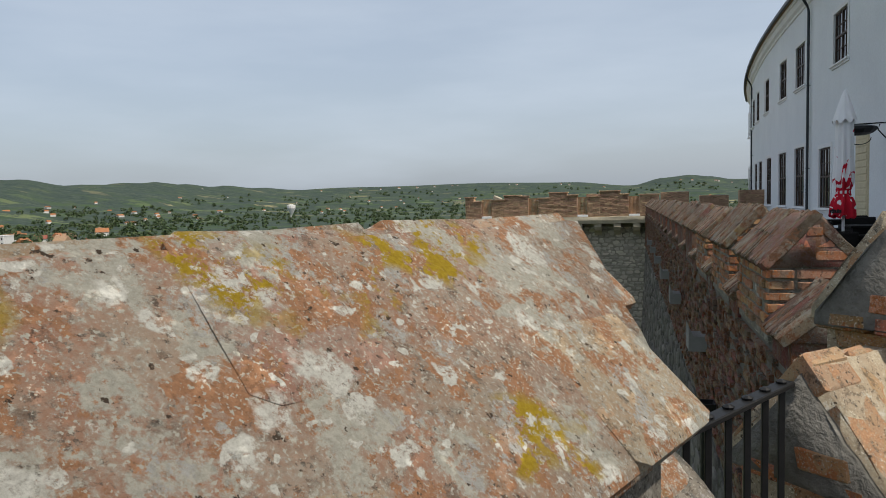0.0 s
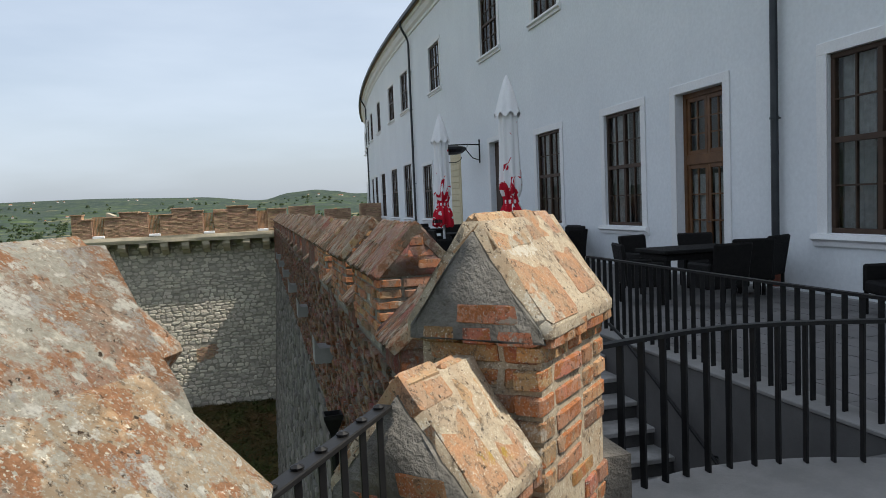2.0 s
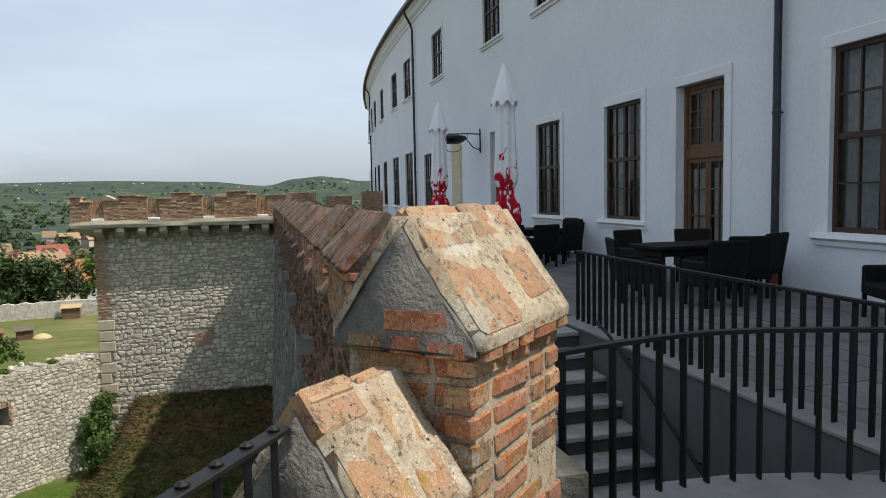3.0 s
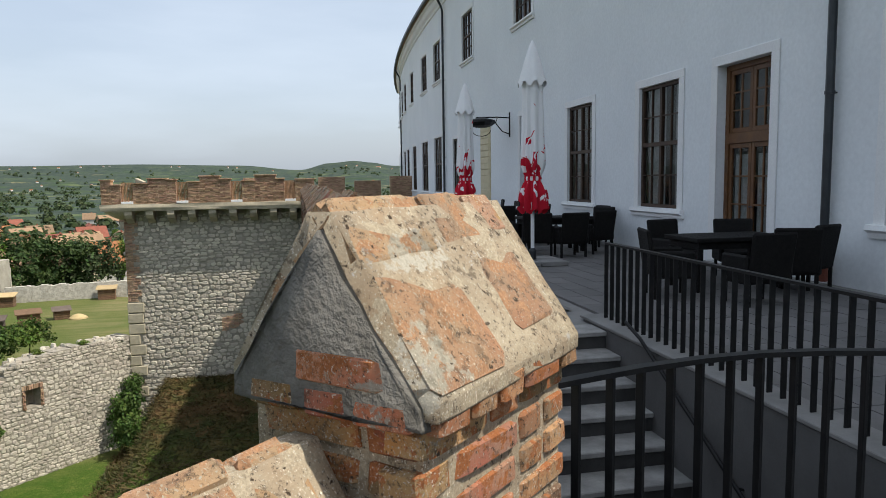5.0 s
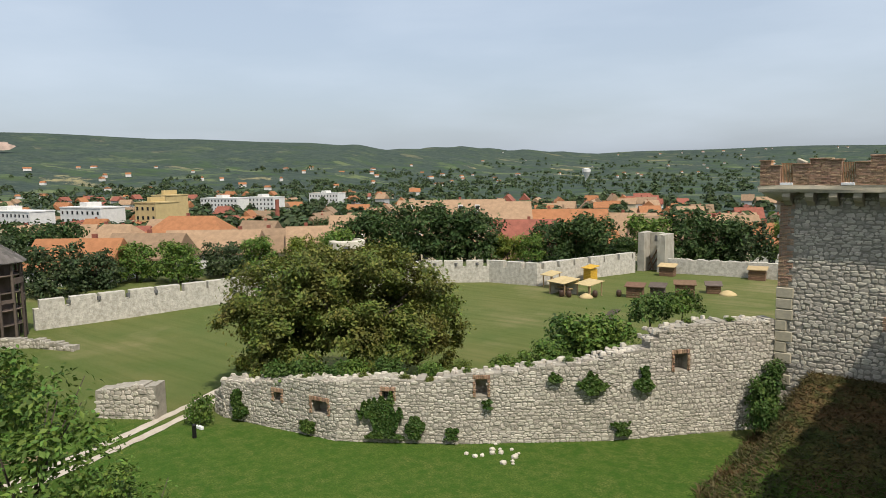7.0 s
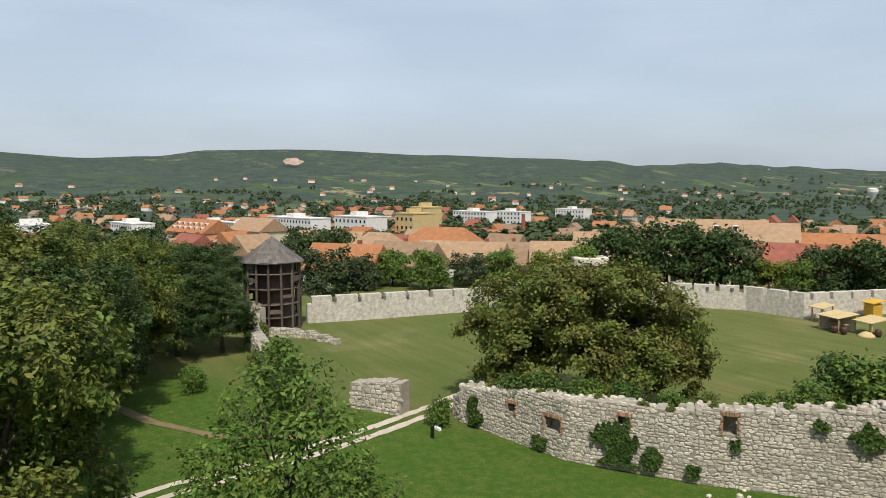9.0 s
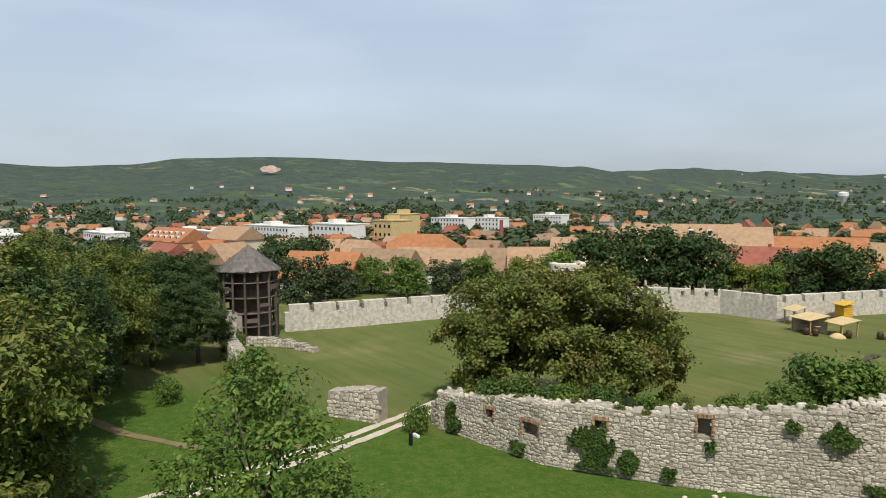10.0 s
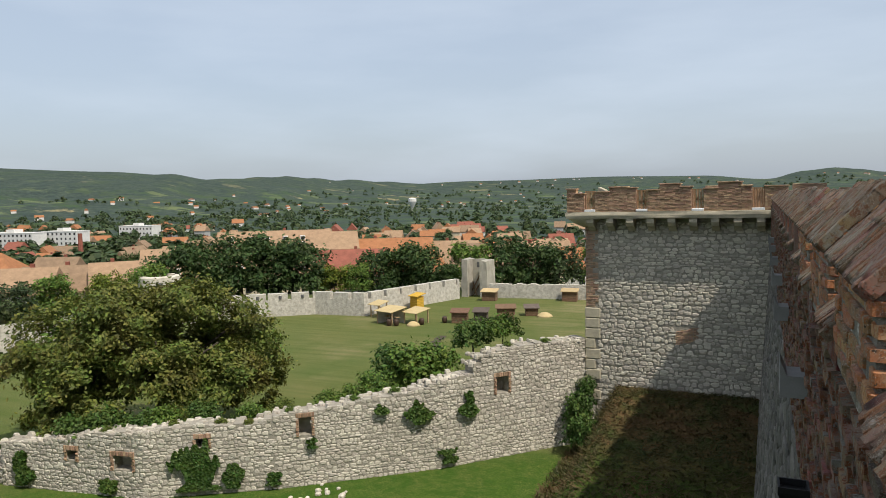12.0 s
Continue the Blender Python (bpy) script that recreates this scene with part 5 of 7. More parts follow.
for i, (a, b) in enumerate(spans):
    bm = bmesh.new()
    for s, e, h in profile[i]:
        h *= 0.92
        box(bm, (a + s, PYF + 0.02, TOP), (min(a + e, b), PYF + 0.55, TOP + h - 0.06))
        brick_rows(st, (a + s, PYF + 0.02, TOP), (1, 0, 0), (0, -1, 0), min(a + e, b) - a - s, h - 0.06, proud=0.03)
        brick_rows(st, (a + s - 0.05, PYF - 0.06, TOP + h - 0.07), (1, 0, 0), (0, -1, 0), min(a + e, b) - a - s + 0.1, 0.08, proud=0.03)
        box(bm, (a + s - 0.05, PYF - 0.05, TOP + h - 0.062), (min(a + e, b) + 0.05, PYF + 0.62, TOP + h))
    part("parapet_block", bm, M_TOWERBRICK, parapet)
joined("parapet_bricks", st, M_TOWERBRICK, parapet)
for a, b in gaps:
    bm = bmesh.new()
    box(bm, (a, PYF - 0.08, TOP), (b, PYF + 0.5, TOP + 0.14), bevel=0.02)
    part("gap_sill", bm, M_TRIM, parapet, "pale stone sill")
    grid = thing("gap_grille", "thin rust-brown bars in a parapet gap", "grille", "grilles of the tower parapet")
    for k in range(8):
        x = a + 0.05 + (b - a - 0.1) * k / 7
        bm = bmesh.new()
        tube(bm, [(x, PYF + 0.12, TOP + 0.14), (x, PYF + 0.12, TOP + 1.2)], 0.03, 5)
        part("bar", bm, M_RUSTBAR, grid)
    bm = bmesh.new()
    box(bm, (a, PYF + 0.1, TOP + 1.16), (b, PYF + 0.14, TOP + 1.2))
    part("top_bar", bm, M_RUSTBAR, grid)
bm = bmesh.new()
box(bm, (TX0, TY, 0.1), (TX1 + 6, TY + 9, 0.3))
tagged(part("floor_tower", bm, M_CONCRETE), "grey flat top of the tower", "floor", kind="structure")
# rear parapet of the tower and pieces beyond the long wall
st = ([], [])
for k in range(6):
    bm = bmesh.new()
    x = -6.0 + 2.6 * k
    h = 1.2 + 0.3 * (k % 2)
    box(bm, (x, TY + 8.3, 0.3), (x + 1.9, TY + 8.9, 0.3 + h), bevel=0.02)
    brick_rows(st, (x, TY + 8.3, 0.3), (1, 0, 0), (0, -1, 0), 1.9, h, proud=0.03)
    part("parapet_block", bm, M_TOWERBRICK, parapet)
joined("parapet_bricks", st, M_TOWERBRICK, parapet)
tele = thing("coin_telescope", "grey viewing telescope on the tower platform", "telescope")
bm = bmesh.new()
lathe(bm, [(0.12, 0.3), (0.08, 0.4), (0.06, 1.45)], 10, Matrix.Translation((-8.55, TY + 0.3, 0)))
part("post", bm, M_ZINC, tele)
bm = bmesh.new()
box(bm, (-0.12, -0.3, -0.1), (0.12, 0.3, 0.12), Matrix.Translation((-8.5, TY + 0.3, 1.6)) @ pose(0, 0, 0, 20, 0, 60), bevel=0.03)
part("body", bm, M_QUOIN, tele)

for ob in set(bpy.data.objects) - before_tower:
    if ob.parent is None:
        ob.location = (0.45, -0.44, 0.13)

# ---- ruined curtain wall below ----
RW = [(-9.05, 44.56), *[site(x, y) for x, y in ((-16.0, 38.2), (-22.6, 32.75), (-28.0, 29.5), (-36.6, 28.3))]]
RTOP = [(0, -6.9), (4.4, -6.85), (6.9, -7.15), (7.6, -8.1), (9.6, -8.3), (11, -8.75), (12.8, -8.85), (15, -9.15), (18.4, -9.35), (19.6, -9.75), (22.5, -9.55), (25, -9.8), (28, -10.0), (30.6, -10.5), (32.9, -10.8)]


def rtop(s):
    for (a, z0), (b, z1) in zip(RTOP, RTOP[1:]):
        if a <= s <= b:
            return z0 - 0.25 + (z1 - z0) * (s - a) / (b - a) + 0.16 * noise.noise(Vector((s * 1.7, 0, 3)))
    return RTOP[-1][1] - 0.25


HOLES = [(5.7, 0.38, -9.7, -8.7), (16.9, 0.32, -10.75, -9.75), (22.1, 0.3, -11.0, -10.45), (26.2, 0.55, -12.05, -11.25), (29.3, 0.28, -11.75, -11.15)]
ruin = thing("wall_ruin", "ruined rubble curtain wall with a broken, stepped top", "wall", kind="structure")
bm = bmesh.new()
stones = ([], [])
s0 = 0.0
for (x0, y0), (x1, y1) in zip(RW, RW[1:]):
    L = math.hypot(x1 - x0, y1 - y0)
    u = Vector((x1 - x0, y1 - y0, 0)) / L
    n = Vector((-u.y, u.x, 0))
    if n.y > 0:
        n = -n
    cuts = sorted({0, L, *[0.5 * i for i in range(int(L / 0.5) + 1)], *[h[0] + k * h[1] - s0 for h in HOLES for k in (-1, 1) if 0 < h[0] + k * h[1] - s0 < L]})
    for a, b in zip(cuts, cuts[1:]):
        mid = s0 + (a + b) / 2
        hole = [h for h in HOLES if abs(mid - h[0]) < h[1]]
        at = frame_at((x0, y0, 0), u)
        front = at.to_3x3() @ Vector((0, 1, 0)) @ n > 0
        # unseen back fill, added to block the lawn and keep the niche dark
        if hole:
            box(bm, (a, -1.1 if front else 0.65, hole[0][2]), (b, -0.65 if front else 1.1, hole[0][3]), at)
        levels = [(GZ - 0.6, rtop(mid))] if not hole else [(GZ - 0.6, hole[0][2]), (hole[0][3], rtop(mid))]
        for za, zb in levels:
            box(bm, (a, -1.1, za), (b, 0, zb), frame_at((x0, y0, 0), u) @ (Matrix.Identity(4) if frame_at((0, 0, 0), u).to_3x3() @ Vector((0, 1, 0)) @ n > 0 else Matrix.Translation((0, 1.1, 0))))
    rubble(stones, (x0, y0, GZ - 0.2), u, n, L, 7.2, size=(0.28, 0.17), proud=0.035,
           inside=lambda x, z: GZ - 0.2 + z < rtop(s0 + x) - 0.02 and not any(abs(s0 + x - h[0]) < h[1] + 0.08 and h[2] - 0.05 < GZ - 0.2 + z < h[3] + 0.12 for h in HOLES))
    # loose stones along the broken top
    for q in range(int(L / 0.3)):
        s = 0.3 * q + RUBBLE.uniform(0, 0.2)
        for back in (0.1, 0.5, 0.9):
            o = Vector((x0, y0, rtop(s0 + s) - 0.12)) + u * s - n * (back + RUBBLE.uniform(-0.15, 0.15))
            rubble(stones, o, u, Vector((RUBBLE.uniform(-.3, .3), RUBBLE.uniform(-.3, .3), 1)), 0.34, 0.3, size=(0.34, 0.3), proud=0.2, up=-n)
    s0 += L
part("core", bm, M_JOINT, ruin)
stones = singled("stone", stones, 21, 15, M_STONE3, ruin, lambda q: -24 < q.x < -19 and q.z < -9.3)
joined("rubble_stones", stones, M_STONE2, ruin, "pale limestone rubble")


def on_ruin(s, z, out=0.0):
    s = min(max(s, 0.0), 32.8)
    for (x0, y0), (x1, y1) in zip(RW, RW[1:]):
        L = math.hypot(x1 - x0, y1 - y0)
        if s <= L:
            u = Vector((x1 - x0, y1 - y0, 0)) / L
            n = Vector((-u.y, u.x, 0))
            n = -n if n.y > 0 else n
            return Vector((x0, y0, z)) + u * s + n * out, u, n
        s -= L
    return Vector((*RW[-1], z)), u, n


for s, hw, z0, z1 in HOLES:
    o, u, n = on_ruin(s, 0, 0.02)
    st = ([], [])
    brick_rows(st, o - u * (hw + 0.16) + Vector((0, 0, z0 - 0.05)), u, n, 0.16, z1 - z0, size=(0.2, 0.08), proud=0.06)
    brick_rows(st, o + u * hw + Vector((0, 0, z0 - 0.05)), u, n, 0.16, z1 - z0, size=(0.2, 0.08), proud=0.06)
    brick_rows(st, o - u * (hw + 0.16) + Vector((0, 0, z1 - 0.05)), u, n, 2 * hw + 0.32, 0.26, size=(0.12, 0.24), proud=0.06)
    joined("window_bricks", st, M_TOWERBRICK, ruin, "brick surround of a loophole")


def rubble_wall(name, pts, z0, tops, thick, label, size=(0.4, 0.26), mat=M_STONE2, crenel=None):
    """A free-standing rubble wall along the points, with an uneven top or with merlons."""
    top = thing(name, label, "wall", kind="structure")
    bm = bmesh.new()
    st = ([], [])
    s0 = 0.0
    pts, tops = [site(x, y) for x, y in pts], [z - 0.2 for z in tops]
    for i, ((x0, y0), (x1, y1)) in enumerate(zip(pts, pts[1:])):
        L = math.hypot(x1 - x0, y1 - y0)
        u = Vector((x1 - x0, y1 - y0, 0)) / L
        n = Vector((-u.y, u.x, 0))
        if n @ Vector((x0, y0, 0)) > 0:
            n = -n
        f = frame_at((x0, y0, 0), u)
        sgn = 1 if (f.to_3x3() @ Vector((0, 1, 0))) @ n > 0 else -1
        za, zb = tops[i], tops[i + 1]

        def crest(s):
            base = za + (zb - za) * s / L
            if crenel:
                pitch, gap, low = crenel
                k = (s0 + s) % pitch
                return base - low if k < gap else base
            return base + 0.2 * noise.noise(Vector((s0 + s, 1, 2)))
        step = 0.25 if crenel else 0.4
        cuts = [k * L / max(1, round(L / step)) for k in range(max(1, round(L / step)) + 1)]
        for a, b in zip(cuts, cuts[1:]):
            z = crest((a + b) / 2)
            lo, hi = (-thick, 0) if sgn > 0 else (0, thick)
            box(bm, (a, lo, z0), (b, hi, z), f)
        if size:
            rubble(st, (x0, y0, z0 + 0.3), u, n, L, max(za, zb) - z0 - 0.3, size=size, inside=lambda x, z: z0 + 0.3 + z < crest(x) - 0.03)
            rubble(st, (x0, y0, z0 + 0.3), u, -n, 0.01, 0.01)
        s0 += L
    part("core", bm, mat if not size else M_JOINT, top)
    if size:
        joined("rubble_stones", st, mat, top, "pale limestone rubble")
    return top


rubble_wall("wall_gate_stub", [(-43.0, 23.9), (-39.6, 25.8)], GZ - 0.5, [-11.5, -11.0], 1.2, "free-standing stump of a rubble wall", (0.36, 0.24))
rubble_wall("wall_gate_pier", [(-37.8, 28.6), (-36.4, 28.3)], GZ - 0.5, [-11.9, -11.2], 1.1, "broken rubble pier at the old gate", (0.36, 0.24))
rubble_wall("wall_west", [(-47.5, 20.2), (-52.0, 21.4), (-58.0, 22.6), (-66.0, 24.6), (-71.5, 26.6)], GZ - 0.6, [-11.8, -11.4, -11.0, -11.6, -11.0], 1.0, "low ruined rubble wall overgrown with ivy", (0.42, 0.28))
rubble_wall("wall_back", [(-73.5, 33.5), (-70.5, 46.0), (-67.5, 60.0), (-60.7, 75.5), (-53.5, 81.3), (-46.5, 81.7), (-41.2, 99.5)], GZ - 0.4, [-10.3] * 7, 0.9, "pale crenellated outer wall behind the lawn", None, M_FARWALL, crenel=(2.85, 0.4, 0.85))
rubble_wall("wall_back_low", [(-37.2, 101.0), (-24.0, 103.0), (-4.0, 104.5)], GZ - 0.4, [-11.1, -11.1, -11.0], 0.8, "plain low outer wall behind the lawn", None, M_FARWALL)
# loopholes of the crenellated wall: dark blocks stand in for their inner shade
for (x0, y0), (x1, y1) in ([site(*q) for q in ends] for ends in (((-70.5, 46), (-73.5, 33.5)), ((-53.5, 81.3), (-60.7, 75.5)), ((-46.5, 88), (-53.5, 81.3)), ((-41.2, 99.5), (-46.5, 88)))):
    L = math.hypot(x1 - x0, y1 - y0)
    for k in range(int(L / 2.85)):
        t = (1.6 + 2.85 * k) / L
        bm = bmesh.new()
        q = Vector((x0 + (x1 - x0) * t, y0 + (y1 - y0) * t, -10.95))
        box(bm, (q.x - 0.16, q.y - 0.16, q.z - 0.2), (q.x + 0.16, q.y + 0.16, q.z + 0.2), bevel=0.02)
        part("loophole", bm, M_DARKWALL, bpy.data.objects["wall_back"], "dark square block painted as a loophole's inner shade")

rt = thing("wall_tower_ruin", "roofless square tower stump of rubble stone", "tower", kind="structure")
bm = bmesh.new()
box(bm, (-41.4, 100.6, GZ - 0.4), (-40.4, 103.6, -7.6))
box(bm, (-38.4, 100.4, GZ - 0.4), (-37.2, 103.6, -7.75))
box(bm, (-40.4, 102.8, GZ - 0.4), (-38.4, 103.6, -7.7))
box(bm, (-41.4, 103.6, GZ - 0.4), (-37.2, 104.0, -9.0))
bmesh.ops.subdivide_edges(bm, edges=bm.edges[:], cuts=4, use_grid_fill=True)
for v in bm.verts:
    v.co += noise.noise_vector(v.co * 1.3) * 0.16
rt.location = (0.6, -1.0, -0.2)
part("masonry", bm, M_STONE2, rt)
# solid dark block for the shade in the window opening
bm = bmesh.new()
box(bm, (-39.7, 102.72, -8.9), (-39.2, 103.0, -8.1))
part("window_hole", bm, M_DARKWALL, rt)
for k, (x0, x1, z) in enumerate(((-40.2, -38.6, -10.2), (-39.0, -40.1, -10.6), (-39.6, -38.5, -11.3))):
    bm = bmesh.new()
    tube(bm, [(x0, 101.2, GZ), (x1, 101.8, z)], 0.1, 6)
    tagged(part("timber_prop", bm, M_SLATWOOD), "brown timber leaning inside the tower stump", "timber", "loose timbers")

pill = thing("round_bastion", "small round rubble bastion beyond the outer wall", "bastion", kind="structure")
bm = bmesh.new()
lathe(bm, [(2.9, -16.0), (2.85, -8.9), (2.7, -8.75), (2.2, -8.75), (2.1, -9.4)], 24, Matrix.Translation((*site(-78.5, 80.0), 0)))
for v in bm.verts:
    v.co += noise.noise_vector(v.co * 1.2) * 0.1
part("masonry", bm, M_STONE2, pill)
# the bastion's opening is a dark block, its shade painted on
bm = bmesh.new()
box(bm, (-0.45, -0.2, 0), (0.45, 0.2, 0.8), Matrix.Translation((*site(-76.4, 77.95), -10.35)) @ pose(0, 0, 0, 0, 0, 45), bevel=0.05)
part("window_hole", bm, M_DARKWALL, pill)

# ---- open timber tower with a shingled cone roof ----
tt = thing("timber_tower", "round timber tower, open-sided, under a grey shingle cone", "tower", kind="structure")
(CX, CY), CR = site(-73.3, 29.6), 2.95
bm = bmesh.new()
lathe(bm, [(3.35, -6.25), (3.3, -6.15), (0.05, -3.6), (0.02, -3.62)], 24, Matrix.Translation((CX, CY, 0)))
part("roof_cone", bm, M_SHINGLE, tt)
sh = ([], [])
for row in range(9):
    r0, r1 = 3.4 * (1 - row / 9.3), 3.4 * (1 - (row + 1.35) / 9.3)
    z0, z1 = -6.2 + 2.6 * row / 9.3, -6.2 + 2.6 * (row + 1.35) / 9.3
    k = max(8, int(r0 * 13))
    for j in range(k):
        a0, a1 = 2 * math.pi * (j + 0.06) / k, 2 * math.pi * (j + 0.94) / k
        i = len(sh[0])
        d = RUBBLE.uniform(-0.08, 0.04)
        for r, z, a in ((r0, z0 + d, a0), (r0, z0 + d, a1), (max(r1, 0.02), z1 + 0.03, a1), (max(r1, 0.02), z1 + 0.03, a0)):
            sh[0].append(Vector((CX + r * math.cos(a), CY + r * math.sin(a), z + 0.05)))
        sh[1].append((i, i + 1, i + 2, i + 3))
joined("shingles", sh, M_SHINGLE, tt, "grey wooden shingles")
for j in range(14):
    a = 2 * math.pi * j / 14
    bm = bmesh.new()
    tube(bm, [(CX + CR * math.cos(a), CY + CR * math.sin(a), GZ - 0.8), (CX + (CR - 0.05) * math.cos(a), CY + (CR - 0.05) * math.sin(a), -6.1)], 0.13, 6)
    part("post", bm, M_GREYWOOD, tt)
for z in (-7.4, -9.0, -10.6, -12.0):
    bm = bmesh.new()
    tube(bm, [(CX + (CR - 0.1) * math.cos(2 * math.pi * j / 28), CY + (CR - 0.1) * math.sin(2 * math.pi * j / 28), z) for j in range(29)], 0.09, 5)
    part("ring_beam", bm, M_GREYWOOD, tt)
    bm = bmesh.new()
    lathe(bm, [(0.2, z - 0.1), (2.6, z - 0.1), (2.6, z - 0.02), (0.2, z - 0.02)], 18, Matrix.Translation((CX, CY, 0)))
    part("deck", bm, M_GREYWOOD, tt)
bm = bmesh.new()
lathe(bm, [(2.2, GZ - 0.5), (2.1, -6.3), (2.0, -6.3)], 18, Matrix.Translation((CX - 0.4, CY + 0.3, 0)))
part("inner_lining", bm, M_GREYWOOD, tt, "dark weathered inner boarding")
for j in range(14):
    a = 2 * math.pi * (j + 0.5) / 14
    if j in (9, 12):
        continue
    for z in (-8.2, -9.9, -11.5):
        if RUBBLE.random() < 0.55:
            bm = bmesh.new()
            box(bm, (-0.06, -0.55, 0), (0.06, 0.55, RUBBLE.uniform(0.25, 0.7)), Matrix.Translation((CX + CR * math.cos(a), CY + CR * math.sin(a), z)) @ pose(0, 0, 0, 0, 0, math.degrees(a)))
            part("board", bm, M_GREYWOOD, tt)
rubble_wall("wall_tower_foot", [(-72.6, 26.3), (-70.6, 26.6)], GZ - 0.6, [-10.0, -10.6], 1.4, "rubble stump at the foot of the timber tower", (0.4, 0.28))
rubble_wall("wall_tower_step", [(-69.0, 27.6), (-66.5, 30.0), (-62.0, 31.5)], GZ - 0.4, [-12.4, -12.5, -12.9], 0.8, "low stone footing in the grass", (0.4, 0.28))

# ---- craft market on the lawn ----


def stall(x, y, w, d, h, turn, cloth, wall, label, closed=True):
    x, y = site(x, y)
    w, d, h = 0.8 * w, 0.8 * d, 0.85 * h
    top = thing("market_stall", label, "stall", "market stalls on the lawn", m=Matrix.Translation((x, y, ground_height(x, y))) @ pose(0, 0, 0, 0, 0, turn))
    for sx in (-1, 1):
        for sy in (-1, 1):
            bm = bmesh.new()
            box(bm, (sx * w / 2 - 0.06, sy * d / 2 - 0.06, 0), (sx * w / 2 + 0.06, sy * d / 2 + 0.06, h - (0.3 if sy < 0 else 0)))
            part("post", bm, M_PALEWOOD, top)
    bm = bmesh.new()
    prism(bm, [(-d / 2 - 0.35, h - 0.34), (-d / 2 - 0.35, h - 0.28), (d / 2 + 0.25, h + 0.1), (d / 2 + 0.25, h + 0.04)], -w / 2 - 0.25, w / 2 + 0.25, axis=0)
    part("awning", bm, cloth, top)
    if closed:
        bm = bmesh.new()
        box(bm, (-w / 2, d / 2 - 0.06, 0), (w / 2, d / 2, h - 0.1))
        box(bm, (-w / 2 - 0.02, -d / 2 + 0.1, 0), (-w / 2 + 0.04, d / 2 - 0.07, h - 0.25))
        part("side_cloth", bm, wall, top)
        bm = bmesh.new()
        box(bm, (-w / 2 + 0.3, -0.2, 0.75), (w / 2 - 0.1, 0.4, 0.82))
        part("counter", bm, M_PALEWOOD, top)


stall(-48.0, 83.9, 3.0, 2.4, 2.3, -18, M_THATCH, M_TENT, "small market stall with a straw awning and white cloth")
stall(-40.8, 78.2, 3.2, 2.6, 2.2, -18, M_THATCH, M_TENT, "white market tent with a pale straw awning")
stall(-38.0, 79.2, 2.6, 2.4, 2.0, -18, M_THATCH, M_TENT, "open pole shelter with a straw awning", False)
stall(-44.4, 81.7, 2.0, 1.6, 2.3, -18, M_THATCH, M_TENT, "narrow pole shelter beside the ochre booth", False)


def booth(x, y, w, d, h, turn, mat, label, roof=M_PALEWOOD, name="wooden_booth"):
    x, y = site(x, y)
    w, d, h = 0.72 * w, 0.72 * d, 0.8 * h
    top = thing(name, label, "booth", "booths on the lawn", m=Matrix.Translation((x, y, ground_height(x, y))) @ pose(0, 0, 0, 0, 0, turn))
    k = int(h / 0.22)
    for i in range(k):
        bm = bmesh.new()
        box(bm, (-w / 2, -d / 2, i * h / k), (w / 2, d / 2, (i + 0.93) * h / k), bevel=0.03)
        part("plank", bm, mat, top)
    bm = bmesh.new()
    prism(bm, [(-d / 2 - 0.2, h), (-d / 2 - 0.2, h + 0.08), (d / 2 + 0.2, h + 0.4), (d / 2 + 0.2, h + 0.3)], -w / 2 - 0.2, w / 2 + 0.2, axis=0)
    part("roof", bm, roof, top)
    return top


booth(-42.6, 88.6, 1.9, 1.8, 2.2, -18, M_YELLOW, "ochre-yellow panelled booth beside a pole shelter", M_YELLOW)
booth(-33.2, 81.0, 2.6, 1.6, 1.6, 12, M_SLATWOOD, "brown slatted hut of stacked logs", M_SLATWOOD)
booth(-31.2, 82.6, 2.2, 1.8, 1.5, 12, M_GREYWOOD, "grey-brown boarded hut with a flat lid", M_GREYWOOD)
booth(-29.0, 85.0, 3.0, 1.8, 1.7, 22, M_SLATWOOD, "brown log hut with slatted sides", M_SLATWOOD)
booth(-26.9, 88.4, 2.2, 1.6, 1.2, 22, M_SLATWOOD, "low log stand beside a sand heap", M_GREYWOOD)
booth(-36.2, 98.5, 2.8, 1.8, 1.6, 5, M_SLATWOOD, "brown plank shed with a pale roof by the outer wall")
booth(-25.6, 101.5, 2.9, 1.8, 1.7, 8, M_SLATWOOD, "brown plank shed with a pale roof against the wall")
for x, y in ((-40.2, 76.6), (-39.3, 76.7), (-36.9, 78.4), (-34.9, 80.4), (-45.6, 84.0)):
    x, y = site(x, y)
    bm = bmesh.new()
    lathe(bm, [(0.24, 0), (0.31, 0.25), (0.32, 0.4), (0.31, 0.55), (0.24, 0.8), (0.2, 0.78)], 12, Matrix.Translation((x, y, ground_height(x, y))))
    tagged(part("barrel", bm, M_WOOD, smooth=True), "dark wooden barrel on the grass", "barrel", "barrels by the tents")
for x, y, r in ((-37.6, 77.6, 0.9), (-25.2, 88.2, 1.1)):
    x, y = site(x, y)
    bm = bmesh.new()
    lathe(bm, [(r, 0), (r * 0.8, 0.25), (r * 0.4, 0.5), (0.1, 0.58)], 12, Matrix.Translation((x, y, ground_height(x, y) - 0.05)))
    tagged(part("straw_heap", bm, M_THATCH, smooth=True), "heap of pale straw on the grass", "straw heap")
post = thing("lawn_post", "short dark post and a white plate on the grass", "post")
bm = bmesh.new()
lathe(bm, [(0.12, 0), (0.12, 0.75), (0.08, 0.8)], 10, Matrix.Translation((*site(-35.0, 25.3), GZ)))
part("post", bm, M_IRON, post)
bm = bmesh.new()
box(bm, (-0.3, -0.1, 0), (0.3, 0.1, 0.2), Matrix.Translation((*site(-36.0, 26.3), GZ)), bevel=0.03)
part("plate", bm, M_TRIM, post)
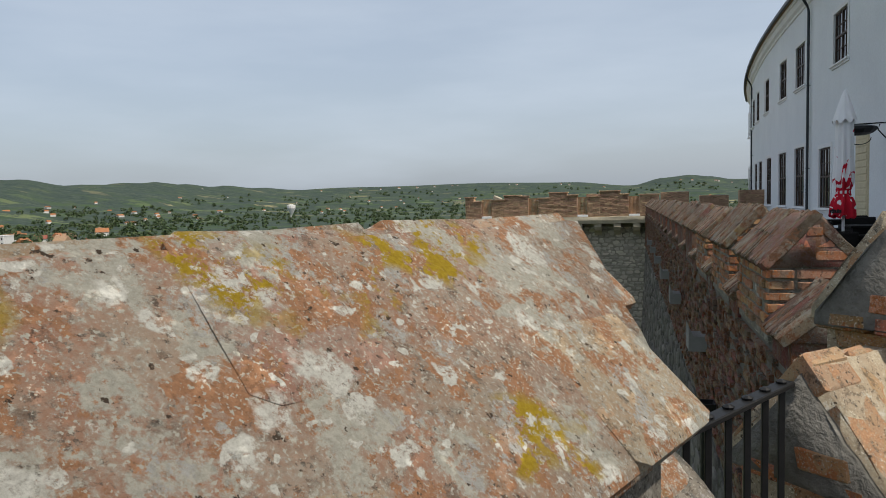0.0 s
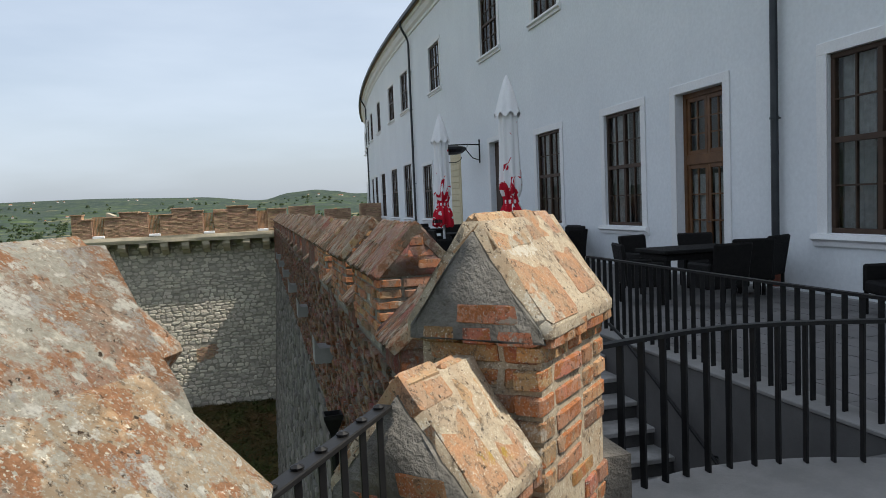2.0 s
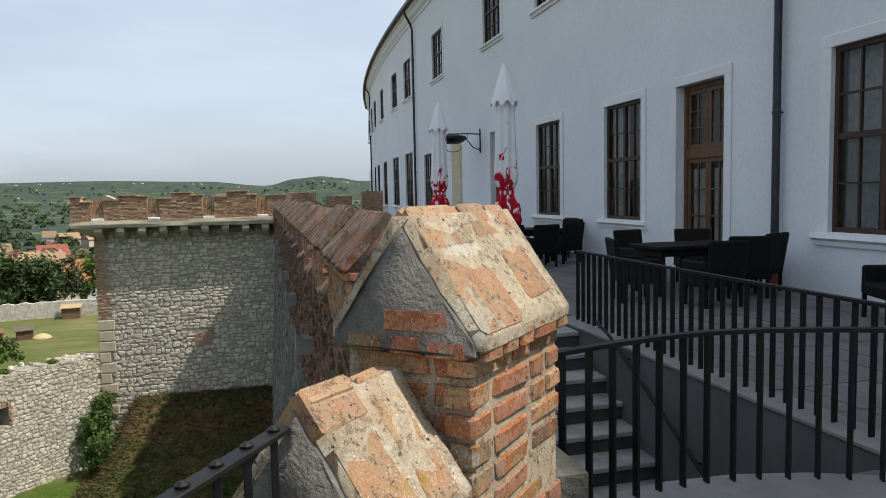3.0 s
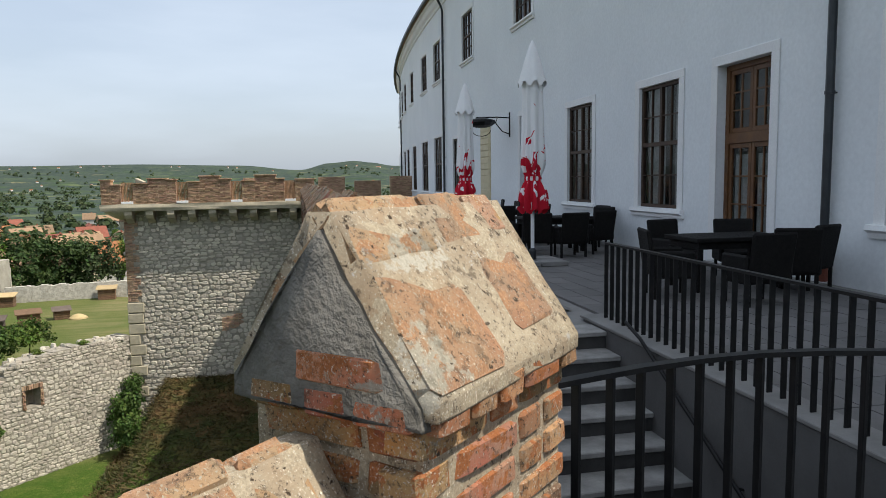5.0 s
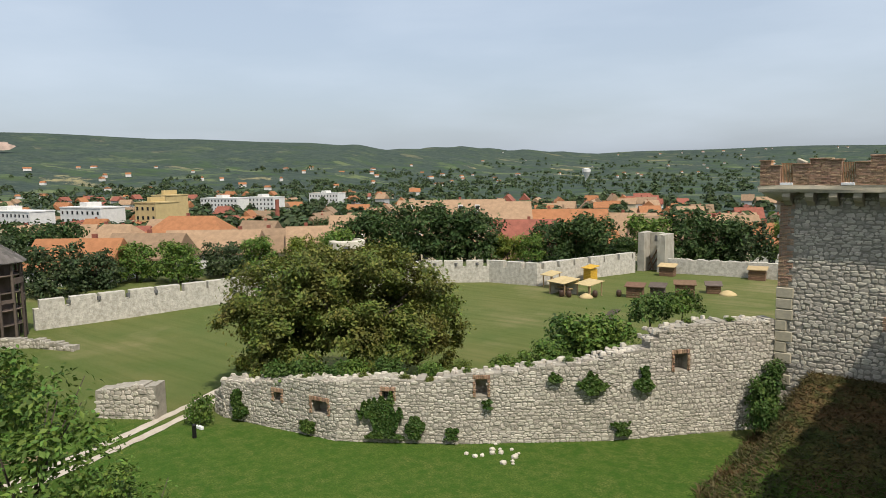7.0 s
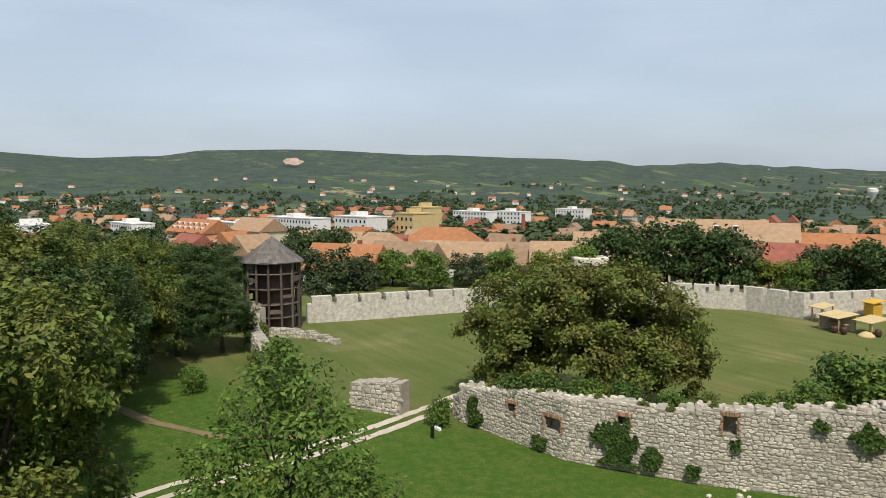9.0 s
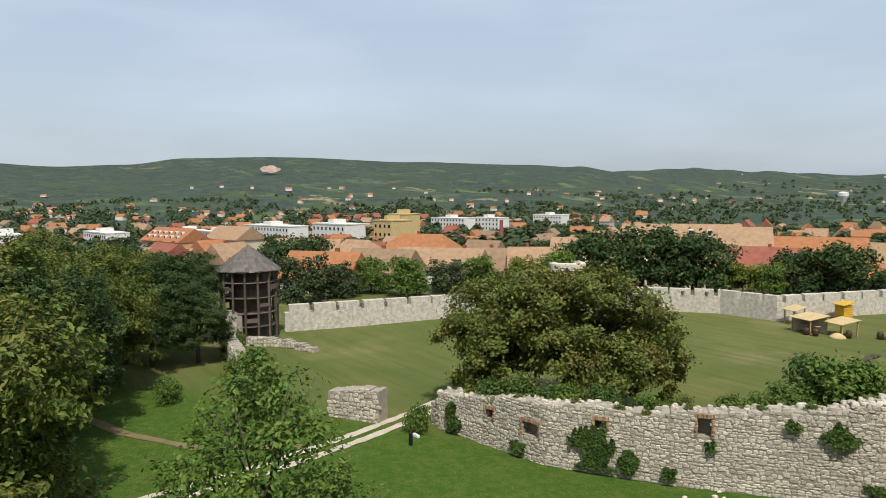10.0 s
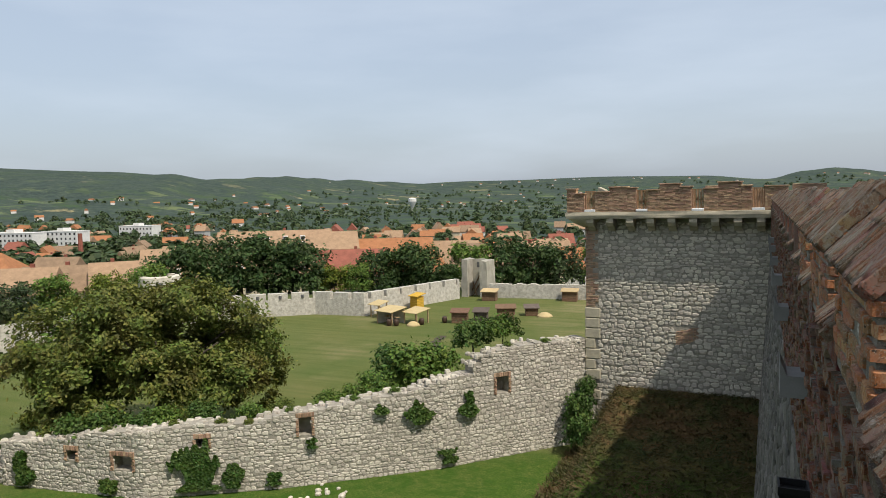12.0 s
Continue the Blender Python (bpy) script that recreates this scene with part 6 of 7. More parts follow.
for k in range(16):
    x, y = -19.5 + RUBBLE.uniform(-1.4, 1.6), 32.0 + RUBBLE.uniform(-1.2, 1.2)
    bm = bmesh.new()
    bmesh.ops.create_icosphere(bm, subdivisions=1, radius=RUBBLE.uniform(0.08, 0.22))
    for v in bm.verts:
        v.co *= 1 + 0.35 * noise.noise(v.co * 9 + Vector((k, 0, 0)))
        v.co.z *= 0.7
    tagged(part("fallen_stone", bm, M_STONE2, m=Matrix.Translation((x, y, GZ + 0.05))), "pale stone fallen from the ruined wall", "stone", "fallen stones in the grass")

# ---- trees and bushes ----


def crown_mesh(name, mat, seed, blobs, leaves, leaf, spread=(1, 1, 1)):
    """Leaves in clumps round a set of blobs (x, y, z, radius); gaps stay open between the clumps."""
    rng = np.random.RandomState(seed)
    bl = np.array(blobs, dtype=float)
    vol = bl[:, 3] ** 2
    clumps = []
    for k, (x, y, z, r) in enumerate(bl):
        m = max(8, int(420 * vol[k] / vol.sum()))
        d = rng.normal(size=(m, 3))
        d /= np.linalg.norm(d, axis=1)[:, None]
        d[:, 2] = np.where(d[:, 2] < -0.5, -d[:, 2], d[:, 2])
        rr = r * (0.6 + 0.5 * rng.rand(m, 1))
        clumps.append(np.hstack([np.array([x, y, z]) + d * rr, d, np.full((m, 1), r)]))
    cl = np.vstack(clumps)
    pick = rng.randint(len(cl), size=leaves)
    c = cl[pick]
    size = 0.1 * c[:, 6:7] + leaf * 0.8
    pos = c[:, :3] + rng.normal(size=(leaves, 3)) * size * np.array([1, 1, 0.7])
    nrm = c[:, 3:6] * 0.9 + rng.normal(size=(leaves, 3)) * 0.6 + np.array([0, 0, 0.5])
    nrm /= np.linalg.norm(nrm, axis=1)[:, None]
    t = np.cross(nrm, rng.normal(size=(leaves, 3)))
    t /= np.linalg.norm(t, axis=1)[:, None]
    b = np.cross(nrm, t)
    s = leaf * (0.6 + 0.8 * rng.rand(leaves, 1))
    v = np.stack([pos - t * s, pos - b * s * 0.55 + nrm * s * 0.15, pos + t * s, pos + b * s * 0.55 + nrm * s * 0.15], axis=1).reshape(-1, 3)
    f = np.arange(leaves * 4).reshape(-1, 4)
    me = bpy.data.meshes.new(name)
    me.from_pydata(v.tolist(), [], f.tolist())
    me.materials.append(mat)
    return me


def trunk_mesh(name, height, r, limbs, seed, spread):
    rnd = random.Random(seed)
    bm = bmesh.new()
    tube(bm, [(0, 0, -0.5), (0.05, 0.02, height * 0.25), (0.1 * r, 0.1, height * 0.5)], r, 9, r * 0.7)
    for k in range(limbs):
        a = 2 * math.pi * (k + rnd.uniform(-0.3, 0.3)) / limbs
        s = spread * rnd.uniform(0.45, 0.8)
        z0 = height * rnd.uniform(0.3, 0.5)
        p = [(0.1, 0.05, z0), (s * 0.4 * math.cos(a), s * 0.4 * math.sin(a), z0 + (height - z0) * 0.4), (s * math.cos(a), s * math.sin(a), height * rnd.uniform(0.75, 0.95))]
        tube(bm, p, r * 0.45, 6, r * 0.1)
    return finish(name, bm, M_BARK, True)


def blob_set(seed, w, h, base, count):
    rnd = random.Random(seed)
    out = [(0, 0, base + (h - base) * 0.5, w * 0.36)]
    for k in range(count):
        a = 2.4 * k + rnd.uniform(-0.4, 0.4)
        t = rnd.random()
        rad = w * 0.5 * (0.35 + 0.5 * math.sqrt(1 - (2 * t - 0.9) ** 2 / 1.25))
        out.append((math.cos(a) * rad * 0.8, math.sin(a) * rad * 0.8, base + (h - base) * (0.16 + 0.68 * t), w * rnd.uniform(0.13, 0.22)))
    return out


def tree_kind(seed, w, h, base, mat, leaves, leaf, count=14):
    return (trunk_mesh("trunk", h * 0.8, max(0.12, h * 0.028), 6, seed, w * 0.4), crown_mesh("crown", mat, seed, blob_set(seed, w, h, base, count), leaves, leaf))


def plant(kind, x, y, label, scale=1.0, turn=0.0, group="", z=None, tall=1.0, name="tree"):
    top = thing(name, label, "tree" if name == "tree" else name, group, m=Matrix.Translation((x, y, ground_height(x, y) if z is None else z)) @ pose(0, 0, 0, 0, 0, turn) @ Matrix.Diagonal((scale, scale, scale * tall, 1)))
    part("trunk", kind[0], None, top)
    part("crown", kind[1], None, top)
    return top


def polar(az, d):
    az = radians(turned(az))
    return 0.45 + d * math.sin(az), 2.9 + d * math.cos(az)


# the broad maple behind the ruined wall
MAPLE = (trunk_mesh("trunk", 7.5, 0.42, 9, 5, 6.5), crown_mesh("crown", M_MAPLE, 11, [(-4.6, 0.5, 5.6, 3.4), (-2.0, -1.2, 6.6, 3.3), (0.6, 0.6, 6.9, 3.3), (3.2, -0.6, 6.0, 3.3), (5.4, 0.2, 4.9, 2.4), (-6.6, 0, 4.6, 2.2), (-3.6, -2.6, 4.2, 2.6), (0.4, -3.0, 4.4, 2.9), (3.6, -2.6, 4.1, 2.6), (6.5, -0.6, 3.6, 1.5), (-1, 2.6, 4.6, 3.2), (3, 3, 4.4, 2.8), (-4.2, -3.0, 3.0, 1.5), (3.6, -3.2, 3.2, 1.5), (5.4, -1.8, 2.6, 1.4), (-6.4, 0.6, 2.8, 1.6), (-5.6, -1.6, 3.2, 1.9), (1.6, -1.8, 8.2, 2.0), (-2.8, 0.5, 8.4, 1.9), (0, -2.8, 3.0, 1.6)], 85000, 0.13))
plant(MAPLE, *site(-34.0, 36.6), "broad maple with dark, browning green foliage on the lawn", 1.0, 42, name="tree")
YELLOW = tree_kind(21, 5.5, 6.8, 1.4, M_LEAFL, 6000, 0.15)
plant(YELLOW, *site(-38.5, 35.0), "light green tree beside the broad maple", 1.15, 0)

# the wood on the left
BIG = [tree_kind(31 + i, 11.5, 13.5, 2.0, M_LEAF if i != 1 else M_LEAFD, 36000, 0.14, 22) for i in range(3)]
WOOD = [(-90, 27, 0.98, 0), (-89, 36, 0.92, 1), (-95, 36, 1.05, 2), (-88, 44, 1.0, 0), (-83.5, 50, 0.85, 1), (-80.5, 58, 0.8, 2), (-77.2, 66, 0.78, 1), (-79, 68, 0.85, 0), (-83, 57, 0.95, 2), (-88, 58, 1.0, 1), (-93, 52, 1.05, 0), (-81, 72, 0.9, 1), (-86, 72, 0.95, 2), (-91, 70, 1.0, 0), (-75, 76, 0.75, 1), (-77, 84, 0.8, 2), (-84, 86, 0.9, 0), (-90, 88, 1, 1), (-74.0, 66, 0.62, 1), (-100, 44, 1.1, 1)]
for i, (az, d, s, k) in enumerate(WOOD):
    x, y = polar(az, d)
    plant(BIG[k], x, y, "tall deciduous tree in full dark green leaf", 0.93 * s, 67 * i, "trees of the wooded ravine")
SAPLING = (trunk_mesh("trunk", 8.5, 0.13, 8, 77, 3.2), crown_mesh("crown", M_LEAFL, 78, [(0, 0, 8.2, 0.9), (0.6, 0.4, 7.0, 1.3), (-1.4, -0.3, 6.4, 1.4), (1.7, -0.6, 5.6, 1.5), (-2.4, 0.6, 4.7, 1.3), (0.2, 1.6, 5.0, 1.5), (2.6, 0.4, 4.2, 1.4), (-0.6, -1.7, 4.6, 1.6), (-2.6, -0.8, 3.2, 1.5), (1.2, -2.0, 3.1, 1.6), (0.3, 1.2, 2.6, 1.8), (3.0, -0.8, 2.6, 1.3)], 8000, 0.115))
x, y = polar(-69.5, 25.5)
plant(SAPLING, x, y, "slender young tree with thin, light green foliage", 1.04, 10)
x, y = polar(-63.5, 21.5)
plant(SAPLING, x, y, "slender young tree with thin, light green foliage", 0.72, 140)
x, y = polar(-76, 21)
plant(SAPLING, x, y, "slender young tree with thin, light green foliage", 0.7, 220)

# bushes, ivy
BUSH = [(trunk_mesh("stem", 0.8, 0.04, 5, 90 + i, 0.6), crown_mesh("leaves", mt, 90 + i, [(0, 0, 0.6, 0.75), (0.6, 0.2, 0.5, 0.55), (-0.55, -0.2, 0.45, 0.6), (0.1, -0.6, 0.4, 0.5), (-0.1, 0.5, 0.9, 0.45)], 1500, 0.085)) for i, mt in enumerate((M_IVY, M_LEAFL, M_LEAF))]


def bush(x, y, z, s, k, label, tall=1.0):
    top = thing("bush", label, "bush", "bushes along the ruined wall", m=Matrix.Translation((x, y, z)) @ pose(0, 0, 0, 0, 0, 50 * x) @ Matrix.Diagonal((s, s, s * tall, 1)))
    part("stem", BUSH[k][0], None, top)
    part("leaves", BUSH[k][1], None, top)


for s, back, z, sc, k in ((3.0, 5.0, -7.4, 1.2, 1), (4.6, 6.0, -8.0, 1.5, 0), (7.6, 5.5, -9.3, 1.6, 1), (9.2, 5.2, -9.6, 1.9, 1), (10.6, 6.6, -10.0, 2.0, 0), (12.6, 3.0, -9.9, 1.3, 1), (14.0, 2.8, -10.3, 1.1, 1), (15.5, 2.4, -10.0, 0.8, 1), (18, 2.0, -10.0, 0.7, 2), (20, 2.2, -10.3, 0.8, 1), (22.5, 2.6, -10.4, 1.0, 0), (24.6, 2.2, -10.6, 1.1, 1), (26.5, 2.0, -10.8, 1.1, 0), (28.5, 1.6, -10.9, 1.4, 0), (30.0, 1.2, -11.0, 1.2, 0), (31.6, 1.5, -11.3, 1.0, 2)):
    o, u, n = on_ruin(s, z, -back)
    bush(o.x, o.y, z - 1.0 * sc * 0.3, sc, k, "leafy green bush behind the ruined wall")
for s, back in ((12, 0.5), (14.2, 0.6), (17.6, 0.5), (21.2, 0.5), (23.6, 0.6), (27.4, 0.4), (2.5, 0.5), (5.0, 0.6), (19.8, 0.4)):
    o, u, n = on_ruin(s, rtop(s), -back)
    bush(o.x, o.y, o.z - 0.1, 0.32, 1 + int(s) % 2, "tuft of weeds on the wall top", 0.8)


def ivy(s, z0, z1, w, seed):
    rng = np.random.RandomState(seed)
    w *= 1.3
    k = int(720 * w * (z1 - z0))
    v, f = [], []
    for i in range(k):
        t = rng.rand()
        lobe = 0.55 + 0.6 * noise.noise(Vector((seed * 3.1, t * 3.0, 0.5))) + 0.25 * math.sin(7 * t + seed)
        ds = (rng.rand() - 0.5) * w * max(0.3, lobe) + 0.35 * w * noise.noise(Vector((seed, t * 2, 1)))
        o, u, n = on_ruin(s + ds, z0 + (z1 - z0) * t * (0.75 + 0.3 * noise.noise(Vector((ds * 4, seed, 0)))), 0.06 + 0.3 * rng.rand() * (1 - 0.5 * t))
        d = Vector(rng.normal(size=3)).normalized()
        a = (n + d * 0.7).normalized()
        b = a.cross(Vector((rng.rand(), rng.rand(), 1))).normalized()
        c = a.cross(b)
        q = 0.085 * (0.7 + 0.7 * rng.rand())
        j = len(v)
        v += [o - b * q, o - c * q * 0.7, o + b * q, o + c * q * 0.7]
        f.append((j, j + 1, j + 2, j + 3))
    ob = joined("ivy", (v, f), M_IVY, None, "dark green ivy climbing the ruined wall")
    tagged(ob, category="ivy")


for i, (s, z0, z1, w) in enumerate(((22.3, -13.1, -10.2, 2.8), (20.6, -13.1, -11.6, 1.2), (10.8, -10.7, -9.3, 1.3), (7.9, -10.7, -8.9, 0.9), (9.2, -13.1, -12.2, 0.9), (16.6, -11.4, -10.9, 0.4), (18.6, -13.1, -12.3, 0.8), (0.8, -13.2, -10.5, 1.1), (32.4, -13.2, -11.0, 1.3), (12.9, -10.0, -9.4, 0.6), (27.0, -13.2, -12.4, 1.0))):
    ivy(s, z0, z1, w, i + 3)
for i in range(20):
    t = i / 19
    x, y = site(-45.5 - 24 * t, 20.0 + 6.2 * t + RUBBLE.uniform(-0.2, 0.7))
    bush(x, y, ground_height(x, y), RUBBLE.uniform(0.8, 1.6) * (1.25 if t < 0.35 else 0.8), 0 if i % 3 else 2, "ivy-green scrub over the west wall", 1.25)
# dry scrub and rank grass on the shaded bank below the tower
rng = np.random.RandomState(4)
bv, bf = [], []
for i in range(15000):
    x, y = -9.6 + 10.0 * rng.rand(), 33.0 + 12.0 * rng.rand()
    edge = x + 9.6 < 0.9
    z = ground_height(x, y)
    a, h = rng.rand() * 6.28, (0.03 + 0.16 * rng.rand() ** 2) * (1.8 if edge else 1.0)
    w = 0.015 + 0.04 * rng.rand()
    dx, dy = w * math.cos(a), w * math.sin(a)
    lx, ly = rng.normal() * 0.2, rng.normal() * 0.2
    j = len(bv)
    bv += [Vector((x - dx, y - dy, z)), Vector((x + dx, y + dy, z)), Vector((x + dx * 0.6 + lx, y + dy * 0.6 + ly, z + h)), Vector((x - dx * 0.6 + lx, y - dy * 0.6 + ly, z + h))]
    bf.append((j, j + 1, j + 2, j + 3))
scrub = joined("bank_scrub", (bv, bf), M_SCRUB, None, "dry brown scrub on the bank below the tower")
tagged(scrub, category="scrub")
for x, y, z, s in ((-9.3, 43.6, -12.0, 1.1), (-9.0, 44.2, -10.6, 0.7), (-8.7, 42.0, -12.8, 1.0)):
    bush(x, y, z, s, 0, "dark bush in the corner below the tower", 1.3)
for x, y in ((-52.4, 16.2), (-54, 16.5), (-36.8, 26.9)):
    x, y = site(x, y)
    bush(x, y, ground_height(x, y), 0.9, 1, "small shrub in the grass", 1.4)

# ---- the town ----
HOUSES = 0


def house(x, y, w, d, h, rh, turn, wall, roof, windows=2, label="", storeys=1, flat=False, cat="house", hip=0.0):
    """A town house: walls, a tiled roof (or a flat one), a chimney and windows on its long front."""
    z = ground_height(x, y)
    name = "house" if not flat else "apartment_block"
    top = thing(name, label or "town house with rendered walls and a tiled roof", cat, "houses of the town", m=Matrix.Translation((x, y, z)) @ pose(0, 0, 0, 0, 0, turn))
    bm = bmesh.new()
    if flat:
        box(bm, (-w / 2, -d / 2, -3), (w / 2, d / 2, h))
    else:
        prism(bm, [(-d / 2, -3), (d / 2, -3), (d / 2, h), (0, h + rh * (1 - 0.0)), (-d / 2, h)] if not hip else [(-d / 2, -3), (d / 2, -3), (d / 2, h), (-d / 2, h)], -w / 2, w / 2, axis=0)
    part("wall", bm, M_WALLS[wall], top)
    bm = bmesh.new()
    e = 0.5
    if flat:
        box(bm, (-w / 2 - 0.2, -d / 2 - 0.2, h), (w / 2 + 0.2, d / 2 + 0.2, h + 0.5))
        box(bm, (-w * 0.12, -d * 0.3, h + 0.5), (w * 0.05, d * 0.3, h + 2.4))
        part("roof", bm, M_WALLS[0 if wall != 4 else 4], top)
    else:
        k = rh / (d / 2)
        lo = h - e * k
        q = [bm.verts.new(c) for c in ((-w / 2 - e, -d / 2 - e, lo), (w / 2 + e, -d / 2 - e, lo), (w / 2 + e, d / 2 + e, lo), (-w / 2 - e, d / 2 + e, lo), (-w / 2 - e + hip, 0, h + rh + 0.12), (w / 2 + e - hip, 0, h + rh + 0.12))]
        q2 = [bm.verts.new(v.co + Vector((0, 0, 0.22))) for v in q]
        for f in ((0, 1, 5, 4), (2, 3, 4, 5), (1, 2, 5), (3, 0, 4)):
            bm.faces.new([q2[i] for i in f])
        for a, b in ((0, 1), (1, 2), (2, 3), (3, 0)):
            bm.faces.new((q[a], q[b], q2[b], q2[a]))
        bm.faces.new((q[0], q[3], q[2], q[1]))
        rf = part("roof", bm, M_ROOFS[roof], top)
        bm = bmesh.new()
        cx = RUBBLE.uniform(-w * 0.3, w * 0.3)
        box(bm, (cx - 0.3, 0.3, h + rh * 0.5), (cx + 0.3, 0.9, h + rh + 0.9))
        part("chimney", bm, M_ROOFS[3], rf)
        if w > 24:
            for k in range(int(w / 4)):
                for r in (0.3, 0.62):
                    bm = bmesh.new()
                    yy = -d / 2 * (1 - r)
                    zz = h + rh * r
                    box(bm, (-w / 2 + 2.2 + 4 * k, yy - 0.7, zz - 0.4), (-w / 2 + 3.3 + 4 * k, yy + 0.4, zz + 0.75), bevel=0.05)
                    dm = part("dormer", bm, M_WALLS[0], rf)
                    bm = bmesh.new()
                    box(bm, (-w / 2 + 2.35 + 4 * k, yy - 0.75, zz - 0.2), (-w / 2 + 3.15 + 4 * k, yy - 0.68, zz + 0.55))
                    part("pane", bm, M_GLASS, dm)
    if windows:
        bm = bmesh.new()
        box(bm, (-0.55, -0.06, -0.7), (0.55, 0.06, 0.7))
        pane = finish("window", bm, M_GLASS)
        for side in (-1, 1):
            for st_ in range(storeys):
                for k in range(windows):
                    part("window", pane, None, top, m=Matrix.Translation((-w / 2 + w * (k + 0.5) / windows, side * (d / 2 + 0.02), 1.6 + st_ * (h / storeys))))
        if storeys >= 1 and not flat:
            for side in (-1, 1):
                for k in (-1, 1):
                    part("window", pane, None, top, m=Matrix.Translation((side * (w / 2 + 0.02), k * d * 0.22, 1.7)) @ pose(0, 0, 0, 0, 0, 90))
    return top


def house_at(az, dist, *a, **k):
    x, y = polar(az, dist)
    return house(x, y, *a, **k)


# the long brown-roofed block and the balconied one behind the outer wall
house_at(-39.5, 150, 40, 13, 3.6, 6.0, 40, 1, 1, 9, "long cream house under a huge faded tile roof", 2)
house_at(-37.4, 168, 25, 11, 8.0, 4.2, 36, 1, 1, 7, "four-storey cream block with balconies and a faded roof", 3)
house_at(-33.0, 150, 9, 9, 9, 3.0, 36, 1, 1, 2, "gabled cream end block with balconies", 3)
house_at(-28.6, 150, 17, 10, 6.5, 3.6, 30, 2, 0, 6, "orange-rendered house with a row of windows", 2)
house_at(-24.6, 152, 15, 11, 5.0, 4.4, 20, 0, 1, 4, "white house with a faded tile roof")
house_at(-20.0, 146, 18, 11, 4.5, 4.2, 12, 1, 2, 4, "cream house with a brown tile roof")
house_at(-17.2, 134, 9, 9, 4.5, 3.6, 80, 1, 1, 2, "cream gabled house with a brown tile roof")
house_at(-14.6, 138, 9, 8, 4.0, 3.4, 10, 0, 0, 2, "white house with a bright orange roof")
house_at(-27.0, 128, 10, 8, 3.2, 3.6, 60, 0, 0, 2, "white cottage with a bright orange roof")
house_at(-31.6, 142, 14, 9, 4.2, 3.6, 34, 2, 3, 3, "rose-coloured house with a dark red roof")
house_at(-47.5, 128, 12, 9, 3.0, 3.4, 50, 1, 1, 3, "cream house with a faded roof and a dish")
house_at(-51.5, 132, 13, 9, 3.2, 3.4, 38, 1, 2, 3, "cream house with a brown roof")
house_at(-55.5, 128, 16, 9, 3.2, 3.2, 36, 0, 1, 4, "long white house with a faded roof")
house_at(-60.0, 122, 12, 8, 2.8, 3.2, 30, 1, 2, 2, "cream cottage with a brown roof")
house_at(-64.5, 112, 12, 8, 2.6, 3.4, 36, 0, 0, 2, "white cottage with a bright orange roof")
house_at(-57.0, 165, 20, 12, 5.5, 4.5, 30, 0, 0, 5, "white villa with a hipped orange roof", hip=5)
house_at(-62.0, 170, 12, 10, 5, 3.6, 26, 0, 1, 3, "white house with a faded hipped roof", hip=3)
# mansard street front, market hall, apartment blocks
house_at(-75.4, 262, 26, 12, 8.5, 4.0, 16, 2, 0, 6, "rose street house with a red tile roof", 2)
house_at(-71.2, 262, 20, 12, 8.5, 4.0, 16, 1, 1, 6, "cream street house with a brown tile roof", 2)
house_at(-79.0, 200, 26, 14, 4.5, 4.0, 12, 3, 4, 6, "market hall under a grey metal roof", hip=4)
house_at(-76.0, 180, 12, 10, 5, 3.4, 12, 0, 3, 3, "white house with a dark red roof")
house_at(-83.5, 215, 18, 10, 4.5, 3.4, 12, 0, 3, 4, "white house with a dark red roof")
for az, dist, w, h, st_, wl_ in ((-80.0, 420, 38, 10, 3, 0), (-74.4, 440, 20, 9, 3, 0), (-68.3, 385, 46, 13, 4, 0), (-72.3, 420, 26, 9, 3, 3), (-63.5, 335, 26, 14, 4, 0), (-59.3, 310, 12, 15, 4, 4), (-58.4, 330, 9, 18, 5, 4), (-54.6, 520, 34, 12, 4, 0), (-51.7, 515, 26, 12, 4, 0), (-88.5, 260, 24, 9, 3, 4), (-86.2, 300, 14, 12, 4, 0), (-47.0, 620, 30, 11, 3, 0)):
    house_at(az, dist, w, 12, h, 0, 18 + az * 0.1, wl_, 0, int(w / 3), "pale apartment block with rows of windows", st_, True, "apartment block")
bm = bmesh.new()
x, y = polar(-50.8, 300)
lathe(bm, [(1.1, ground_height(x, y) - 1), (0.8, -9.2), (0.9, -9.0)], 10, Matrix.Translation((x, y, 0)))
tagged(part("factory_chimney", bm, M_ROOFS[3]), "brick factory chimney above the trees", "chimney")
rnd = random.Random(12)
for i in range(250):
    az = rnd.uniform(-92, -6)
    dist = 175 + 760 * rnd.random() ** 1.1
    if -40 < az < -10:
        dist = 165 + 430 * rnd.random()
    house_at(az, dist, rnd.uniform(8, 15), rnd.uniform(7, 10), rnd.uniform(3, 5), rnd.uniform(3.0, 4.4), rnd.choice((20, 110, 35, 125)) + rnd.uniform(-8, 8), rnd.choice((0, 0, 1, 1, 3)), rnd.choice((0, 0, 0, 1, 1, 3, 2)), 2 if dist < 300 else 0, "small town house with a red tile roof")
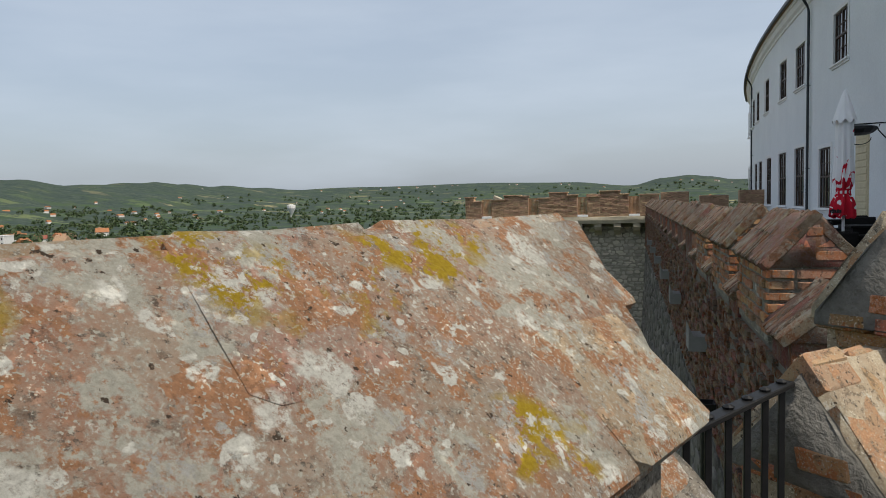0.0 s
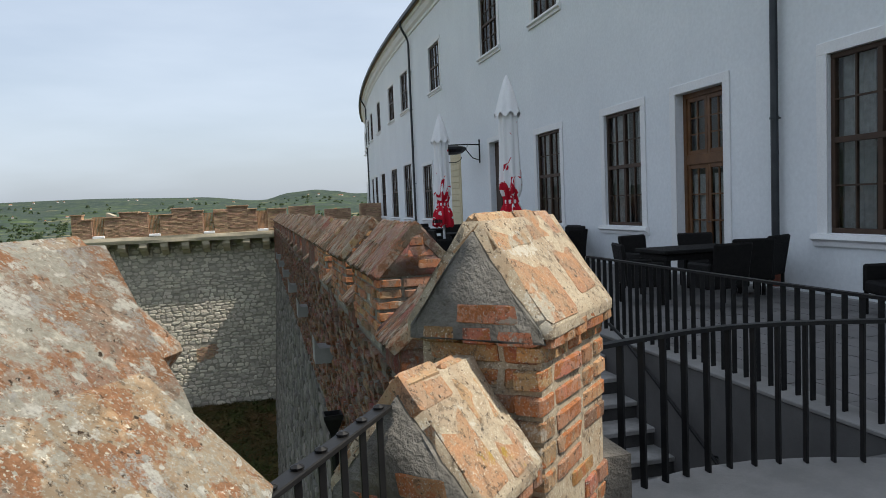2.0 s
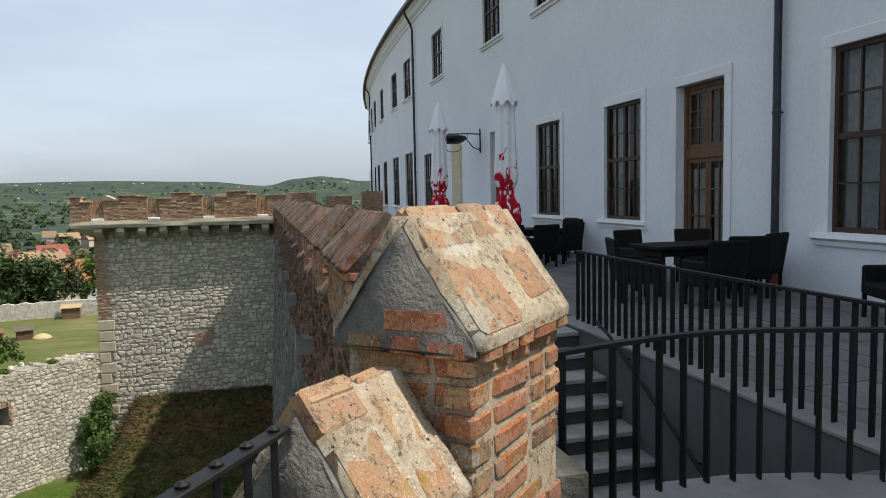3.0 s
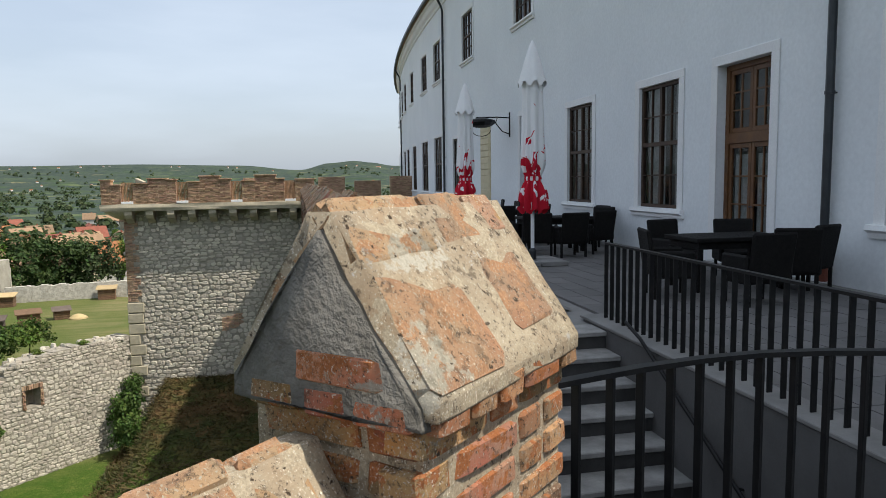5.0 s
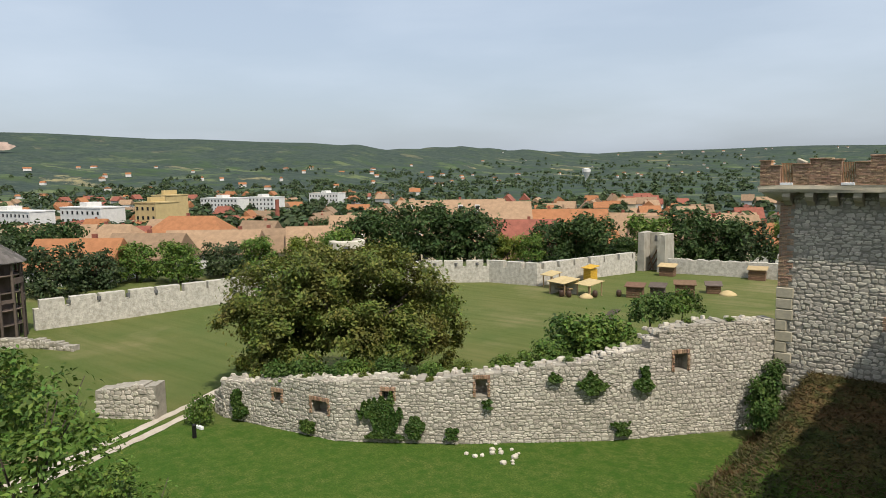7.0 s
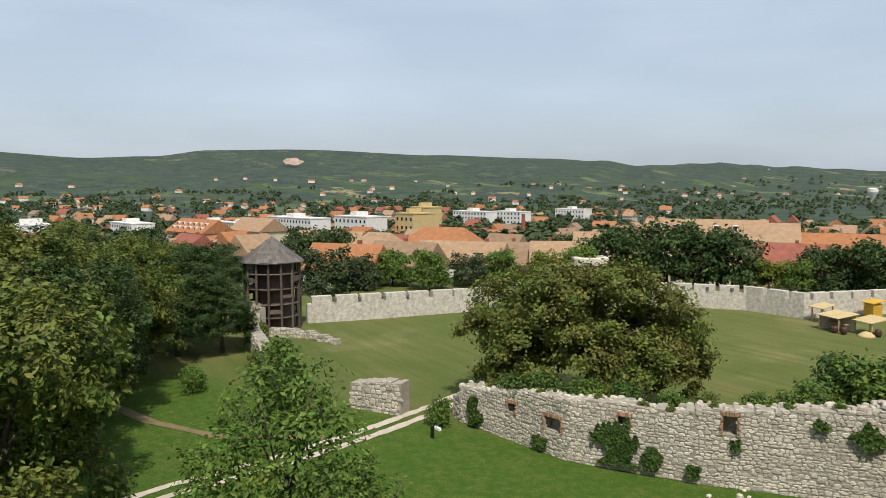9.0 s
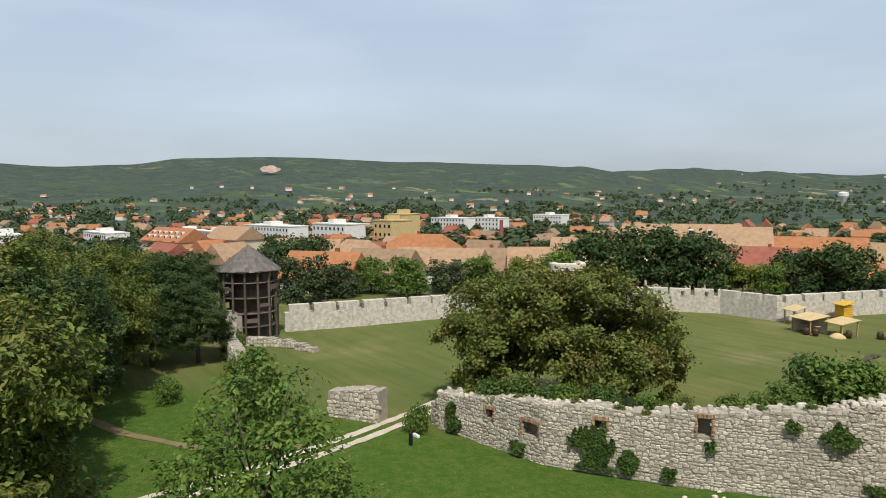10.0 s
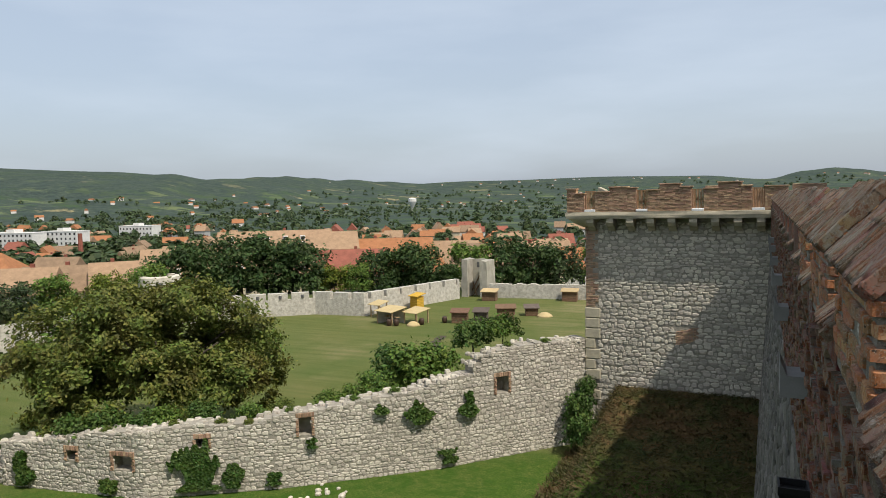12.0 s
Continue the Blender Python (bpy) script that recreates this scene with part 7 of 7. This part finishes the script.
# scattered cottages on the far slopes
fw_v, fw_f, fr_v, fr_f = [], [], [], []
for i in range(150):
    az = rnd.uniform(-100, 8)
    k = soft((az + 50) / 28)
    dist = (980 + 1500 * k) * rnd.uniform(0.85, 1.85)
    x, y = polar(az, min(dist, 4000))
    z = ground_height(x, y)
    w, h, a = rnd.uniform(3.5, 7), rnd.uniform(3, 5), rnd.uniform(0, 3)
    u, v = Vector((math.cos(a), math.sin(a), 0)) * w, Vector((-math.sin(a), math.cos(a), 0)) * w * 0.7
    o = Vector((x, y, z))
    j = len(fw_v)
    fw_v += [o - u - v, o + u - v, o + u + v, o - u + v] + [q + Vector((0, 0, h)) for q in (o - u - v, o + u - v, o + u + v, o - u + v)]
    fw_f += [(j, j + 1, j + 5, j + 4), (j + 1, j + 2, j + 6, j + 5), (j + 2, j + 3, j + 7, j + 6), (j + 3, j, j + 4, j + 7)]
    j = len(fr_v)
    top = Vector((0, 0, h + 0.1))
    fr_v += [o - u * 1.1 - v * 1.1 + top, o + u * 1.1 - v * 1.1 + top, o + u * 1.1 + v * 1.1 + top, o - u * 1.1 + v * 1.1 + top, o - u * 1.1 + top * 1.7, o + u * 1.1 + top * 1.7]
    fr_f += [(j, j + 1, j + 5, j + 4), (j + 2, j + 3, j + 4, j + 5), (j + 1, j + 2, j + 5), (j + 3, j, j + 4)]
tagged(joined("far_cottage_walls", (fw_v, fw_f), M_WALLS[0], None, "white walls of scattered cottages on the far slopes"), category="houses")
tagged(joined("far_cottage_roofs", (fr_v, fr_f), M_ROOFS[0], None, "red roofs of scattered cottages on the far slopes"), category="roofs")
bm = bmesh.new()
x, y = polar(-27.0, 1500)
lathe(bm, [(2, ground_height(x, y)), (2, -18), (9, -4), (9, 2), (3, 4)], 12, Matrix.Translation((x, y, 0)))
tagged(part("water_tower", bm, M_WALLS[0]), "white water tower on the plain", "water tower")
# quarry scar on the hillside
bm = bmesh.new()
x, y = polar(-68.6, 2350)
zq = ground_height(x, y)
q = [(math.cos(a) * 24 * (1 + 0.45 * noise.noise(Vector((math.cos(a) * 1.7, math.sin(a) * 1.7, 4)))), math.sin(a) * 13 * (1 + 0.5 * noise.noise(Vector((math.sin(a) * 2, math.cos(a) * 2, 9))))) for a in [i * math.pi / 10 for i in range(20)]]
side = Vector((math.cos(radians(-68.6)), -math.sin(radians(-68.6)), 0))
face = Vector((-math.sin(radians(-68.6)), -math.cos(radians(-68.6)), 0))
c = bm.verts.new(Vector((x, y, zq + 14)) + face * 32)
ring = [bm.verts.new(Vector((x, y, zq + 14 + b * 0.9)) + side * a * 1.3 + face * (32 - b * 0.7)) for a, b in q]
for i in range(20):
    bm.faces.new((c, ring[i], ring[(i + 1) % 20]))
tagged(part("quarry_face", bm, simple("quarry_rock", (0.42, 0.31, 0.25), (0.26, 0.2, 0.16), 0.05, 0.95, fine=0.4)), "pale pink quarry scar on the wooded hill", "quarry", kind="structure")

# ---- town trees ----
TOWN = [tree_kind(51 + i, 9, 9.5, 0.2, mt, 3600, 0.3, 14) for i, mt in enumerate((M_LEAFD, M_LEAFD, M_FAR, M_LEAFL, M_LEAFY, M_FAR))]
row = [(-44.5, 118, 1.05, 0), (-42.2, 122, 1.2, 1), (-40.0, 120, 1.25, 0), (-37.6, 121, 1.25, 1), (-35.4, 118, 1.1, 0), (-33.0, 116, 0.62, 4), (-31.2, 116, 0.6, 3), (-29.6, 118, 0.9, 1), (-27.6, 120, 1.0, 0), (-26.0, 118, 1.0, 1), (-22.4, 116, 1.0, 3), (-19.6, 118, 1.05, 0), (-17.4, 118, 1.0, 1), (-15.6, 120, 0.95, 2), (-24.4, 112, 0.6, 1),
       (-66.2, 100, 0.9, 2), (-63.6, 104, 0.7, 2), (-61.0, 108, 0.7, 3), (-58.2, 104, 0.75, 3), (-55.0, 108, 0.7, 2), (-49, 112, 0.7, 4), (-52.5, 110, 0.7, 3), (-46.5, 110, 0.8, 3), (-67.5, 150, 1.3, 0), (-65.8, 152, 1.35, 1), (-69.2, 140, 1.1, 2), (-46.3, 135, 0.9, 0), (-12.5, 125, 0.9, 3), (-10.5, 118, 1.0, 0)]
for i, (az, d, s, k) in enumerate(row):
    x, y = polar(az, d)
    plant(TOWN[k], x, y, "dense dark green tree behind the outer wall" if k < 2 else "leafy green town tree", s, 43 * i, "town trees", z=ground_height(x, y) - 1.6 * s)
for i in range(230):
    az, d = rnd.uniform(-96, -2), 140 + 360 * rnd.random()
    if az > -46 and d < 190:
        d += 170
    x, y = polar(az, d)
    plant(TOWN[rnd.choice((0, 1, 2, 2, 3, 5, 5))], x, y, "leafy green town tree", rnd.uniform(0.42, 0.85), 31 * i, "town trees", z=ground_height(x, y) - 1.0, tall=rnd.uniform(0.85, 1.25))
for i in range(110):
    az, d = (rnd.uniform(-95, -48), rnd.uniform(128, 250)) if i < 65 else (rnd.uniform(-46, -8), rnd.uniform(165, 290))
    x, y = polar(az, d)
    plant(TOWN[rnd.choice((0, 2, 2, 3, 5, 4))], x, y, "small leafy garden tree between the houses", rnd.uniform(0.36, 0.6), 57 * i, "town trees", z=ground_height(x, y) - 0.6, tall=rnd.uniform(0.9, 1.3))
rng = np.random.RandomState(9)
N = 5200
fv, ff = [], []
for i in range(N):
    az = -104 + 116 * rng.rand()
    k = soft((az + 50) / 28)
    if i < 3600:
        d = 260 + (900 + 1500 * k) * rng.rand() ** 1.5
    else:
        d = (950 + 1500 * k) * (1 + 0.55 * rng.rand())
    x, y = polar(az, min(d, 4300))
    if i >= 2600 and noise.noise(Vector((x, y, 0)) * 0.006) < 0.0:
        continue
    z = ground_height(x, y)
    big = rng.uniform(2.2, 4.6) * (1 + d / 3000)
    n_l = 64 if d < 600 else 26
    c = rng.normal(size=(n_l, 3))
    c /= np.linalg.norm(c, axis=1)[:, None]
    c[:, 2] = np.abs(c[:, 2]) * 1.3
    for q in c:
        o = Vector((x, y, z + big * 0.5)) + Vector(q) * big * rng.uniform(0.65, 1.0)
        t = Vector(rng.normal(size=3)).normalized()
        nn = (Vector(q) + t * 0.5).normalized()
        b = nn.cross(t).normalized() * big * 0.36
        t2 = nn.cross(b).normalized() * big * 0.3
        j = len(fv)
        fv += [tuple(o - b), tuple(o - t2), tuple(o + b), tuple(o + t2)]
        ff.append((j, j + 1, j + 2, j + 3))
far_woods = joined("far_woods", (fv, ff), M_FAR, None, "hedges, gardens and woods of the plain and hills")
tagged(far_woods, category="woods")

# ---- terrace furniture ----


def wicker_chair():
    top = thing("wicker_chair", "black woven wicker armchair on the cafe terrace", "chair", "wicker chairs on the terrace")
    bm = bmesh.new()
    box(bm, (-0.27, -0.27, 0.28), (0.27, 0.27, 0.44), bevel=0.03)
    part("seat", bm, M_WICKER, top)
    bm = bmesh.new()
    vs = box(bm, (-0.29, 0.22, 0.3), (0.29, 0.28, 0.92), bevel=0.025)
    for v in vs:
        v.co.y += max(0, v.co.z - 0.4) * 0.18
        v.co.x *= 1 + max(0, v.co.z - 0.4) * 0.12
    part("backrest", bm, M_WICKER, top)
    for s in (-1, 1):
        bm = bmesh.new()
        box(bm, (s * 0.3 - 0.035, -0.26, 0.28), (s * 0.3 + 0.035, 0.26, 0.64), bevel=0.025)
        part("armrest", bm, M_WICKER, top)
        for q in (-1, 1):
            bm = bmesh.new()
            box(bm, (s * 0.27 - 0.022, q * 0.24 - 0.022, 0), (s * 0.27 + 0.022, q * 0.24 + 0.022, 0.29), bevel=0.004)
            part("leg", bm, M_WICKER, top)
    return top


def table(x, y, w, d):
    top = thing("terrace_table", "black wicker-sided table on the cafe terrace", "table", "tables on the terrace", m=Matrix.Translation((x, y, 0)))
    bm = bmesh.new()
    box(bm, (-w / 2, -d / 2, 0.7), (w / 2, d / 2, 0.76), bevel=0.01)
    part("tabletop", bm, M_WICKER, top)
    bm = bmesh.new()
    box(bm, (-w / 2 + 0.06, -d / 2 + 0.06, 0.6), (w / 2 - 0.06, d / 2 - 0.06, 0.7))
    part("apron", bm, M_WICKER, top)
    for sx in (-1, 1):
        for sy in (-1, 1):
            bm = bmesh.new()
            box(bm, (sx * (w / 2 - 0.09) - 0.04, sy * (d / 2 - 0.09) - 0.04, 0), (sx * (w / 2 - 0.09) + 0.04, sy * (d / 2 - 0.09) + 0.04, 0.61), bevel=0.006)
            part("leg", bm, M_WICKER, top)


chair = wicker_chair()
seats = [(5.55, 10.75, 75), (6.3, 9.95, 180), (7.2, 10.5, 160), (7.75, 10.9, 200), (6.55, 12.3, 10), (7.45, 12.0, -20), (6.1, 15.7, 185), (5.6, 16.0, 150), (6.9, 16.2, 200), (7.55, 17.6, -60), (7.8, 18.4, -80), (5.2, 17.2, 80), (6.3, 18.4, 5),
         (5.0, 20.2, 95), (5.9, 19.9, 180), (7.0, 20.4, 200), (7.3, 21.6, -70), (6.2, 22.4, 0), (5.2, 22.2, 40), (7.55, 8.2, 250), (5.4, 24.6, 90), (6.4, 24.4, 180), (7.2, 25.2, 260), (5.9, 26.6, 0), (4.9, 28.0, 60)]
for i, (x, y, a) in enumerate(seats):
    m = Matrix.Translation((x + 0.1, y - 0.25, 0)) @ pose(0, 0, 0, 0, 0, a)
    if i == 0:
        chair.matrix_basis = m
    else:
        copy_thing(chair, m)
for x, y, w, d in ((6.75, 11.25, 1.5, 0.9), (6.2, 17.0, 1.4, 0.9), (6.1, 21.2, 1.5, 0.9), (6.2, 25.5, 1.4, 0.9), (7.9, 7.2, 0.8, 0.8)):
    table(x + 0.1, y - 0.25, w, d)


def umbrella(x, y, h, turn, seed):
    """A tied-up market umbrella: pole, base slabs, hanging folds with a printed red hem, and a belt."""
    top = thing("closed_umbrella", "closed white cafe umbrella with red printed hem, slab base", "umbrella", "closed umbrellas on the terrace", m=Matrix.Translation((x, y, 0)) @ pose(0, 0, 0, 0, 0, turn))
    bm = bmesh.new()
    lathe(bm, [(0.035, 0.1), (0.035, h - 0.4)], 12)
    part("pole", bm, M_CANVAS, top)
    for sx in (-1, 1):
        for sy in (-1, 1):
            bm = bmesh.new()
            box(bm, (sx * 0.27 - 0.25, sy * 0.27 - 0.25, 0), (sx * 0.27 + 0.25, sy * 0.27 + 0.25, 0.09), bevel=0.012)
            part("base_slab", bm, M_CONCRETE, top)
    bm = bmesh.new()
    lathe(bm, [(0.07, 0.09), (0.07, 0.25), (0.045, 0.3)], 12)
    part("base_socket", bm, M_ZINC, top)
    z0, z1 = 1.0, h - 0.7

    def cloth(za, zb, rings, prof, folds, name, mat, label, deep=1.0):
        bm = bmesh.new()
        sides = 64
        rows = []
        for i in range(rings + 1):
            t = i / rings
            z = za + (zb - za) * t
            r = prof(t)
            row = []
            for j in range(sides):
                a = 2 * math.pi * j / sides
                f = 1 + deep * (0.26 * math.cos(folds * a + seed) + 0.1 * math.cos((folds + 3) * a + 2 * t + seed)) * (0.35 + 0.65 * (1 - t))
                row.append(bm.verts.new((r * f * math.cos(a), r * f * math.sin(a), z + (0.05 * math.cos(folds * a + 1) if i == 0 else 0))))
            rows.append(row)
        for p, q in zip(rows, rows[1:]):
            for j in range(sides):
                bm.faces.new((p[j], p[(j + 1) % sides], q[(j + 1) % sides], q[j]))
        return part(name, bm, mat, top, label, smooth=True)

    def prof(t):
        pinch = 0.13 * math.exp(-((t - 0.25) / 0.07) ** 2)
        return 0.25 - 0.06 * min(1, t * 1.8) - 0.02 * max(0, t - 0.5) - 0.7 * pinch
    canopy = cloth(z0, z1, 26, prof, 8, "canopy", M_PRINT, "white cloth with a torn-looking red print towards the hem")
    cloth(z1 - 0.1, h, 8, lambda t: 0.255 * (1 - t) ** 0.8 + 0.012, 8, "top_flap", M_CANVAS, "pointed white top flap", 0.12)
    bm = bmesh.new()
    zb = z0 + 0.25 * (z1 - z0)
    lathe(bm, [(0.13, zb - 0.04), (0.14, zb - 0.03), (0.14, zb + 0.03), (0.13, zb + 0.04)], 24)
    part("belt", bm, M_CANVAS, canopy)
    bm = bmesh.new()
    for k in range(5):
        box(bm, (-0.02 + 0.0, -0.16 + 0.065 * k, 0), (0.0, -0.115 + 0.065 * k, 0.1 if k % 2 else 0.085), Matrix.Translation((-0.3, 0, z0 + 0.1)) @ pose(0, 0, 0, 0, 0, 0))
    part("print_bars", bm, M_IRON, canopy, "dark bars of unreadable print")


def print_material():
    m, n, l, p = material("white_canvas_with_red_print", 0.85, 0, 0.2)
    tc = n.new("ShaderNodeTexCoord").outputs["Object"]
    sep = n.new("ShaderNodeSeparateXYZ")
    l.new(tc, sep.inputs[0])
    t = n.new("ShaderNodeTexNoise")
    t.inputs["Scale"].default_value, t.inputs["Detail"].default_value, t.inputs["Distortion"].default_value = 3.6, 2, 1.2
    l.new(tc, t.inputs["Vector"])
    hgt = n.new("ShaderNodeMapRange")
    hgt.inputs[1].default_value, hgt.inputs[2].default_value, hgt.inputs[3].default_value, hgt.inputs[4].default_value = 1.0, 2.8, 0.2, -0.11
    l.new(sep.outputs[2], hgt.inputs[0])
    add = n.new("ShaderNodeMath")
    l.new(t.outputs[0], add.inputs[0])
    l.new(hgt.outputs[0], add.inputs[1])
    edge = n.new("ShaderNodeMapRange")
    edge.inputs[1].default_value, edge.inputs[2].default_value = 0.555, 0.575
    l.new(add.outputs[0], edge.inputs[0])
    l.new(mix(n, l, edge.outputs[0], (0.82, 0.82, 0.82), (0.5, 0.012, 0.03)), p.inputs["Base Color"])
    return m


M_PRINT = print_material()
umbrella(5.1, 14.5, 4.14, 0, 0.4)
umbrella(5.23, 20.35, 4.16, 40, 1.9)

# ---- paving slabs of the terrace ----
bm = bmesh.new()
box(bm, (-0.5, -0.5, -1), (0.5, 0.5, 0), bevel=0.0)
slab = finish("paving_slab", bm, M_PAVER)
SL = 0.6
count = 0
far_slabs = ([], [])
for j in range(0, 52):
    for i in range(12):
        x0, y0 = 4.24 + SL * i * 0.56, 0.6 + SL * j
        if x0 + 0.33 > 8.55:
            continue
        if y0 < 4.2:
            continue
        x0 += 0.0
        cx, cy = x0 + 0.168, y0 + SL / 2
        if count < 300:
            ob = new("paving_slab", slab)
            ob.parent = floor
            ob.matrix_basis = Matrix.Translation((cx, cy, RUBBLE.uniform(-0.002, 0.002))) @ Matrix.Diagonal((0.325, SL - 0.012, 0.04, 1))
            count += 1
        else:
            k = len(far_slabs[0])
            for dx, dy in ((-0.1625, -0.294), (0.1625, -0.294), (0.1625, 0.294), (-0.1625, 0.294)):
                far_slabs[0].append(Vector((cx + dx, cy + dy, RUBBLE.uniform(-0.002, 0.002))))
            far_slabs[1].append((k, k + 1, k + 2, k + 3))
for j in range(0, 34):
    for i in range(4):
        k = len(far_slabs[0])
        x0, y0 = 1.65 + 0.6 * i, 9.95 + 0.6 * j
        for dx, dy in ((0, 0), (0.59, 0), (0.59, 0.59), (0, 0.59)):
            far_slabs[0].append(Vector((x0 + dx, y0 + dy, RUBBLE.uniform(-0.002, 0.002))))
        far_slabs[1].append((k, k + 1, k + 2, k + 3))
joined("paving_slabs", far_slabs, M_PAVER, floor)
